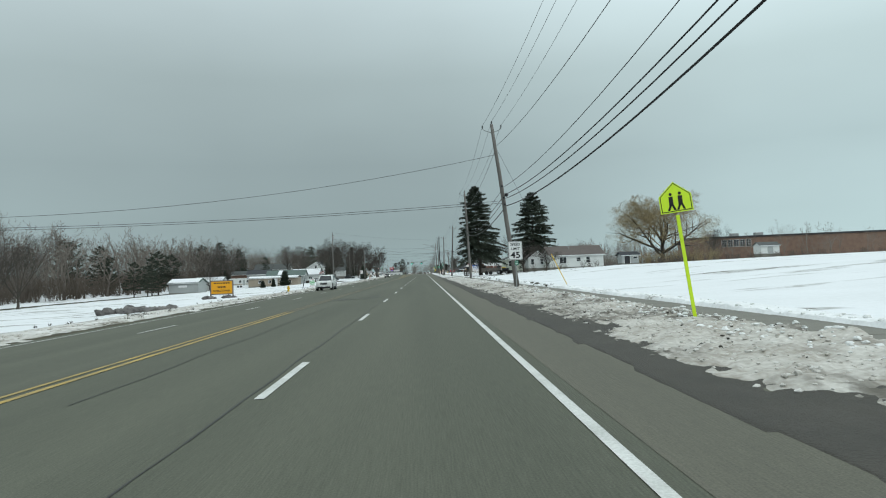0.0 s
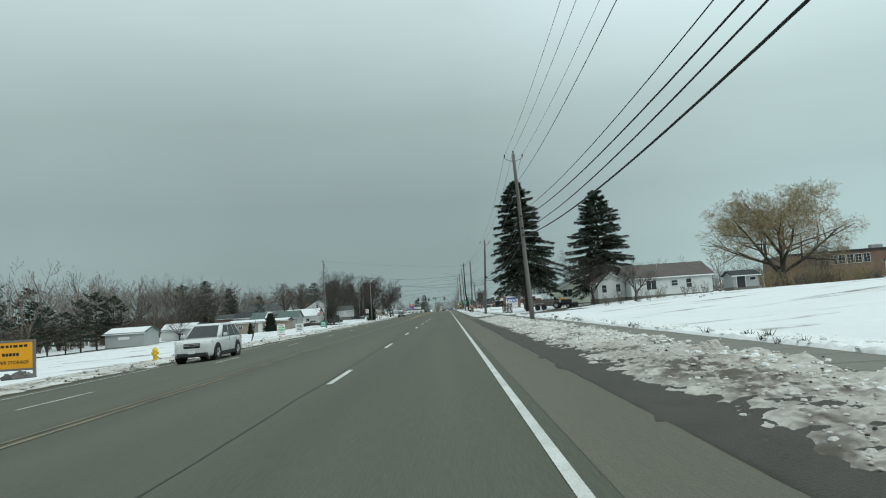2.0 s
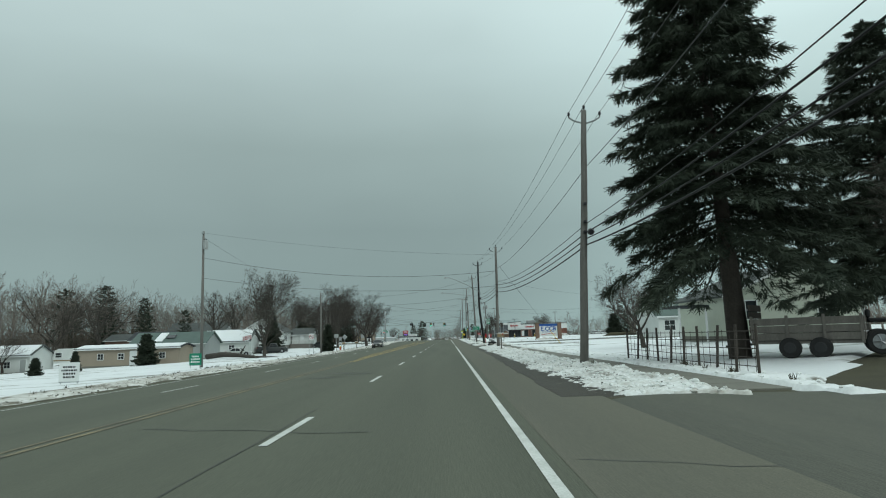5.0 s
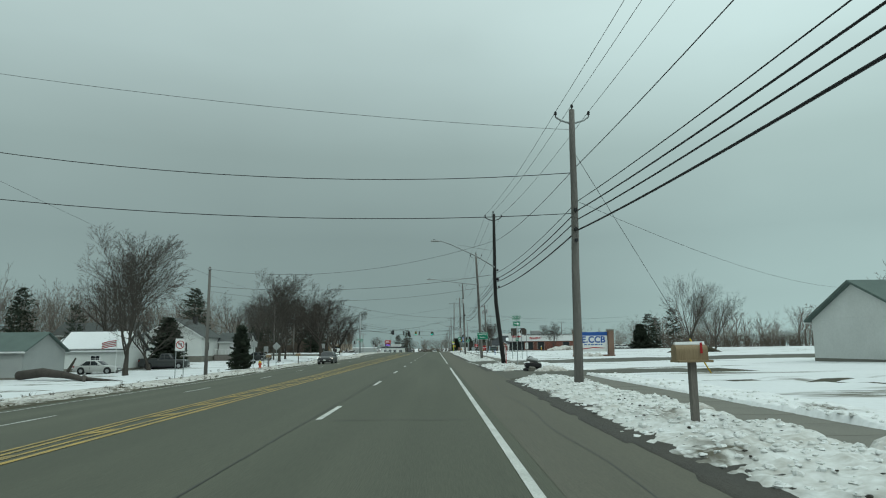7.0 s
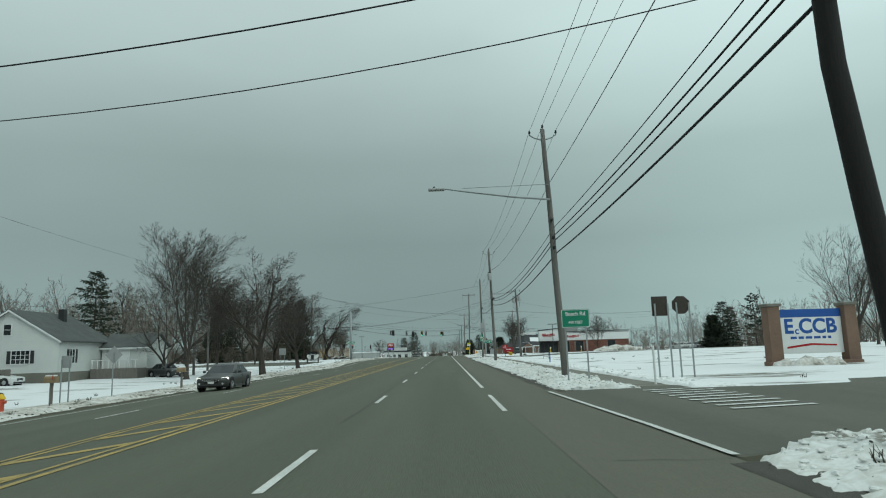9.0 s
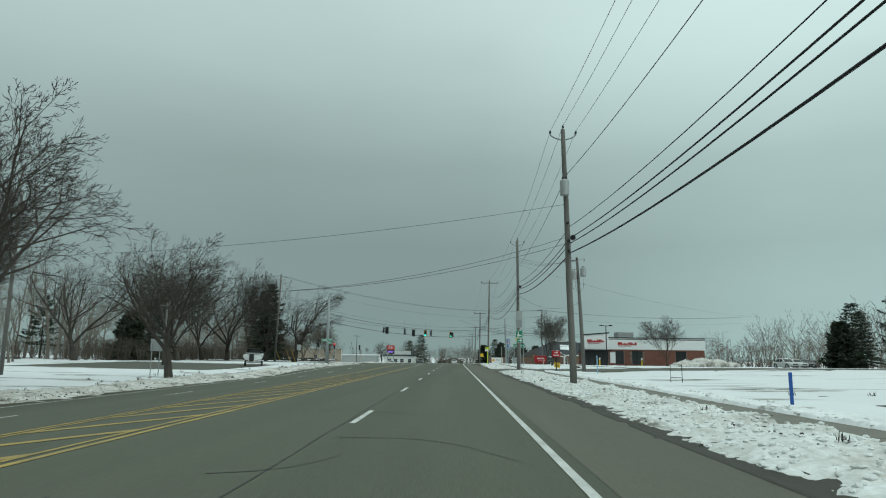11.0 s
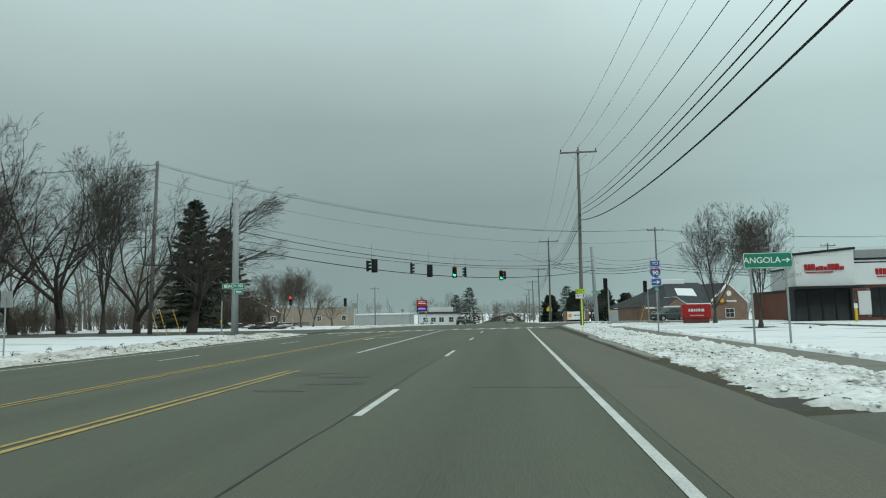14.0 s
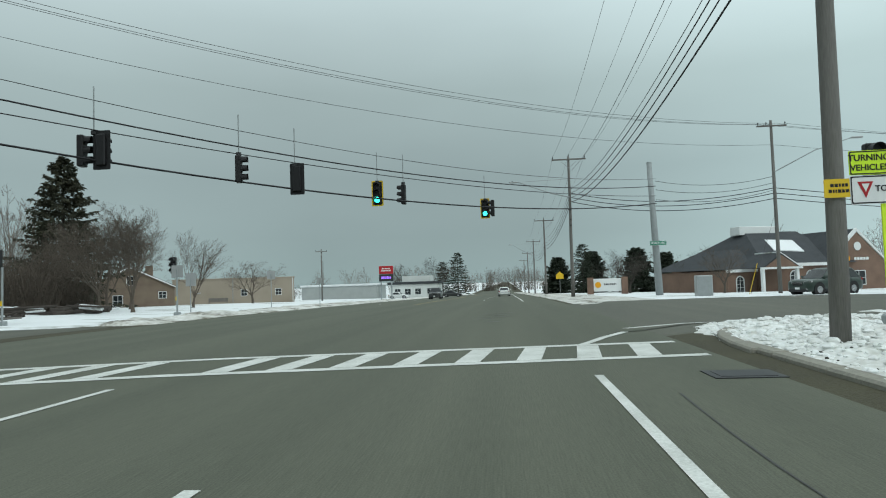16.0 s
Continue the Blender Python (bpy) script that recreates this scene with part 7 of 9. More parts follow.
def gable_house(x, y, w, d, wall, rise, label, wall_mat, roof_mat, ridge="x", turn=0.0, over=0.35, category="house", snow=False, z=None, name="house", lap=True):
    """A gabled building, its front at local y = 0 facing -y, w wide and d deep."""
    e = thing(name, (x, y, land(x, y) if z is None else z), label, category, "houses along the road", turn)
    base = -1.0
    mb = MB().box(-w / 2, 0, base, w / 2, d, wall)
    if ridge == "x":
        for s in (-1, 1):
            mb.prism_x([(0, wall), (d, wall), (d / 2, wall + rise)], s * w / 2 - (0.02 if s > 0 else 0), s * w / 2 + (0 if s > 0 else 0.02))
    else:
        for yy in (0, d - 0.02):
            mb.prism([(-w / 2, wall), (w / 2, wall), (0, wall + rise)], yy, yy + 0.02)
    part("wall", mb, wall_mat, e)
    if lap:
        sd = MB()
        lap_wall(sd, -w / 2, 0, w / 2, 0, 0.2, wall)
        lap_wall(sd, w / 2, 0, w / 2, d, 0.2, wall)
        lap_wall(sd, -w / 2, d, -w / 2, 0, 0.2, wall)
        part("siding", sd, wall_mat, e)
        part("foundation", MB().box(-w / 2 - 0.02, -0.02, base, w / 2 + 0.02, d + 0.02, 0.2), M_CONCRETE, e)
    t = 0.14
    def slope(a0, b0, a1, b1, lift, th, k0, k1, mat_, nm):
        r = MB()
        if ridge == "x":
            r.prism_x([(a0, b0 + lift), (a1, b1 + lift), (a1, b1 + lift + th), (a0, b0 + lift + th)], k0, k1)
        else:
            r.prism([(a0, b0 + lift), (a1, b1 + lift), (a1, b1 + lift + th), (a0, b0 + lift + th)], k0, k1)
        return part(nm, r, mat_, e)
    half = d / 2 if ridge == "x" else w / 2
    drop = rise / half * over
    if ridge == "x":
        ends = ((-over, d / 2), (d + over, d / 2))
        k0, k1 = -w / 2 - over, w / 2 + over
        mid = d / 2
    else:
        ends = ((-w / 2 - over, 0), (w / 2 + over, 0))
        k0, k1 = -over, d + over
        mid = 0
    for a0, a1 in ends:
        slope(a0, wall - drop, a1, wall + rise, 0.01, t, k0, k1, roof_mat, "roof")
        if snow:
            f0, f1 = 0.04, 0.93
            slope(a0 + (a1 - a0) * f0, wall - drop + (rise + drop) * f0, a0 + (a1 - a0) * f1, wall - drop + (rise + drop) * f1, t + 0.014, 0.09, k0 + 0.25, k1 - 0.3, M_SNOW, "roof_snow")
    if ridge == "x":
        for yy in (-over, d + over):
            part("fascia", MB().box(k0, yy - 0.02, wall - drop - 0.06, k1, yy + 0.02, wall - drop + 0.1), M_TRIM, e)
    else:
        for a0, a1 in ends:
            for yy in (k0 - 0.015, k1 - 0.015):
                part("fascia", MB().prism([(a0, wall - drop - 0.08), (a1, wall + rise - 0.08), (a1, wall + rise + 0.1), (a0, wall - drop + 0.1)], yy, yy + 0.03), M_TRIM, e)
    return e


def door(parent, x, y, z, w=0.9, h=2.0, material=None, face="y"):
    dd = part("door", MB().box(-w / 2, -0.03, 0, w / 2, 0.03, h, 0.01), material or M_TRIM, parent)
    dd.matrix_basis = pose(x, y, z, 0, 0, {"y": 0, "x": 90, "-x": -90}[face])
    part("door_frame", MB().box(-w / 2 - 0.08, -0.05, 0, -w / 2, 0.02, h + 0.08).box(w / 2, -0.05, 0, w / 2 + 0.08, 0.02, h + 0.08).box(-w / 2, -0.05, h, w / 2, 0.02, h + 0.08), M_TRIM, dd)
    part("door_handle", MB().disc((w * 0.38, -0.03, 1.0), (0, -1, 0), 0.03, 0.06, 8), M_STEEL, dd)


# white ranch house
h = gable_house(30.25, 130, 10.8, 8, 2.6, 1.75, "white ranch house with brown shingle roof in the snow", M_SIDING, M_ROOF, "x", z=1.0)
window(h, -2.7, -0.02, 1.55, 1.3, 1.2, bars_x=1, bars_z=0)
window(h, 0.4, -0.02, 1.65, 0.8, 0.7, bars_x=0)
window(h, 2.3, -0.02, 1.55, 0.7, 1.1, bars_x=0)
part("vent_pipe", MB().disc((-1, 2.5, 3.6), (0, 0, 1), 0.06, 0.9, 8), M_STEEL, h)
w2 = gable_house(22.9, 132.6, 3.8, 5, 2.35, 1.2, "low white side wing of the ranch house", M_SIDING, M_ROOF, "y", z=1.0)
window(w2, -1.0, -0.02, 1.5, 0.6, 1.0, bars_x=0)
window(w2, 0.9, -0.02, 1.5, 0.6, 1.0, bars_x=0)
window(h, -5.42, 2.6, 1.6, 0.6, 1.0, face="-x", bars_x=0)
window(h, -5.42, 5.2, 1.6, 0.6, 1.0, face="-x", bars_x=0)
sh = gable_house(43.3, 137, 3.6, 3.2, 1.9, 0.6, "small grey garden shed with a dark roof", M_SIDING_GREY, M_ROOF_DARK, "x", category="shed", z=1.35, name="shed")
door(sh, -0.7, -0.02, 0.1, 1.2, 1.7, M_DARK)
window(sh, 1.0, -0.02, 1.3, 0.8, 0.4, bars_x=0, bars_z=0)
# pale house and green-roofed house past the spruces
h = gable_house(23.4, 151, 9.0, 9, 2.9, 1.9, "pale cream house behind the spruces", M_SIDING_CREAM, M_ROOF_GREY, "y", z=0.55)
window(h, -3.2, -0.02, 1.9, 1.5, 1.2, shutters=None)
window(h, 2.2, -0.02, 1.9, 1.1, 1.1)
part("porch_roof", MB().box(-7.6, 0.5, 2.2, -5.4, 3.5, 2.35), M_ROOF_DARK, h)
for px in (-7.4, -5.6):
    part("porch_post", MB().box(px - 0.06, 0.6, -0.2, px + 0.06, 0.72, 2.2), M_TRIM, h)
h = gable_house(28.0, 183, 7.0, 9, 2.6, 2.0, "small white cottage with a green-grey roof", M_SIDING, M_ROOF_GREEN, "x", z=0.3)
window(h, -2.2, -0.02, 1.5, 1.2, 1.1)
window(h, 0.0, -0.02, 1.5, 0.6, 1.0)
window(h, 2.2, -0.02, 1.5, 0.8, 1.0)
part("chimney", MB().box(2.4, 4.2, 3.5, 2.9, 4.7, 5.4, 0.02), M_BRICK, h)
# school
e = thing("school_building", (80.5, 197, 4.9), "long low brown brick school with a flat roof", "school", turn=-14)
part("wall", MB().box(0, 0, -6, 60, 25, 3.1), M_BRICK_TAN, e)
part("roof_edge", MB().box(-0.3, -0.3, 3.1, 60.3, 25.3, 3.6, 0.05), M_DARK, e)
for i in range(5):
    window(e, 10 + i * 1.7, -0.03, 1.5, 1.3, 2.0, bars_z=2)
for i in range(3):
    part("roof_vent", MB().box(6 + i * 7, 6, 3.6, 8.5 + i * 7, 8, 4.7, 0.1), M_STEEL_SIGN, e)
sh = gable_house(92, 172, 5.0, 4.0, 2.4, 0.8, "small white outbuilding before the school", M_SIDING, M_ROOF_GREY, "x", category="shed", z=2.6, name="shed")
door(sh, 0, -0.02, 0.1, 1.6, 1.9, M_SIDING_GREY)
# garage, trailers, camper, long mobile home across the road
g = gable_house(-59.0, 163, 7.2, 6, 2.6, 0.9, "grey siding garage with snow on its roof", M_SIDING_GREY, M_ROOF_GREEN, "x", category="garage", snow=True, z=-2.0, name="garage")
part("wall_sign", MB().box(-1.2, -0.06, 1.5, 0.9, -0.02, 2.0), M_WHITE, g)
t = gable_house(-67.0, 206.5, 8.4, 6, 2.8, 1.4, "white trailer home with a snowy roof", M_SIDING, M_ROOF_GREY, "x", category="trailer home", snow=True, z=-2.4, name="trailer_home")
door(t, 3.2, -0.02, 0.1, 0.9, 2.0, M_SIDING_GREY)
window(t, 0.8, -0.02, 1.4, 0.9, 0.9)


def camper(x, y):
    e = thing("camper_trailer", (x, y, land(x, y)), "cream camping trailer parked in the snow", "camper", turn=0)
    L, Hh = 8.0, 2.9
    prof = [(-L / 2, 0.7), (-L / 2 - 0.1, 1.8), (-L / 2 + 0.25, Hh - 0.15), (-L / 2 + 0.6, Hh), (L / 2 - 0.6, Hh), (L / 2 - 0.1, Hh - 0.5), (L / 2, 1.6), (L / 2 - 0.5, 0.7)]
    part("body", MB().prism(prof, 0, 2.3), M_SIDING, e)
    part("stripe", MB().box(-L / 2 + 0.1, -0.01, 1.05, L / 2 - 0.4, 0, 1.25), M_TIMBER, e)
    for px, w in ((-3.1, 1.0), (-0.2, 0.7), (2.4, 1.1)):
        window(e, px, -0.02, 2.0, w, 0.7, bars_x=0)
    door(e, 1.1, -0.02, 0.75, 0.7, 1.8, M_SIDING_GREY)
    for px in (-0.9, 0.0):
        part("wheel", MB().tube([(px, -0.05, 0.35), (px, 0.2, 0.35)], 0.35, 14), M_RUBBER, e)
    part("snow_cap", MB().box(-L / 2 + 0.6, 0.1, Hh, L / 2 - 0.7, 2.2, Hh + 0.1, 0.04), M_SNOW, e)


camper(-58.6, 212)
m = gable_house(-46.3, 203, 15.0, 5, 2.6, 0.45, "long tan mobile home with a flat snowy roof", M_SIDING_TAN, M_ROOF_DARK, "x", category="trailer home", z=-1.65, snow=True, name="mobile_home")
for px in (-4, -1, 2.5, 5):
    window(m, px, -0.02, 1.5, 0.8, 0.8)
door(m, 0.8, -0.02, 0.2, 0.9, 2.0)
h = gable_house(-66, 246, 12, 7, 3.2, 1.2, "tan brick house with dark roof behind the trailers", M_BRICK_TAN, M_ROOF_GREY, "x", z=-0.7)
window(h, 2, -0.02, 1.8, 1.0, 1.0)
h = gable_house(-42, 232, 9, 7, 2.8, 1.5, "white house with a snow-covered roof across the road", M_SIDING, M_ROOF_GREY, "x", snow=True, z=-0.7)
window(h, -2, -0.02, 1.6, 1.2, 0.8)
window(h, 2, -0.02, 1.6, 1.2, 0.8)
h = gable_house(-62, 270, 14, 8, 4.5, 2.2, "large grey house half hidden in the woods", M_SIDING_GREY, M_ROOF_GREY, "x", z=-0.2)
# white house with porch at the roadside trees
h = gable_house(-41.4, 254.5, 9.6, 9.5, 3.2, 2.9, "white gabled house with grey roof and dark shutters", M_SIDING, M_ROOF_GREY, "y", z=0.25)
window(h, -0.2, -0.02, 4.3, 0.7, 1.0, bars_x=0)
window(h, 1.2, -0.02, 1.7, 1.7, 1.2, bars_x=3, bars_z=2, shutters=M_DARK)
window(h, -3.2, -0.02, 1.7, 0.9, 1.3, shutters=M_DARK)
window(h, 4.82, 2.2, 1.7, 0.9, 1.3, face="x", shutters=M_DARK)
part("chimney", MB().box(1.0, 6.0, 4.9, 1.6, 6.6, 6.6, 0.02), M_DARK, h)
pw = gable_house(-34.0, 262.0, 4.8, 5.0, 2.5, 1.3, "white porch wing with steps and railings", M_SIDING, M_ROOF_GREY, "x", z=0.3)
part("porch_deck", MB().box(-2.4, -2.2, -1.0, 2.4, -0.05, 0.28, 0.02), M_TIMBER_GREY, pw)
for k in range(9):
    part("baluster", MB().box(-2.3 + 0.55 * k, -2.15, 0.28, -2.22 + 0.55 * k, -2.08, 1.1), M_TRIM, pw)
part("handrail", MB().box(-2.4, -2.17, 1.1, 2.4, -2.06, 1.18, 0.01), M_TRIM, pw)
door(pw, 0, -0.02, 0.3, 0.9, 2.0, M_WHITE)
for k in range(3):
    part("step", MB().box(-0.8, -0.35 - 0.3 * k, -0.3, 0.8, -0.05 - 0.3 * k, 0.3 - 0.17 * k), M_CONCRETE, pw)
for s in (-0.8, 0.8):
    part("railing", MB().tube([(s, -0.1, 1.2), (s, -1.0, 0.75)], 0.04, 6).tube([(s, -1.0, -0.2), (s, -1.0, 0.75)], 0.04, 6).tube([(s, -0.1, 0.2), (s, -0.1, 1.2)], 0.04, 6), M_TRIM, pw)
h = gable_house(-39.5, 226.5, 7.5, 6, 2.4, 2.0, "small white building with a snow-covered roof", M_SIDING, M_ROOF_GREY, "x", snow=True, z=-0.8)
window(h, 0.6, -0.02, 1.3, 1.0, 0.7)
h = gable_house(-44.8, 213, 12.0, 7, 2.7, 1.7, "low grey house with a skylight in its roof", M_SIDING_GREY, M_ROOF_GREEN, "x", z=-1.2)
part("skylight", MB().prism_x([(1.2, 3.55), (2.2, 4.03), (2.2, 4.12), (1.2, 3.64)], -0.8, 0.6), M_GLASS, h)
part("roof_snow", MB().prism_x([(0.4, 3.06), (3.2, 4.42), (3.2, 4.5), (0.4, 3.14)], -2.4, -1.1), M_SNOW, h)
h = gable_house(-60, 240, 8, 6, 3.0, 1.5, "grey outbuilding behind the cars", M_SIDING_GREY, M_ROOF_DARK, "x", z=-0.6)


# ---- shops ----
def restaurant():
    x0, y0 = 33.6, 354
    e = thing("restaurant", (x0, y0, land(x0, y0) - 0.1), "brick restaurant with white parapet band and red lettering shapes", "restaurant")
    L, Rr = -10.8, 11.0
    part("wall", MB().box(L + 4.6, 0.12, -0.4, Rr, 16, 3.0), M_MORTAR, e)
    part("entrance_wall", MB().box(L + 0.3, 0.6, -0.4, L + 4.6, 2.4, 3.0), M_DARK, e)
    part("rear_wall", MB().box(L + 2.2, 2.4, -0.4, L + 4.6, 16, 2.7), M_BRICK, e)
    part("rear_wall_cap", MB().box(L + 2.1, 2.4, 2.7, L + 4.6, 16.1, 2.85), M_BLACK, e)
    part("parapet", MB().box(L + 4.4, -0.08, 3.0, Rr + 0.15, 16.2, 5.0, 0.03), M_TRIM, e)
    part("coping", MB().box(L + 4.3, -0.16, 5.0, Rr + 0.2, 16.3, 5.16, 0.02), M_BLACK, e)
    part("entrance_tower", MB().box(L, -0.4, 2.9, L + 4.6, 1.6, 5.45, 0.03), M_TRIM, e)
    part("coping", MB().prism([(L - 0.08, 5.45), (L + 4.7, 5.85), (L + 4.7, 6.05), (L - 0.08, 5.65)], -0.5, 1.7), M_BLACK, e)
    part("tower_top", MB().prism([(L, 5.4), (L + 4.6, 5.4), (L + 4.6, 5.88), (L, 5.48)], -0.4, 1.6), M_TRIM, e)
    part("dark_band", MB().box(L + 4.6, -0.1, 4.75, Rr + 0.16, -0.08, 4.85), M_BLACK, e)
    # glazed entrance
    for i in range(4):
        px = L + 0.75 + i * 1.08
        window(e, px, 0.56, 1.35, 0.95, 2.4, bars_x=0, bars_z=1, frame=M_BLACK)
    for px in (-4.2, -1.0, 6.8):
        window(e, px, 0.08, 1.6, 1.7 if px != -4.2 else 1.3, 2.2, bars_x=1, bars_z=1, frame=M_BLACK)
    part("entrance_canopy", MB().box(L - 0.3, -1.2, 2.75, L + 4.8, 0.6, 2.95, 0.03), M_BLACK, e)
    # plain red shapes in place of the lettering
    for cx, cz, w in ((L + 2.3, 4.45, 3.1), (-2.8, 4.0, 3.4)):
        mb = MB()
        rng = random.Random(3)
        a = -w / 2
        while a < w / 2 - 0.1:
            k = rng.uniform(0.2, 0.34)
            hh = rng.choice((0.28, 0.34, 0.5))
            mb.box(cx + a, -0.5 if cx < -5 else -0.14, cz - 0.22, cx + a + k, -0.42 if cx < -5 else -0.09, cz - 0.22 + hh, 0.02)
            a += k + 0.05
        mb.box(cx - w / 2 + 0.1, -0.5 if cx < -5 else -0.14, cz - 0.42, cx + w * 0.2, -0.42 if cx < -5 else -0.09, cz - 0.34)
        part("lettering_shape", mb, M_RED, e)
    part("poster", MB().box(-5.9, -0.02, 0.6, -4.95, 0.1, 2.5, 0.02), M_WHITE, e)
    # bricks of the front
    zc = -0.2
    row = 0
    mbs = {}
    pieces = []
    while zc < 2.95:
        a = L + 4.65 - (0.32 if row % 2 else 0.0)
        while a < Rr:
            b = min(a + 0.62, Rr)
            aa = max(a, L + 4.65)
            if b - aa > 0.1 and not any(abs((aa + b) / 2 - px) < w / 2 + 0.2 and 0.4 < zc + 0.1 < 2.8 for px, w in ((-4.2, 1.3), (-1.0, 1.7), (6.8, 1.7))):
                pieces.append((aa, b, zc))
            a += 0.64
        zc += 0.21
        row += 1
    rest = MB()
    shared = None
    n = 0
    for a, b, zz in pieces:
        if n < 300 and b - a > 0.6 and a < 4.5:
            ob = part("brick_course", shared or MB().box(0.006, 0.09, 0, 0.62, 0.14, 0.195, 0.008).mesh("brick"), M_BRICK, e)
            ob.name = "brick"
            shared = ob.data
            ob.location = (a, 0, zz)
            n += 1
        else:
            rest.box(a + 0.006, 0.09, zz, b - 0.006, 0.14, zz + 0.195)
    part("brick_facing", rest, M_BRICK, e)["kind"] = "stuff"
    part("side_bricks", MB().box(Rr - 0.02, 0.1, -0.4, Rr + 0.03, 16, 3.0), M_BRICK, e)
    part("roof_unit", MB().box(-3, 6, 5.0, 0, 9, 6.4, 0.1), M_STEEL_SIGN, e)


restaurant()


def monument_sign():
    e = thing("restaurant_sign", (15.4, 355.2, land(15.4, 355.2)), "red monument sign on a low brick base", "sign", turn=-2)
    part("base", MB().box(-1.0, 0, -0.3, 1.0, 0.6, 0.45, 0.03), M_BRICK, e)
    part("panel", MB().box(-1.15, -0.05, 0.45, 1.15, 0.65, 1.65, 0.04), M_RED, e)
    bars(e, 0, -0.05, 1.15, 1.7, 0.42, 1, M_WHITE, "lettering_shape", 4)
    bars(e, 0, -0.05, 0.72, 1.4, 0.12, 1, M_WHITE, "lettering_shape", 8)


monument_sign()


def lot_lamp(x, y, h, label):
    e = thing("car_park_lamp", (x, y, land(x, y)), label, "street lamp", "car park lamps")
    part("post", MB().tube([(0, 0, -0.2), (0, 0, h)], [0.09, 0.07], 8), M_BLACK, e)
    part("arm", MB().box(-0.9, -0.06, h - 0.05, 0.9, 0.06, h + 0.03), M_BLACK, e)
    for s in (-0.75, 0.75):
        part("lamp_head", MB().box(s - 0.28, -0.18, h - 0.02, s + 0.28, 0.18, h + 0.12, 0.03), M_BLACK, e)


lot_lamp(23.9, 340, 6.4, "black twin lamp post in the restaurant lot")
e = thing("marker_stake", (11.5, 288.6, land(11.5, 288.6)), "pale blue marker stake standing in the snow", "stake")
part("stake", MB().tube([(0, 0, -0.1), (-0.04, 0, 1.42)], [0.05, 0.045], 8), M_PALE_BLUE, e, smooth=True)
part("cap", MB().tube([(-0.04, 0, 1.42), (-0.04, 0, 1.5)], [0.055, 0.03], 8), M_PALE_BLUE, e)
e = thing("enter_sign", (9.04, 294.6, land(9.04, 294.6)), "small red drive-in sign with arrow on a black post", "sign")
part("post", MB().tube([(0, 0.05, -0.2), (0, 0.05, 1.6)], 0.05, 8), M_BLACK, e)
part("panel", MB().box(-0.38, -0.05, 1.36, 0.38, 0.05, 1.92, 0.03), M_RED, e)
arrow(e, 0, -0.05, 1.76, 0.34, M_WHITE)
words("ENTER", 0.16, M_WHITE, e, 0, -0.056, 1.5, thick=0.003)
for x, y in ((24.5, 348), (31.8, 348.5)):
    e = thing("bollard", (x, y, land(x, y)), "yellow steel bollard by the restaurant door", "bollard", "bollards")
    part("post", MB().tube([(0, 0, -0.1), (0, 0, 1.0), (0, 0, 1.05)], [0.09, 0.09, 0.05], 10), M_YELLOW, e)
    part("sign", MB().box(-0.12, -0.03, 1.05, 0.12, 0, 1.4), M_WHITE, e)
e = thing("lawn_placard", (11.1, 308, land(11.1, 308)), "yellow cardboard placard tilted in the snow", "sign")
part("panel", MB().box(-0.32, 0, 0.2, 0.32, 0.02, 0.75), M_YELLOW, e).matrix_basis = pose(0, 0, 0, -10, 8, 0)
b = bars(e, 0, 0, 0.48, 0.5, 0.36, 3, M_BLACK, seed=4)
for o in b:
    o.matrix_basis = pose(0, 0, 0, -10, 8, 0)
part("stake", MB().tube([(0, 0.03, -0.1), (0.05, 0.03, 0.3)], 0.012, 5), M_STEEL, e)
e = thing("snow_stake", (9.6, 309.5, land(9.6, 309.5)), "leaning snow marker stake with an orange tip", "stake")
part("stake", MB().tube([(0, 0, -0.1), (0.36, 0, 1.05)], 0.025, 6), M_WHITE, e)
part("tip", MB().tube([(0.36, 0, 1.05), (0.42, 0, 1.25)], 0.026, 6), M_RED, e)
e = thing("sandwich_frame", (11.5, 269.2, land(11.5, 269.2)), "empty black metal sign frame in the snow", "sign frame")
part("frame", MB().tube([(-0.3, 0, 0), (-0.3, 0, 1.0), (0.3, 0, 1.0), (0.3, 0, 0)], 0.02, 6).tube([(-0.3, 0, 0.3), (0.3, 0, 0.3)], 0.02, 6), M_BLACK, e)
# a clump of weeds, shaped as one low lump in the grass material
e = thing("weed_clump", (14.2, 312, land(14.2, 312)), "dark clump of weeds sticking out of the snow", "weeds")
part("clump", MB().tube([(0, 0, -0.1), (0.02, 0, 0.1), (0.05, 0, 0.24), (0.08, 0, 0.3)], [0.4, 0.42, 0.28, 0.06], 9), M_GRASS, e)


def arched_window(parent, x, y, z, w, h):
    """A white-framed window with a round head."""
    arc = [(w / 2 * math.cos(radians(t)), h / 2 + w / 2 * math.sin(radians(t))) for t in range(0, 181, 20)]
    ring = [(-w / 2, -h / 2), (w / 2, -h / 2)] + arc
    win = part("window", MB().prism(ring, 0.0, 0.04), M_GLASS, parent)
    win.location = (x, y, z)
    fr = MB()
    for (ax, az), (bx, bz) in zip(ring, ring[1:] + ring[:1]):
        fr.tube([(ax, -0.02, az), (bx, -0.02, bz)], 0.055, 5)
    part("window_frame", fr, M_TRIM, win)
    mu = MB().box(-0.02, -0.02, -h / 2, 0.02, 0, h / 2 + w / 2)
    for k in range(4):
        zz = -h / 2 + h * (k + 1) / 4
        mu.box(-w / 2, -0.018, zz - 0.015, w / 2, 0, zz + 0.015)
    part("muntin", mu, M_TRIM, win)


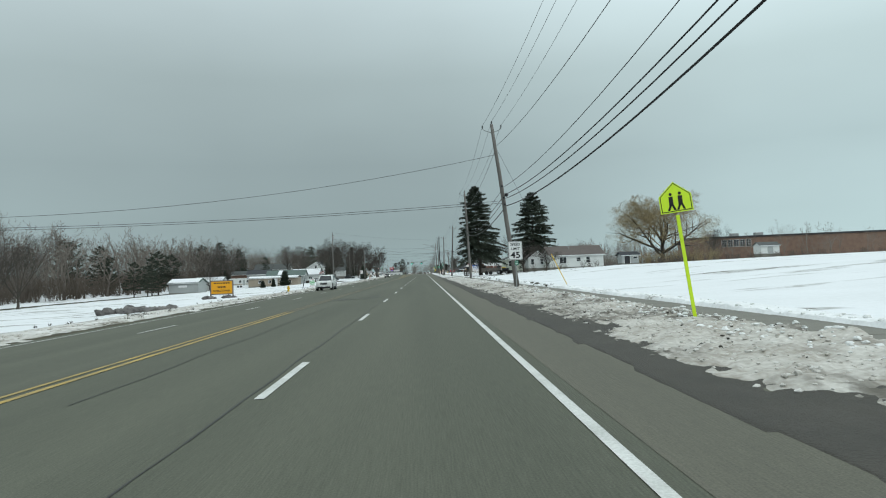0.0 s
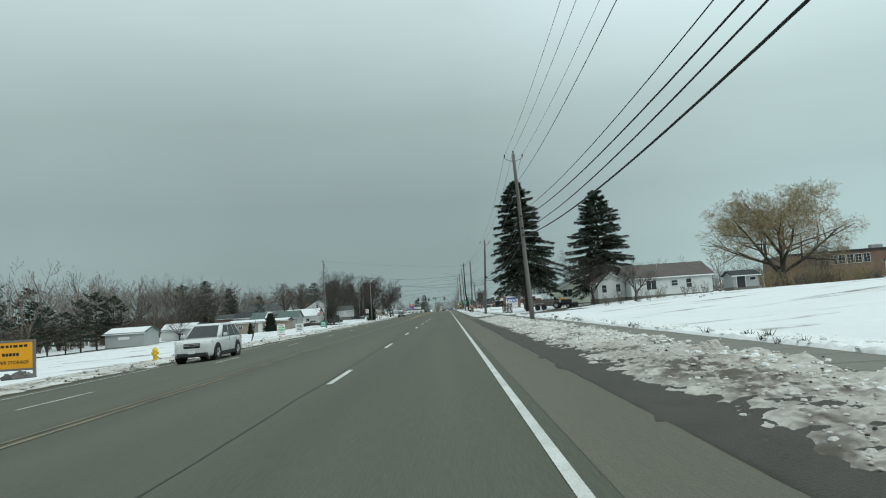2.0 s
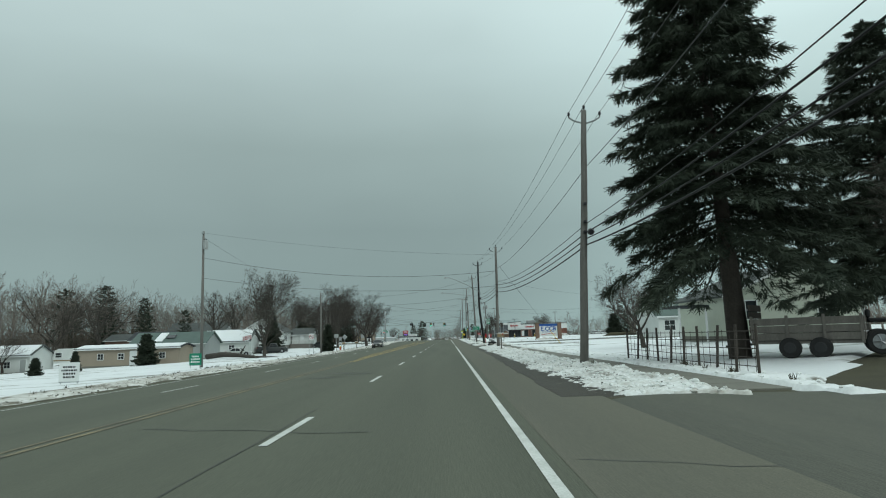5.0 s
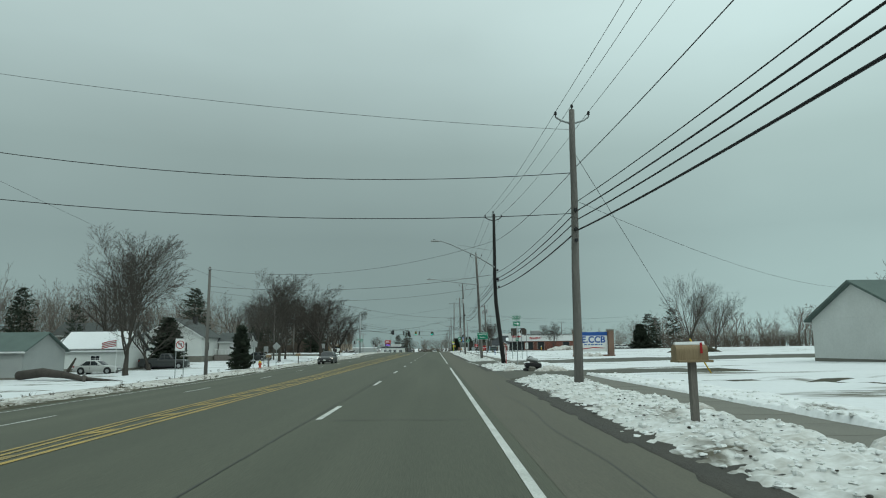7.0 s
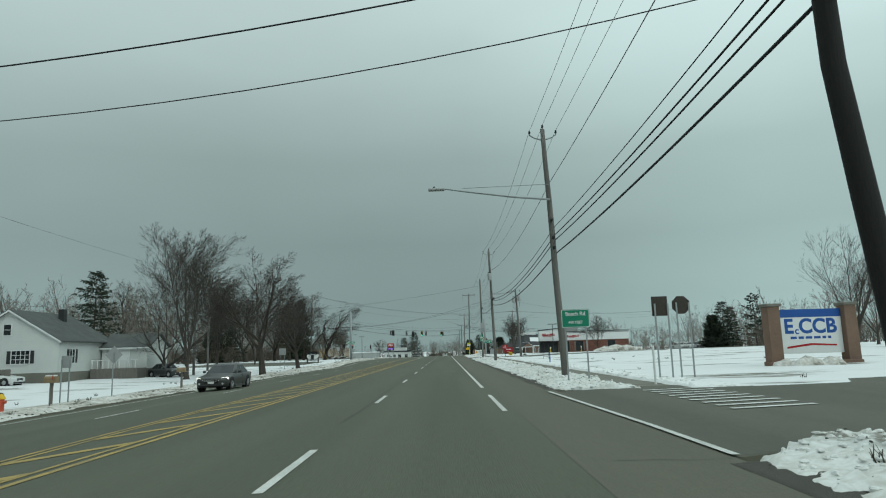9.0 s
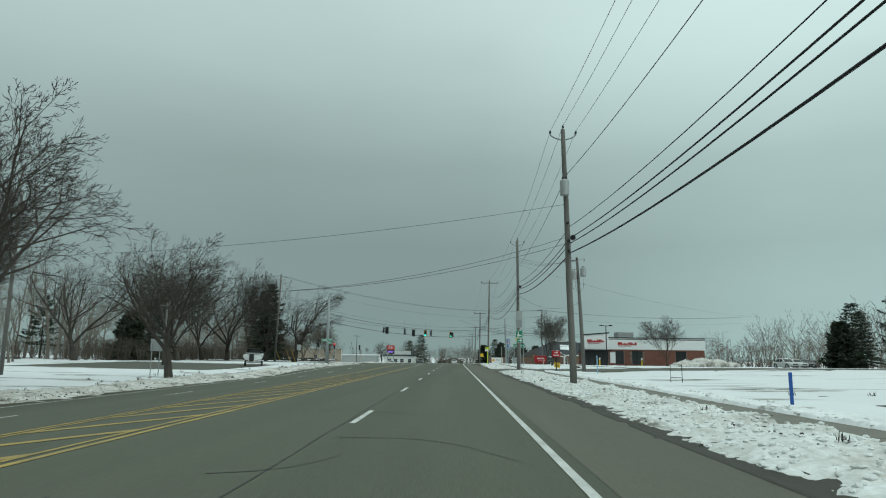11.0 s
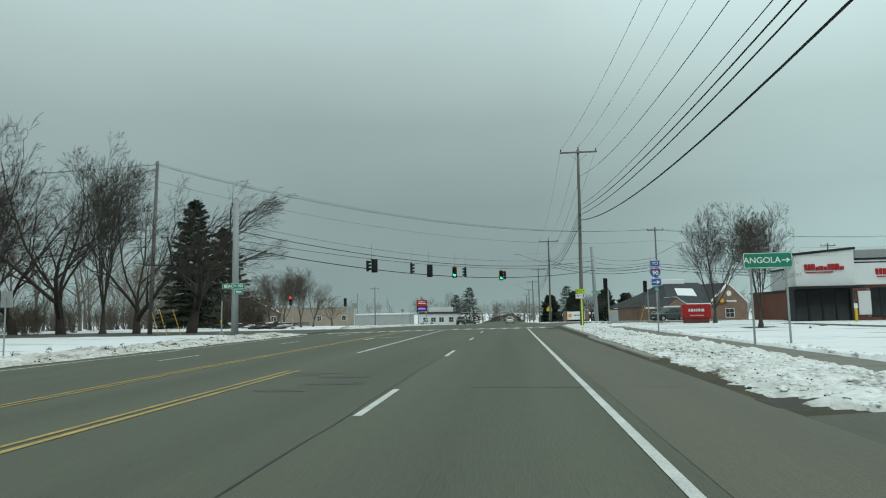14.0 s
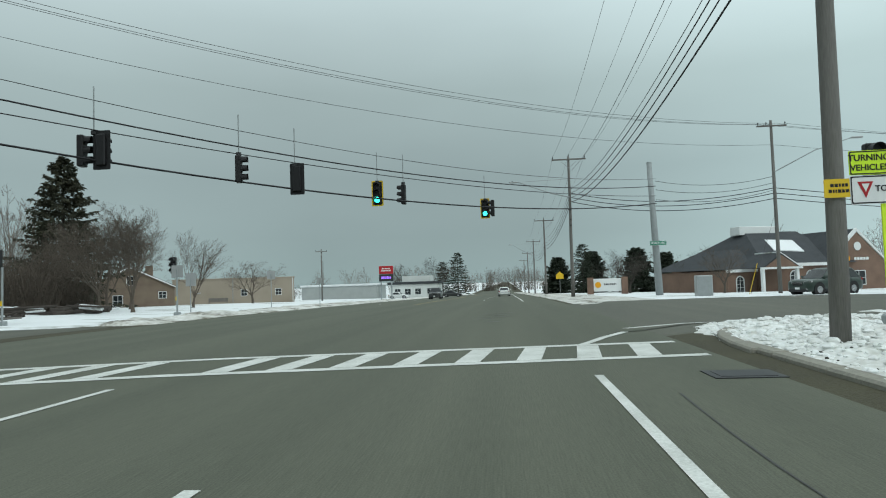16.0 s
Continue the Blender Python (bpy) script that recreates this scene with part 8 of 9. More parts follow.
def bank():
    e = thing("bank_building", (31.5, 412, land(31.5, 412) - 0.4), "brown brick bank with charcoal hipped roof and white trim", "bank", turn=20)
    L, Rr = -9.5, 9
    part("wall", MB().box(L + 3.5, 0, -0.6, Rr, 16, 3.3), M_BRICK_TAN, e)
    part("low_wing", MB().box(L, 1.2, -0.6, L + 3.5, 14, 2.7), M_BRICK_TAN, e)
    part("wing_trim", MB().box(L - 0.3, 0.9, 2.55, L + 3.4, 1.05, 2.85), M_TRIM, e)
    part("gable_wall", MB().prism([(2.0, 3.3), (9.0, 3.3), (5.5, 6.4)], 0, 0.25), M_BRICK_TAN, e)
    part("roof", MB().loft([[(L + 3.0, -0.4, 3.25), (5, -0.4, 3.25), (5, 16.4, 3.25), (L + 3.0, 16.4, 3.25)], [(L + 7.5, 7.6, 7.1), (5, 7.6, 7.1), (5, 8.4, 7.1), (L + 7.5, 8.4, 7.1)]]), M_ROOF_DARK, e)
    part("wing_roof", MB().loft([[(L - 0.3, 0.9, 2.85), (L + 4.5, 0.9, 2.85), (L + 4.5, 14.2, 2.85), (L - 0.3, 14.2, 2.85)], [(L + 3.4, 5, 5.0), (L + 4.5, 5, 5.0), (L + 4.5, 10, 5.0), (L + 3.4, 10, 5.0)]]), M_ROOF_DARK, e)
    part("roof", MB().prism([(1.5, 3.2), (9.5, 3.2), (5.5, 6.75)], 0.2, 9), M_ROOF_DARK, e)
    for q in ([(1.5, 3.2), (1.75, 3.2), (5.5, 6.45), (5.5, 6.8)], [(9.5, 3.2), (9.25, 3.2), (5.5, 6.45), (5.5, 6.8)]):
        part("gable_trim", MB().prism(q, -0.1, 0.25), M_TRIM, e)
    part("eave_trim", MB().box(L + 2.9, -0.42, 3.0, 2.0, -0.3, 3.32), M_TRIM, e)
    part("roof_snow", MB().loft([[(-2.6, 2.6, 4.72), (0.9, 2.2, 4.52), (2.0, 5.0, 5.86), (-1.4, 5.2, 5.96)], [(-2.6, 2.6, 4.82), (0.9, 2.2, 4.62), (2.0, 5.0, 5.96), (-1.4, 5.2, 6.06)]]), M_SNOW, e)
    part("portico_roof", MB().prism([(-8.2, 2.9), (-3.8, 2.9), (-6.0, 4.3)], -2.2, 1.5), M_ROOF_DARK, e)
    part("portico_gable", MB().prism([(-7.9, 2.95), (-4.1, 2.95), (-6.0, 4.1)], -2.26, -2.2), M_BRICK_TAN, e)
    part("portico_snow", MB().prism([(-6.0, 4.34), (-3.9, 3.02), (-3.8, 3.1), (-6.0, 4.45)], -2.1, 1.4), M_SNOW, e)
    part("portico_trim", MB().box(-8.4, -2.3, 2.75, -3.6, -2.12, 2.95), M_TRIM, e)
    for px in (-8.0, -4.0):
        part("portico_post", MB().box(px - 0.15, -2.1, -0.6, px + 0.15, -1.8, 2.8, 0.02), M_TRIM, e)
    for px in (-2.6, -0.6):
        arched_window(e, px, -0.03, 1.2, 1.0, 1.7)
    arched_window(e, L + 1.4, 1.17, 1.0, 0.9, 1.4)
    part("round_window", MB().disc((5.5, -0.02, 4.9), (0, -1, 0), 0.45, 0.06, 18), M_TRIM, e)
    window(e, 5.5, -0.02, 1.6, 1.6, 1.4)
    part("emblem", MB().disc((4.0, -0.04, 3.6), (0, -1, 0), 0.42, 0.08, 18), M_ORANGE, e)
    bars(e, 6.0, -0.03, 3.6, 2.2, 0.5, 1, M_WHITE, "lettering_shape", 5)
    part("roof_box", MB().box(-3, 7.2, 6.7, 2, 8.8, 7.7, 0.05), M_TRIM, e)


bank()
e = thing("bank_sign", (11.4, 417.5, land(11.4, 417.5)), "white bank sign between low brick piers", "sign", turn=-4)
for px in (-1.9, 1.9):
    part("pier", MB().box(px - 0.35, -0.2, -0.3, px + 0.35, 0.5, 2.0, 0.03), M_BRICK_TAN, e)
part("panel", MB().box(-1.55, 0, 0.4, 1.55, 0.3, 1.85, 0.03), M_WHITE, e)
part("emblem", MB().disc((-1.05, -0.0, 1.15), (0, -1, 0), 0.34, 0.03, 18), M_ORANGE, e)
bars(e, 0.3, 0.0, 1.2, 1.7, 0.36, 1, M_DARK, "lettering_shape", 7)
e = thing("cable_cabinet", (13.6, 388.5, land(13.6, 388.5)), "grey green steel cabinet on the corner", "utility box")
part("case", MB().box(-0.55, -0.3, -0.1, 0.55, 0.3, 1.5, 0.04), M_STEEL_SIGN, e)
part("door", MB().box(-0.48, -0.32, 0.1, 0.48, -0.3, 1.4, 0.005), M_STEEL, e)
e = thing("school_ahead_sign", (8.2, 444, land(8.2, 444)), "yellow pentagon warning sign on a post", "road sign")
post(e, 0, 2.8)
plate(e, [(-0.6, -0.5), (0.6, -0.5), (0.6, 0.15), (0, 0.65), (-0.6, 0.15)], 0, 2.9, 0, M_YELLOW, border=M_BLACK)
# tan block and brick house across the crossing
e = thing("tan_building", (-48.0, 453.8, -0.2), "long low tan painted block building", "building", turn=19)
part("wall", MB().box(-10.3, 0, -2.4, 10.3, 14, 3.4), M_SIDING_TAN, e)
part("coping", MB().box(-10.4, -0.12, 3.4, 10.4, 14.1, 3.6, 0.02), M_SIDING_TAN, e)
for px in (-0.3, 10.05):
    part("gutter_pipe", MB().box(px - 0.06, -0.12, -1.6, px + 0.06, 0, 3.4, 0.02), M_STEEL if px < 0 else M_TRIM, e)
for px in (1.6, 7.5):
    window(e, px, -0.03, 0.95, 0.95, 1.05)
part("wall_lamp", MB().box(-6.2, -0.35, 1.05, -5.7, 0, 1.2, 0.03), M_STEEL_SIGN, e)
h = gable_house(-54.0, 431.3, 11.8, 12, 2.9, 2.9, "weathered brown brick house with a chimney by the crossing", M_BRICK_OLD, M_ROOF, "y", turn=27, lap=False)
window(h, -1.6, -0.02, 1.0, 1.2, 1.5)
window(h, 4.3, -0.02, 1.7, 1.0, 0.9)
window(h, 0.1, -0.02, 3.9, 1.0, 1.2)
part("chimney", MB().box(2.0, 0.4, 3.2, 3.0, 1.2, 6.0, 0.02), M_BRICK_OLD, h)
bench = thing("bench", (-49.6, 450.6, land(-49.6, 450.6)), "grey wooden bench before the tan building", "bench", turn=19)
part("seat", MB().box(-1.6, -0.25, 0.42, 1.6, 0.25, 0.5, 0.01), M_TIMBER_GREY, bench)
part("backrest", MB().box(-1.6, 0.22, 0.5, 1.6, 0.28, 1.05, 0.01), M_TIMBER_GREY, bench)
for px in (-1.45, 1.45):
    part("leg", MB().box(px - 0.06, -0.22, -0.1, px + 0.06, 0.22, 0.42), M_TIMBER_GREY, bench)
for x, y, z in ((-19.5, 378.7, 2.75), (-19.9, 395.5, 2.9)):
    sign_back(x, y, rounded(0.72, 0.72, 0.03), z, "grey back of a square road sign on a steel post")
# cut limbs heaped on the corner
rng = random.Random(77)
heap = thing("brush_heap", (-28.3, 373.0, land(-28.3, 373.0)), "heap of cut limbs dusted with snow on the corner", "brush heap")
for i in range(26):
    x, y, z, L, a = rng.uniform(-2.4, 2.2), rng.uniform(-1.0, 1.0), rng.uniform(0.05, 0.75), rng.uniform(0.7, 1.7), rng.uniform(-0.5, 0.5)
    z *= 1 - abs(x) / 3.4
    c, d = math.cos(a) * L, math.sin(a) * L
    part("limb", MB().tube([(x - c, y - d, z + rng.uniform(-0.1, 0.3)), (x, y, z + 0.08), (x + c, y + d, z + rng.uniform(-0.1, 0.4))], [0.10, 0.09, 0.05], 6), M_BARK_DARK if i % 3 else M_TIMBER_GREY, heap)
    if i % 3 == 0:
        part("snow_cap", MB().tube([(x - c * 0.6, y - d * 0.6, z + 0.17), (x, y, z + 0.21), (x + c * 0.5, y + d * 0.5, z + 0.24)], [0.05, 0.12, 0.04], 6), M_SNOW, heap)


def gas_station():
    e = thing("petrol_sign", (-22.6, 464, land(-22.6, 464)), "tall red and violet lit price sign", "sign")
    for px in (-1.0, 1.0):
        part("post", MB().box(px - 0.12, -0.1, -0.3, px + 0.12, 0.1, 3.6), M_STEEL, e)
    part("red_panel", MB().box(-1.35, -0.2, 4.9, 1.35, 0.2, 6.4, 0.05), M_RED, e)
    bars(e, 0, -0.2, 5.7, 2.0, 0.8, 2, M_WHITE, "lettering_shape", 3)
    part("display", MB().box(-1.35, -0.22, 3.5, 1.35, 0.2, 4.85, 0.03), M_DARK, e)
    bars(e, 0, -0.22, 4.2, 1.9, 0.8, 1, M_LED_PURPLE, "lit_digits", 6)
    s = thing("petrol_station", (-19.5, 500, land(-19.5, 500)), "low white petrol station with dark canopy", "petrol station")
    part("wall", MB().box(-9, 0, -0.3, 3, 9, 3.4), M_SIDING, s)
    part("roof", MB().box(-9.4, -0.4, 3.4, 3.4, 9.4, 4.0, 0.05), M_ROOF_DARK, s)
    for px in (-7, -4.5, -2, 1):
        window(s, px, -0.03, 1.6, 1.4, 1.4)
    part("upper_wall", MB().box(-6, 1, 4.0, 1, 8, 5.4), M_SIDING, s)
    f = thing("store_building", (-42.3, 505, land(-42, 505) + 0.5), "long low store with snow on its flat roof", "building")
    part("wall", MB().box(-9.8, 0, -1.2, 9.8, 12, 2.8), M_SIDING_GREY, f)
    part("roof_snow", MB().box(-10.1, -0.3, 2.8, 10.1, 12.3, 3.3, 0.1), M_SNOW, f)


gas_station()


# ---- vehicles ----
def wheel(parent, x, y, r, w=0.2, side=1):
    t = part("wheel", MB().tube([(x - w / 2, y, r), (x - w / 2 + 0.03, y, r), (x + w / 2 - 0.03, y, r), (x + w / 2, y, r)], [r * 0.9, r, r, r * 0.9], 20), M_RUBBER, parent, smooth=False)
    s = x + side * (w / 2 + 0.004)
    part("rim", MB().tube([(s - side * 0.02, y, r), (s, y, r)], [r * 0.64, r * 0.58], 16), M_RIM, t)
    hub = MB()
    for k in range(5):
        a = 2 * math.pi * k / 5
        hub.tube([(s + side * 0.006, y, r), (s + side * 0.006, y + 0.55 * r * math.cos(a), r + 0.55 * r * math.sin(a))], 0.03, 4)
    part("spokes", hub, M_RIM, t)


def car(x, y, turn, paint, label, L=4.5, W=1.78, H=1.65, kind="suv", lights=False, group="cars"):
    """A car whose front points to -y, standing on the ground below it."""
    z = (road_z(x, y) if left_edge(y) < x < RIGHT_EDGE else land(x, y) + 0.03)
    e = thing("pickup_truck" if kind == "pickup" else "car", (x, y, z), label, "pickup" if kind == "pickup" else "car", group, turn)
    hw = W / 2
    tall = kind != "sedan"
    g = 0.24 if tall else 0.19
    belt = H * (0.625 if tall else 0.63)
    hood, ws, rs, re, deck = {"sedan": (0.27, 0.29, 0.46, 0.72, 0.88), "pickup": (0.25, 0.27, 0.37, 0.56, 0.60), "suv": (0.26, 0.25, 0.43, 0.86, 0.985)}[kind]
    nose = belt - (0.13 if tall else 0.2)
    # body: front, bonnet, doors, tail
    secs = []
    for a_, zt, wf, zb in ((0.0, nose * 0.80, 0.60, 0.36), (0.006, nose * 0.92, 0.78, 0.28), (0.025, nose, 0.90, 0.24), (0.06, nose + 0.035, 0.965, g), (0.12, nose + 0.07, 0.995, g), (hood - 0.03, belt - 0.055, 1.0, g), (hood + 0.05, belt, 1.0, g), (0.5, belt, 1.0, g), (0.72, belt + 0.01, 1.0, g), (0.86, belt + 0.015, 0.99, g), (0.94, belt, 0.965, g + 0.04), (0.985, belt - 0.04, 0.91, 0.32), (1.0, belt - 0.14, 0.80, 0.40)):
        yy, w = (a_ - 0.5) * L, hw * wf
        mid = zb + (zt - zb) * 0.55
        half = [(0.86, zb), (0.95, zb + 0.05), (0.985, zb + 0.16), (1.0, mid), (0.985, mid + (zt - mid) * 0.55), (0.945, zt - 0.035), (0.86, zt), (0.5, zt + 0.022)]
        secs.append([(-w * fx, yy, zz) for fx, zz in half] + [(w * fx, yy, zz) for fx, zz in half[::-1]])
    part("body", MB().loft(secs), paint, e, smooth=True)
    # roof and pillars as one rounded shell
    lo_y, hi_y = ((ws - 0.5) * L, (deck - 0.5) * L), ((rs - 0.5) * L, (re - 0.5) * L)
    zlo, zhi = belt - 0.06, H - 0.07

    def side(zz):
        k = (zz - zlo) / (zhi - zlo)
        return lo_y[0] + (hi_y[0] - lo_y[0]) * k, lo_y[1] + (hi_y[1] - lo_y[1]) * k, hw * (0.935 - 0.185 * k * (0.6 + 0.4 * k))

    rings = []
    for zz, ins in ((zlo, 0), (zlo + (zhi - zlo) * 0.5, 0), (zhi, 0), (H - 0.02, 0.09), (H, 0.26)):
        yf, yb, w = side(min(zz, zhi))
        yf, yb, w = yf + ins * 1.4, yb - ins, w - ins
        c = 0.10
        rings.append([(-w, yf + c, zz), (-w + c, yf, zz), (0, yf - 0.05, zz), (w - c, yf, zz), (w, yf + c, zz), (w, (yf + yb) / 2, zz), (w, yb - c, zz), (w - c, yb, zz), (0, yb + 0.03, zz), (-w + c, yb, zz), (-w, yb - c, zz), (-w, (yf + yb) / 2, zz)])
    part("roof", MB().loft(rings), paint, e, smooth=True)
    za, zb = belt + 0.0, zhi - 0.03
    o = 0.012
    f0, r0, w0 = side(za)
    f1, r1, w1 = side(zb)
    part("windscreen", MB().loft([[(-w0 + 0.12, f0 - o, za), (0, f0 - 0.052 - o, za), (w0 - 0.12, f0 - o, za)], [(-w1 + 0.1, f1 - o, zb), (0, f1 - 0.052 - o, zb), (w1 - 0.1, f1 - o, zb)]], cap=False, closed=False), M_GLASS, e)
    part("rear_window", MB().loft([[(w0 - 0.14, r0 + o, za + 0.03), (0, r0 + 0.03 + o, za + 0.03), (-w0 + 0.14, r0 + o, za + 0.03)], [(w1 - 0.12, r1 + o, zb), (0, r1 + 0.03 + o, zb), (-w1 + 0.12, r1 + o, zb)]], cap=False, closed=False), M_GLASS, e)
    cuts = {"sedan": (0.05, 0.50, 0.95), "pickup": (0.06, 0.62, 0.95), "suv": (0.05, 0.38, 0.70, 0.97)}[kind]
    for s in (-1, 1):
        for c0, c1 in zip(cuts, cuts[1:]):
            q = []
            for k, zz in ((c0, za), (c1, za), (c1, zb), (c0, zb)):
                yf, yb, w = side(zz)
                yf, yb = yf + 0.1, yb - 0.1
                q.append((s * (w + o), yf + (yb - yf) * k + (0.03 if k == c0 else -0.03), zz))
            part("side_window", MB().quad(*q), M_GLASS, e)
        part("mirror", MB().box(s * (hw + 0.10) - 0.10, f0 + 0.28, belt + 0.02, s * (hw + 0.10) + 0.10, f0 + 0.38, belt + 0.17, 0.04), paint if kind != "pickup" else M_DARK, e)
        hl = MB().loft([[(s * hw * 0.46, -L / 2 - 0.004, nose - 0.14), (s * hw * 0.46, -L / 2 + 0.05, nose - 0.03), (s * hw * 0.46, -L / 2 + 0.12, nose - 0.08)],
                        [(s * hw * 0.76, -L / 2 + 0.045, nose - 0.15), (s * hw * 0.76, -L / 2 + 0.10, nose + 0.0), (s * hw * 0.76, -L / 2 + 0.2, nose - 0.08)],
                        [(s * hw * 0.975, -L / 2 + 0.27, nose - 0.10), (s * hw * 0.965, -L / 2 + 0.30, nose + 0.015), (s * hw * 0.8, -L / 2 + 0.4, nose - 0.06)]])
        part("headlight", hl, M_HEADLAMP if lights else M_LENS, e)
        part("fog_lamp", MB().disc((s * hw * 0.70, -L / 2 + 0.05, 0.40), (0, -1, 0), 0.055, 0.05, 12), M_LENS, e)
        part("tail_light", MB().box(s * hw * 0.80 - 0.12, L / 2 - 0.20, belt - 0.24, s * hw * 0.80 + 0.10, L / 2 - 0.02, belt - 0.02, 0.04), M_TAIL, e)
        part("sill", MB().box(s * (hw - 0.05) - 0.05, -L * 0.2, g - 0.02, s * (hw - 0.05) + 0.05, L * 0.19, g + 0.1, 0.02), M_DARK if tall else paint, e)
        for k in range(1, len(cuts) - 1):
            yf, yb, w = side(za)
            py = yf + 0.1 + (yb - yf - 0.2) * cuts[k]
            part("door_handle", MB().box(s * (hw * 0.985) - 0.012, py - 0.26, belt - 0.13, s * (hw * 0.985) + 0.018, py - 0.08, belt - 0.10, 0.006), paint, e)
            part("door_gap", MB().box(s * (hw * 0.995) - 0.012, py - 0.006, g + 0.1, s * (hw * 0.995) + 0.004, py + 0.006, belt - 0.03), M_BLACK, e)
        if tall:
            part("cladding", MB().box(s * (hw - 0.01) - 0.03, -L * 0.22, g, s * (hw - 0.01) + 0.022, L * 0.2, g + 0.17, 0.02), M_DARK, e)
        r = 0.37 if tall else 0.33
        for a_ in (0.175, 0.79):
            yy = (a_ - 0.5) * L
            part("wheel_arch", MB().tube([(s * (hw - 0.25), yy, r + 0.02), (s * (hw + 0.006), yy, r + 0.02)], r + 0.07, 22), M_BLACK, e)
            wheel(e, s * (hw - 0.085), yy, r, side=s)
    gr = part("grille", MB().box(-hw * 0.42, -L / 2 - 0.012, nose - 0.30, hw * 0.44, -L / 2 + 0.1, nose - 0.07, 0.03), M_BLACK, e)
    for k in range(2):
        part("grille_bar", MB().box(-hw * 0.40, -L / 2 - 0.022, nose - 0.185 + 0.06 * k, hw * 0.40, -L / 2, nose - 0.165 + 0.06 * k), M_CHROME, gr)
    part("bumper", MB().box(-hw * 0.78, -L / 2 - 0.02, 0.24, hw * 0.78, -L / 2 + 0.2, 0.46 if tall else 0.38, 0.05), M_DARK, e)
    part("rear_bumper", MB().box(-hw * 0.86, L / 2 - 0.14, 0.30, hw * 0.86, L / 2 + 0.03, 0.52, 0.06), paint if kind != "pickup" else M_CHROME, e)
    part("number_plate", MB().box(-0.16, -L / 2 - 0.03, 0.40, 0.16, -L / 2 - 0.012, 0.52), M_WHITE, e)
    part("number_plate", MB().box(-0.16, L / 2 - 0.0, 0.62, 0.16, L / 2 + 0.02, 0.76), M_WHITE, e)
    if kind == "pickup":
        yb = (deck - 0.5) * L + 0.05
        for s in (-1, 1):
            part("bed_side", MB().box(s * hw * 0.95 - 0.05, yb, belt - 0.06, s * hw * 0.95 + 0.05, L / 2 - 0.05, belt + 0.12, 0.03), paint, e)
        part("tailgate", MB().box(-hw * 0.92, L / 2 - 0.12, belt - 0.2, hw * 0.92, L / 2 - 0.03, belt + 0.12, 0.03), paint, e)
    if kind == "suv":
        for s in (-1, 1):
            part("roof_rail", MB().tube([(s * hw * 0.60, hi_y[0] + 0.25, H - 0.005), (s * hw * 0.60, hi_y[0] + 0.32, H + 0.045), (s * hw * 0.60, hi_y[1] - 0.35, H + 0.045), (s * hw * 0.60, hi_y[1] - 0.28, H - 0.005)], 0.02, 6), M_DARK, e)
    return e


car(-11.0, 73.6, 0, M_CAR_WHITE, "white estate car in the oncoming lane", 4.5, 1.78, 1.68, "suv", group="cars on the road")
car(-12.9, 230.5, 0, M_CAR_DARK, "dark sedan with lit headlamps in the oncoming lane", 4.7, 1.8, 1.46, "sedan", True, group="cars on the road")
car(-0.45, 448, 180, M_CAR_WHITE, "white sedan driving ahead in the lane", 4.7, 1.82, 1.46, "sedan", group="cars on the road")
car(-11.3, 446, 0, M_CAR_DARK, "dark pickup in the far oncoming lane", 5.2, 1.9, 1.8, "pickup", group="cars on the road")
car(19.8, 384.5, -65, M_CAR_GREEN, "dark green estate car waiting on the side road", 4.55, 1.78, 1.68, "suv", group="cars on the road")
car(-35.8, 221, 90, M_CAR_SILVER, "silver sedan parked in the snow", 4.5, 1.76, 1.45, "sedan", group="parked cars")
car(-32.6, 230.5, 100, M_CAR_DARK, "dark pickup truck parked before the house", 5.6, 1.95, 1.85, "pickup", group="parked cars")
car(-29.5, 262, 60, M_CAR_DARK, "dark car parked beside the porch", 4.4, 1.75, 1.45, "sedan", group="parked cars")
for x, y, p in ((52, 340, M_CAR_SILVER), (55, 343, M_CAR_WHITE), (58, 346, M_CAR_DARK)):
    car(x, y, 10, p, "car parked in the restaurant lot", 4.5, 1.76, 1.5, "sedan", group="parked cars")
for x, y, p in ((95, 186, M_CAR_WHITE), (101, 185, M_CAR_SILVER), (108, 183, M_CAR_WHITE)):
    car(x, y, 80, p, "pale car parked before the school", 4.5, 1.76, 1.5, "sedan", group="parked cars")
for x, y, p in ((-45, 238, M_CAR_DARK), (-40, 251, M_CAR_WHITE), (26, 430, M_CAR_DARK), (-24, 486, M_CAR_WHITE), (-12.5, 492, M_CAR_DARK)):
    car(x, y, 85, p, "parked car half hidden by snow", 4.5, 1.76, 1.5, "sedan", group="parked cars")


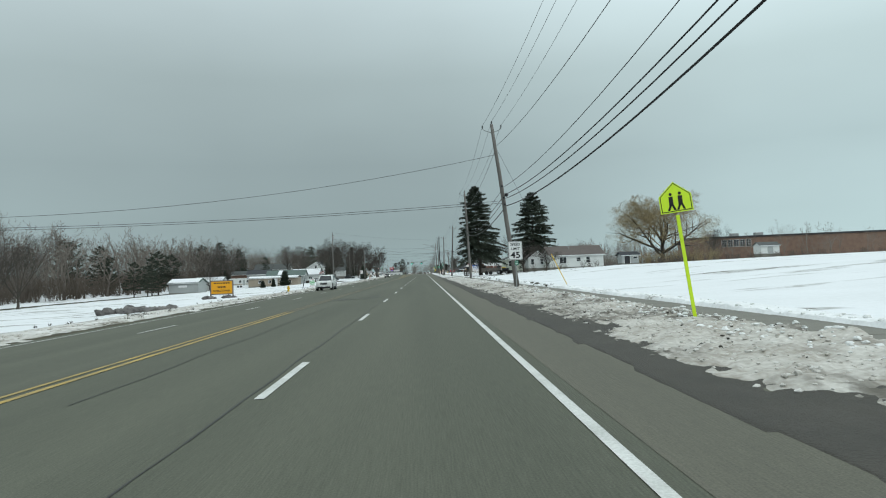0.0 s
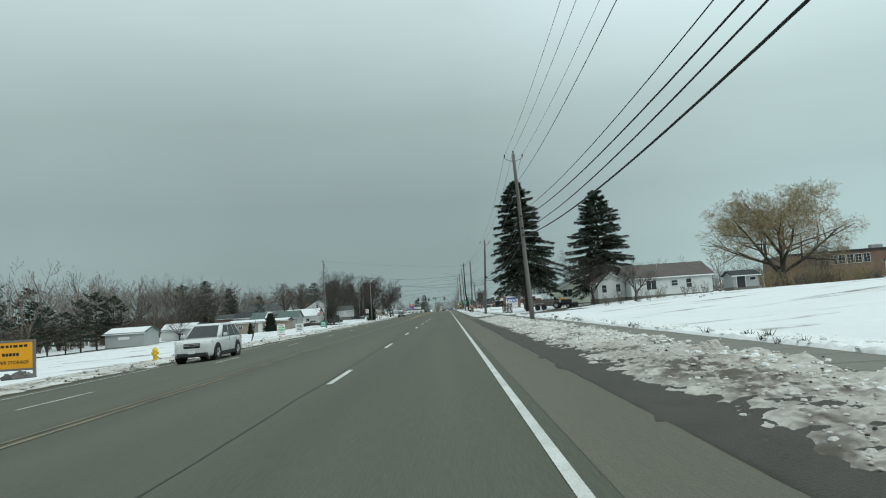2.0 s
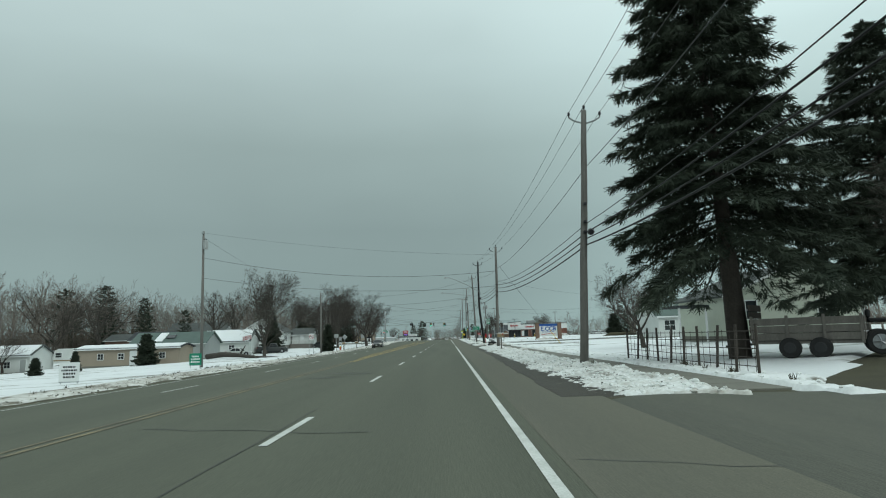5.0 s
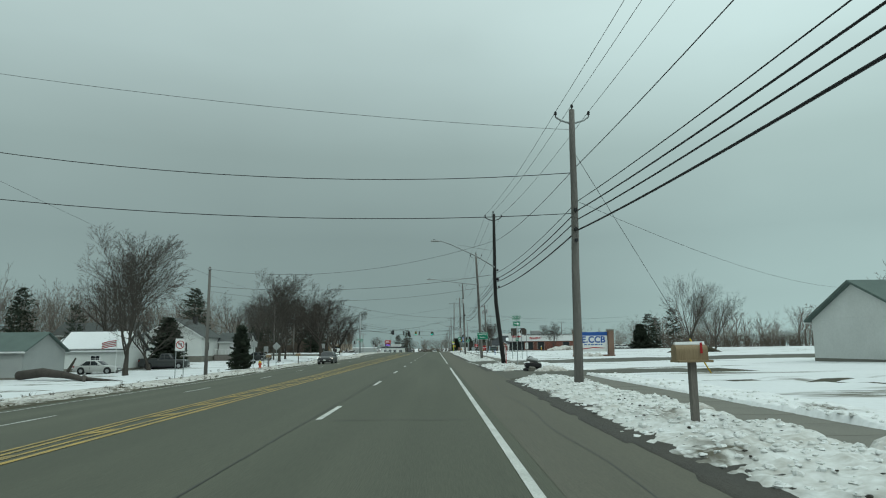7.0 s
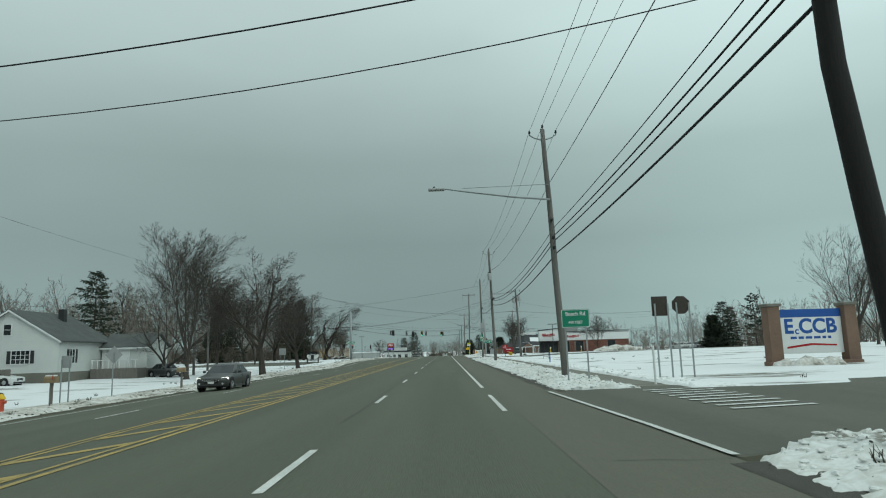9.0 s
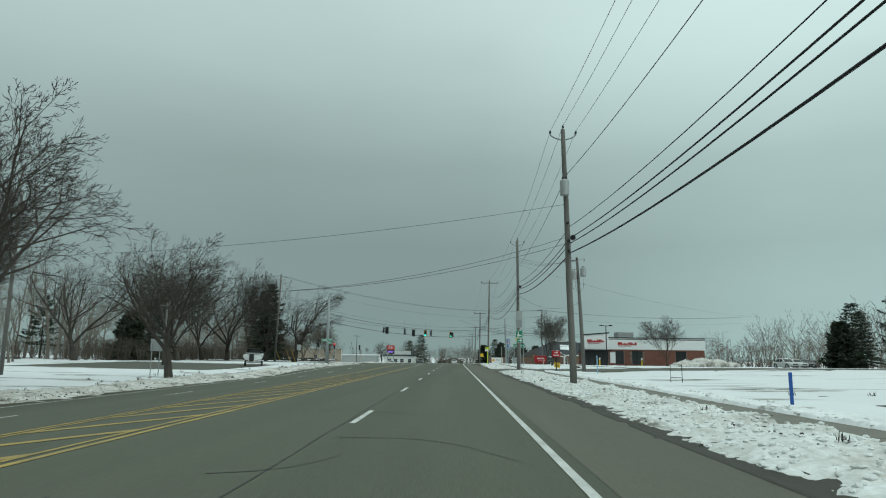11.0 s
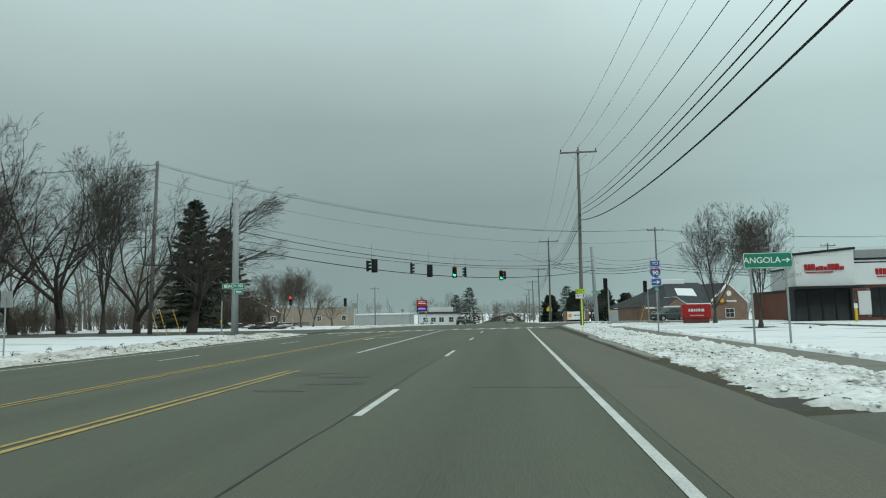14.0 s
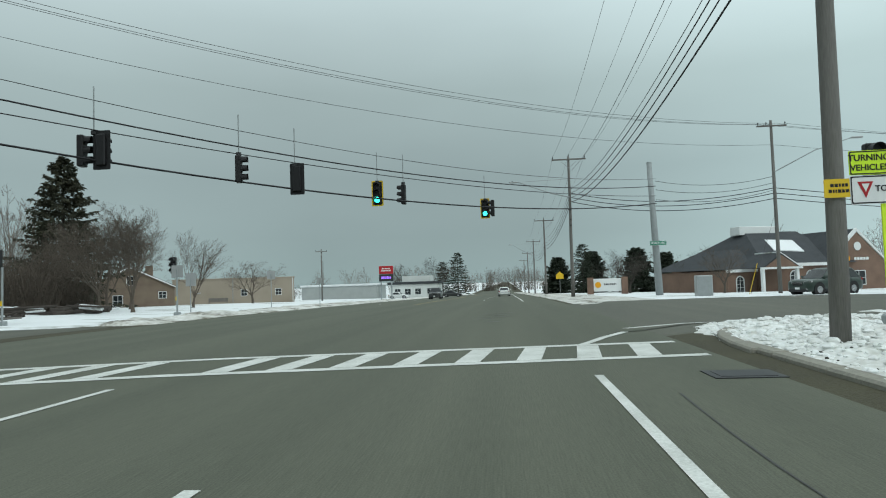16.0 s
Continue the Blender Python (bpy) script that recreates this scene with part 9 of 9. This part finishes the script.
def boat():
    x, y = -24.7, 314.8
    e = thing("motor_boat", (x, y, land(x, y) + 0.03), "white motor boat with windscreen on a trailer", "boat", turn=10)
    secs = []
    for a, w, zk, zt in ((0.0, 1.02, 0.55, 1.35), (0.25, 1.05, 0.52, 1.42), (0.5, 1.05, 0.55, 1.5), (0.75, 0.8, 0.75, 1.6), (0.92, 0.4, 1.05, 1.68), (1.0, 0.06, 1.4, 1.72)):
        yy = (a - 0.5) * 5.4
        secs.append([(-w * 0.1, yy, zk), (-w * 0.8, yy, zk + 0.28), (-w, yy, zt - 0.2), (-w * 0.97, yy, zt), (w * 0.97, yy, zt), (w, yy, zt - 0.2), (w * 0.8, yy, zk + 0.28), (w * 0.1, yy, zk)])
    part("hull", MB().loft(secs), M_WHITE, e)
    part("hull_stripe", MB().box(-1.06, -2.6, 1.18, -1.05, 1.2, 1.28).box(1.05, -2.6, 1.18, 1.06, 1.2, 1.28), M_DARK, e)
    part("windscreen", MB().quad((-0.85, 0.5, 1.5), (0.85, 0.5, 1.5), (0.7, 0.1, 2.05), (-0.7, 0.1, 2.05)).quad((-0.85, 0.5, 1.5), (-0.7, 0.1, 2.05), (-0.8, -0.9, 1.9), (-0.95, -0.9, 1.48)).quad((0.85, 0.5, 1.5), (0.95, -0.9, 1.48), (0.8, -0.9, 1.9), (0.7, 0.1, 2.05)), M_GLASS, e)
    part("cockpit", MB().box(-0.75, -2.2, 1.46, 0.75, 0.3, 1.5), M_DARK, e)
    part("engine", MB().box(-0.25, -3.1, 0.6, 0.25, -2.7, 1.5, 0.08), M_DARK, e)
    part("rail", MB().tube([(-0.85, 1.2, 1.6), (-0.6, 1.9, 1.85), (0, 2.6, 1.95), (0.6, 1.9, 1.85), (0.85, 1.2, 1.6)], 0.02, 5), M_CHROME, e)
    part("trailer_frame", MB().box(-0.7, -2.4, 0.42, -0.6, 2.6, 0.52).box(0.6, -2.4, 0.42, 0.7, 2.6, 0.52).box(-0.9, -0.8, 0.4, 0.9, -0.7, 0.5).box(-0.04, 2.2, 0.42, 0.04, 3.6, 0.5), M_STEEL, e)
    for s in (-1, 1):
        wheel(e, s * 0.98, -0.75, 0.32, side=s)
    part("snow_cover", MB().box(-0.7, -2.0, 1.5, 0.7, -0.4, 1.58, 0.04), M_SNOW, e)


boat()


# ---- small things along the verges ----
def stone_row(x, y, n, seed, label, spread=(3.5, 1.0), size=(0.25, 0.6)):
    e = thing("stone_row", (x, y, land(x, y)), label, "stones")
    rng = random.Random(seed)
    for i in range(n):
        r = rng.uniform(*size)
        c = Vector((rng.uniform(-spread[0], spread[0]), rng.uniform(-spread[1], spread[1]), r * 0.35))
        rings = []
        tilt = rng.uniform(-0.35, 0.35)
        for k, (zz, rr) in enumerate(((-0.5, 0.7), (0.1, 1.0), (0.55, 0.8), (0.75, 0.45))):
            rings.append([(c.x + r * rr * math.cos(t) * rng.uniform(0.7, 1.25) * 1.2, c.y + r * rr * math.sin(t) * rng.uniform(0.7, 1.25), c.z + zz * r * rng.uniform(0.75, 1.25) + tilt * r * rr * math.cos(t)) for t in [2 * math.pi * j / 6 + 0.3 * rng.random() for j in range(6)]])
        part("stone", MB().loft(rings), M_STONE, e)


stone_row(-21.8, 50, 20, 3, "row of grey field stones in the snow", (2.4, 2.2), (0.25, 0.5))
stone_row(-24.3, 78.3, 13, 4, "field stones heaped below the sign", (2.2, 0.5), (0.2, 0.4))


def hydrant(x, y, m, m2, label):
    e = thing("fire_hydrant", (x, y, land(x, y) + 0.05), label, "hydrant", "hydrants")
    part("barrel", MB().tube([(0, 0, -0.1), (0, 0, 0.08), (0, 0, 0.1), (0, 0, 0.55), (0, 0, 0.57)], [0.17, 0.17, 0.12, 0.12, 0.16], 14), m, e)
    part("bonnet", MB().tube([(0, 0, 0.57), (0, 0, 0.62), (0, 0, 0.72), (0, 0, 0.78)], [0.16, 0.15, 0.09, 0.03], 14), m2, e)
    for s in (-1, 1):
        part("outlet", MB().tube([(s * 0.1, 0, 0.45), (s * 0.2, 0, 0.45)], [0.06, 0.065], 10), m, e)
    part("outlet", MB().tube([(0, -0.1, 0.38), (0, -0.22, 0.38)], [0.08, 0.085], 10), m, e)


hydrant(-16.6, 80.3, M_YELLOW, M_YELLOW, "yellow fire hydrant in the snow")
hydrant(-18.0, 218.8, M_HYDRANT, M_YELLOW, "red fire hydrant with a yellow cap")


def feather_flag():
    x, y = -21, 113.5
    e = thing("feather_flag", (x, y, land(x, y)), "furled advertising flag on a bent pole in the snow", "flag")
    path = [(0, 0, -0.2), (0.25, 0, 1.2), (0.6, 0, 2.6), (1.1, 0, 3.5), (1.7, 0, 3.8)]
    part("pole", MB().tube(path, [0.03, 0.028, 0.022, 0.018, 0.014], 6), M_STEEL, e)
    part("cloth", MB().tube([(0.02, -0.03, 0.1), (0.2, 0.02, 0.7), (0.3, -0.02, 1.2), (0.42, 0.02, 1.8), (0.52, 0, 2.2)], [0.05, 0.08, 0.06, 0.05, 0.03], 7), M_DARK, e, "crumpled dark cloth")


feather_flag()
# flag on a pole in a yard
x, y = -33.2, 219.5
e = thing("yard_flag", (x, y, land(x, y)), "striped flag on a short white pole", "flag")
part("pole", MB().tube([(0, 0, -0.2), (0, 0, 4.6)], 0.04, 8), M_WHITE, e)
for i in range(7):
    zz = 3.45 - 0.09 * i
    part("stripe", MB().quad((-1.6, 0.1, zz - 0.3), (-0.8, -0.08, zz - 0.12), (-0.8, -0.08, zz - 0.03), (-1.6, 0.1, zz - 0.21)).quad((-0.8, -0.08, zz - 0.12), (0, 0, zz), (0, 0, zz + 0.09), (-0.8, -0.08, zz - 0.03)), M_STRIPE_RED if i % 2 == 0 else M_WHITE, e)


def fallen_trunk():
    e = thing("fallen_trunk", (-29, 205, land(-29, 205)), "long fallen tree trunk lying in the snow", "log")
    part("trunk", MB().tube([(-8.5, 5.5, 0.35), (-5.5, 4.0, 0.65), (-2.5, 2.0, 0.5), (0.5, -0.5, 0.22), (5.5, -4.5, 0.14)], [0.42, 0.4, 0.3, 0.2, 0.12], 12), M_BARK, e, smooth=True)
    part("stub", MB().tube([(-2, 1.6, 0.8), (-1.2, 1.2, 1.9)], [0.16, 0.06], 7), M_BARK, e)
    part("stub", MB().tube([(0.5, -0.5, 0.35), (1.4, -2.2, 0.1)], [0.22, 0.1], 7), M_BARK, e)


fallen_trunk()
e = thing("log_pile", (-37, 391, land(-37, 391)), "pile of cut branches and snow-covered logs", "logs")
rng = random.Random(8)
for i in range(26):
    a = rng.uniform(-0.5, 0.5)
    c = Vector((rng.uniform(-5, 5), rng.uniform(-1.5, 1.5), rng.uniform(0.05, 0.8)))
    d = Vector((math.cos(a), math.sin(a), rng.uniform(-0.1, 0.15))) * rng.uniform(0.8, 2.2)
    part("log", MB().tube([c - d, c + d], [rng.uniform(0.07, 0.2)] * 2, 7), M_BARK_DARK if i % 6 else M_SNOW, e)


def mailbox(x, y, label, turn=0.0):
    e = thing("mailbox", (x, y, land(x, y) + 0.05), label, "mailbox", "mailboxes", turn)
    part("post", MB().box(-0.06, -0.06, -0.3, 0.06, 0.06, 1.05, 0.012), M_TIMBER_GREY, e)
    part("shelf", MB().box(-0.3, -0.2, 1.05, 0.3, 0.2, 1.09, 0.006), M_TIMBER, e)
    prof = [(-0.13, 1.09), (0.13, 1.09), (0.13, 1.25)] + [(0.13 * math.cos(radians(a)), 1.25 + 0.1 * math.sin(radians(a))) for a in range(15, 180, 15)] + [(-0.13, 1.25)]
    part("box", MB().prism_x([(a, b) for a, b in prof], -0.3, 0.24), M_TIMBER, e, "faded yellow box")
    part("flag", MB().box(0.1, -0.15, 1.2, 0.14, -0.14, 1.38), M_RED, e)
    part("snow", MB().tube([(-0.28, 0, 1.35), (0.22, 0, 1.35)], [0.05, 0.06], 6), M_SNOW, e)


mailbox(4.6, 161.0, "weathered yellow mailbox on a grey post in the snow")
mailbox(-17.6, 236, "small dark mailbox on a post across the road")
mailbox(-17.9, 222, "small dark mailbox on a post across the road")


def rubble():
    x, y = 5.45, 185.9
    e = thing("mailbox_pile", (x, y, land(x, y)), "grey mailbox lying on stacked truck tyres and a concrete block", "mailbox")
    part("block", MB().box(-0.38, -0.72, -0.1, -0.02, -0.5, 0.34, 0.06), M_CONCRETE, e).matrix_basis = pose(0, 0, 0, 4, 6, 8)
    part("block", MB().box(0.2, -0.72, -0.1, 0.5, -0.5, 0.2, 0.05), M_CONCRETE, e)
    for tx, tz, tilt in ((-0.03, 0.04, 0), (0.05, 0.31, 3)):
        rings = []
        for k in range(25):
            c, d = math.cos(k * math.pi / 12), math.sin(k * math.pi / 12)
            rings.append([(r * c, r * d, z) for r, z in ((0.24, -0.10), (0.30, -0.135), (0.40, -0.13), (0.46, -0.09), (0.47, 0.0), (0.46, 0.09), (0.40, 0.13), (0.30, 0.135), (0.24, 0.10))])
        part("tyre", MB().loft(rings), M_RUBBER, e).matrix_basis = pose(tx, 0, tz + 0.06, 0, tilt, tilt * 20)
    box = part("box", MB().tube([(-0.32, 0, 0), (-0.30, 0, 0), (0.28, 0, 0), (0.30, 0, 0)], [0.10, 0.125, 0.125, 0.10], 10), M_STEEL_SIGN, e)
    box.matrix_basis = pose(0.02, -0.05, 0.67, 0, 13, -12)
    part("bracket", MB().box(-0.1, -0.12, 0.47, 0.28, 0.1, 0.57, 0.02), M_TIMBER_GREY, e)
    part("flag", MB().tube([(-0.22, -0.1, 0.79), (-0.12, -0.12, 0.85), (0.02, -0.12, 0.81)], 0.018, 5), M_DARK, e)


rubble()
for i, (x, y, r) in enumerate(((6.2, 185.2, 0.5), (6.7, 185.1, 0.45), (5.75, 185.0, 0.32), (4.6, 188.4, 0.4), (4.2, 186.2, 0.3), (17.2, 224, 0.7), (16.4, 224.4, 0.55), (18.3, 223.8, 0.6), (33.0, 330, 1.5), (35.2, 330.5, 1.9), (37.6, 330.6, 1.7), (31.4, 329.4, 0.9), (39.8, 331, 1.2), (34.2, 329, 1.2), (6.0, 158, 0.35), (5.4, 163, 0.35), (6.9, 188, 0.4))):
    rng = random.Random(60 + i)
    rings = []
    for zz, rr in ((-0.3, 1.0), (0.1, 0.95), (0.4, 0.7), (0.6, 0.35), (0.68, 0.1)):
        rings.append([(r * rr * 1.3 * math.cos(t) * rng.uniform(0.75, 1.25), r * rr * math.sin(t) * rng.uniform(0.75, 1.25), zz * r * rng.uniform(0.8, 1.2)) for t in [2 * math.pi * j / 11 for j in range(11)]])
    ob = part("snow_heap", MB().loft(rings), M_SNOW_DIRTY)
    ob.matrix_basis = pose(x, y, land(x, y))
    tagged(ob, "dirty heap of shovelled snow chunks", "snow heap", "snow heaps")


def wire_fence():
    e = thing("garden_fence", (9.15, 130.5, land(9.15, 130.5) + 0.05), "rusty wire fence with leaning posts", "fence")
    for i in range(10):
        px, py = -0.9 - 0.02 * i, -6.5 + 1.3 * i
        part("post", MB().tube([(px, py, -0.2), (px + 0.06 * (i % 3), py, 1.3)], 0.04, 6), M_BARK_DARK, e)
    for k in range(5):
        part("strand", MB().tube([(-0.9, -6.5, 0.2 + 0.23 * k), (-1.0, -0.6, 0.17 + 0.23 * k), (-1.08, 5.2, 0.2 + 0.23 * k)], 0.012, 4), M_BARK_DARK, e)
    for k in range(24):
        y0 = -6.4 + 0.48 * k
        part("picket_wire", MB().tube([(-0.92 - 0.007 * k, y0, 0.05), (-0.92 - 0.007 * k, y0, 1.15)], 0.008, 4), M_BARK_DARK, e)


wire_fence()


def farm_trailer():
    x, y = 12.7, 129.9
    e = thing("farm_trailer", (x, y, land(x, y) + 0.05), "weathered timber box trailer parked beside the driveway", "trailer", turn=-38)
    for k in range(3):
        z0 = 0.62 + 0.27 * k
        part("side_board", MB().box(-1.75, -0.04, z0, 1.75, 0.0, z0 + 0.25, 0.012), M_TIMBER_GREY, e)
        part("side_board", MB().box(-1.75, 1.7, z0, 1.75, 1.74, z0 + 0.25, 0.012), M_TIMBER_GREY, e)
        part("end_board", MB().box(1.75, 0, z0, 1.79, 1.7, z0 + 0.25, 0.012), M_TIMBER_GREY, e)
    for k in range(5):
        part("head_board", MB().box(-1.8, -0.02, 0.62 + 0.27 * k, -1.75, 1.72, 0.86 + 0.27 * k, 0.012), M_BARK_DARK, e)
    for px in (-1.7, -0.55, 0.6, 1.7):
        part("stake", MB().box(px - 0.05, -0.09, 0.5, px + 0.05, -0.04, 1.5, 0.01), M_TIMBER_GREY, e)
    part("bed", MB().box(-1.75, 0, 0.5, 1.75, 1.7, 0.6, 0.01), M_TIMBER_GREY, e)
    part("drawbar", MB().tube([(-1.75, 0.85, 0.5), (-2.9, 0.85, 0.42)], 0.05, 6), M_DARK, e)
    part("snow_load", MB().box(-1.6, 0.1, 1.2, 1.5, 1.6, 1.3, 0.05), M_SNOW, e)
    for px in (-0.5, 0.45):
        t = part("wheel", MB().tube([(px, -0.16, 0.36), (px, -0.13, 0.36), (px, 0.04, 0.36), (px, 0.07, 0.36)], [0.32, 0.36, 0.36, 0.32], 18), M_RUBBER, e)
        part("rim", MB().tube([(px, -0.175, 0.36), (px, -0.16, 0.36)], [0.17, 0.2], 14), M_DARK, t)


farm_trailer()


def plough():
    x, y = 15.3, 128.9
    e = thing("garden_tractor", (x, y, land(x, y) + 0.05), "black tractor with a yellow cover and plough beside the trailer", "tractor", turn=62)
    part("hood", MB().box(-0.34, -1.3, 0.7, 0.34, 0.0, 1.12, 0.08), M_DARK, e)
    part("seat", MB().box(-0.32, 0.35, 1.05, 0.32, 0.9, 1.2, 0.05).box(-0.32, 0.8, 1.2, 0.32, 0.95, 1.5, 0.05), M_BLACK, e)
    part("cover", MB().box(-0.36, -0.55, 1.12, 0.36, 0.1, 1.3, 0.07), M_YELLOW, e)
    part("chassis", MB().box(-0.35, -1.3, 0.45, 0.35, 1.0, 0.75, 0.05), M_BLACK, e)
    part("blade", MB().box(-1.0, -1.9, 0.1, 1.0, -1.75, 0.7, 0.04), M_BLACK, e)
    part("push_arm", MB().tube([(-0.4, -1.8, 0.4), (-0.35, -0.9, 0.5)], 0.04, 6), M_BLACK, e)
    part("push_arm", MB().tube([(0.4, -1.8, 0.4), (0.35, -0.9, 0.5)], 0.04, 6), M_BLACK, e)
    part("steering_wheel", MB().tube([(0.2 * math.cos(k * 0.524), 0.18 + 0.05 * math.sin(k * 0.524), 1.42 + 0.2 * math.sin(k * 0.524)) for k in range(13)], 0.02, 5), M_BLACK, e)
    part("rack", MB().tube([(-0.4, 1.0, 0.7), (-0.4, 2.2, 0.75), (0.4, 2.2, 0.75), (0.4, 1.0, 0.7)], 0.05, 6), M_BLACK, e)
    for sd in (-1, 1):
        wheel(e, sd * 0.52, 0.6, 0.42, 0.28, sd)
        wheel(e, sd * 0.48, -1.0, 0.28, 0.2, sd)


plough()
e = thing("hedge_hump", (34, 236, land(34, 236)), "low grassy hump showing through the snow", "mound")
part("hump", MB().tube([(-4, 0, -0.2), (-2, 0, 0.35), (2, 0, 0.4), (4, 0, -0.2)], [0.15, 0.38, 0.36, 0.12], 10), M_GRASS, e)
e = thing("board_fence", (-44.5, 250.5, land(-44.5, 250.5)), "grey wooden privacy panels before the white house", "fence")
for i in range(14):
    if i not in (6,):
        part("board", MB().box(i * 0.55 - 1.6, 0, 0.05, i * 0.55 - 1.08, 0.04, 1.5, 0.01), M_TIMBER_GREY, e)
# grate and patched asphalt at the corner
ob = part("storm_drain", MB().box(2.6, 350.0, 0.002, 3.5, 350.7, 0.014).box(2.7, 350.1, 0.014, 3.4, 350.6, 0.02), M_DARK)
tagged(ob, "cast iron storm drain grate at the kerb", "drain")
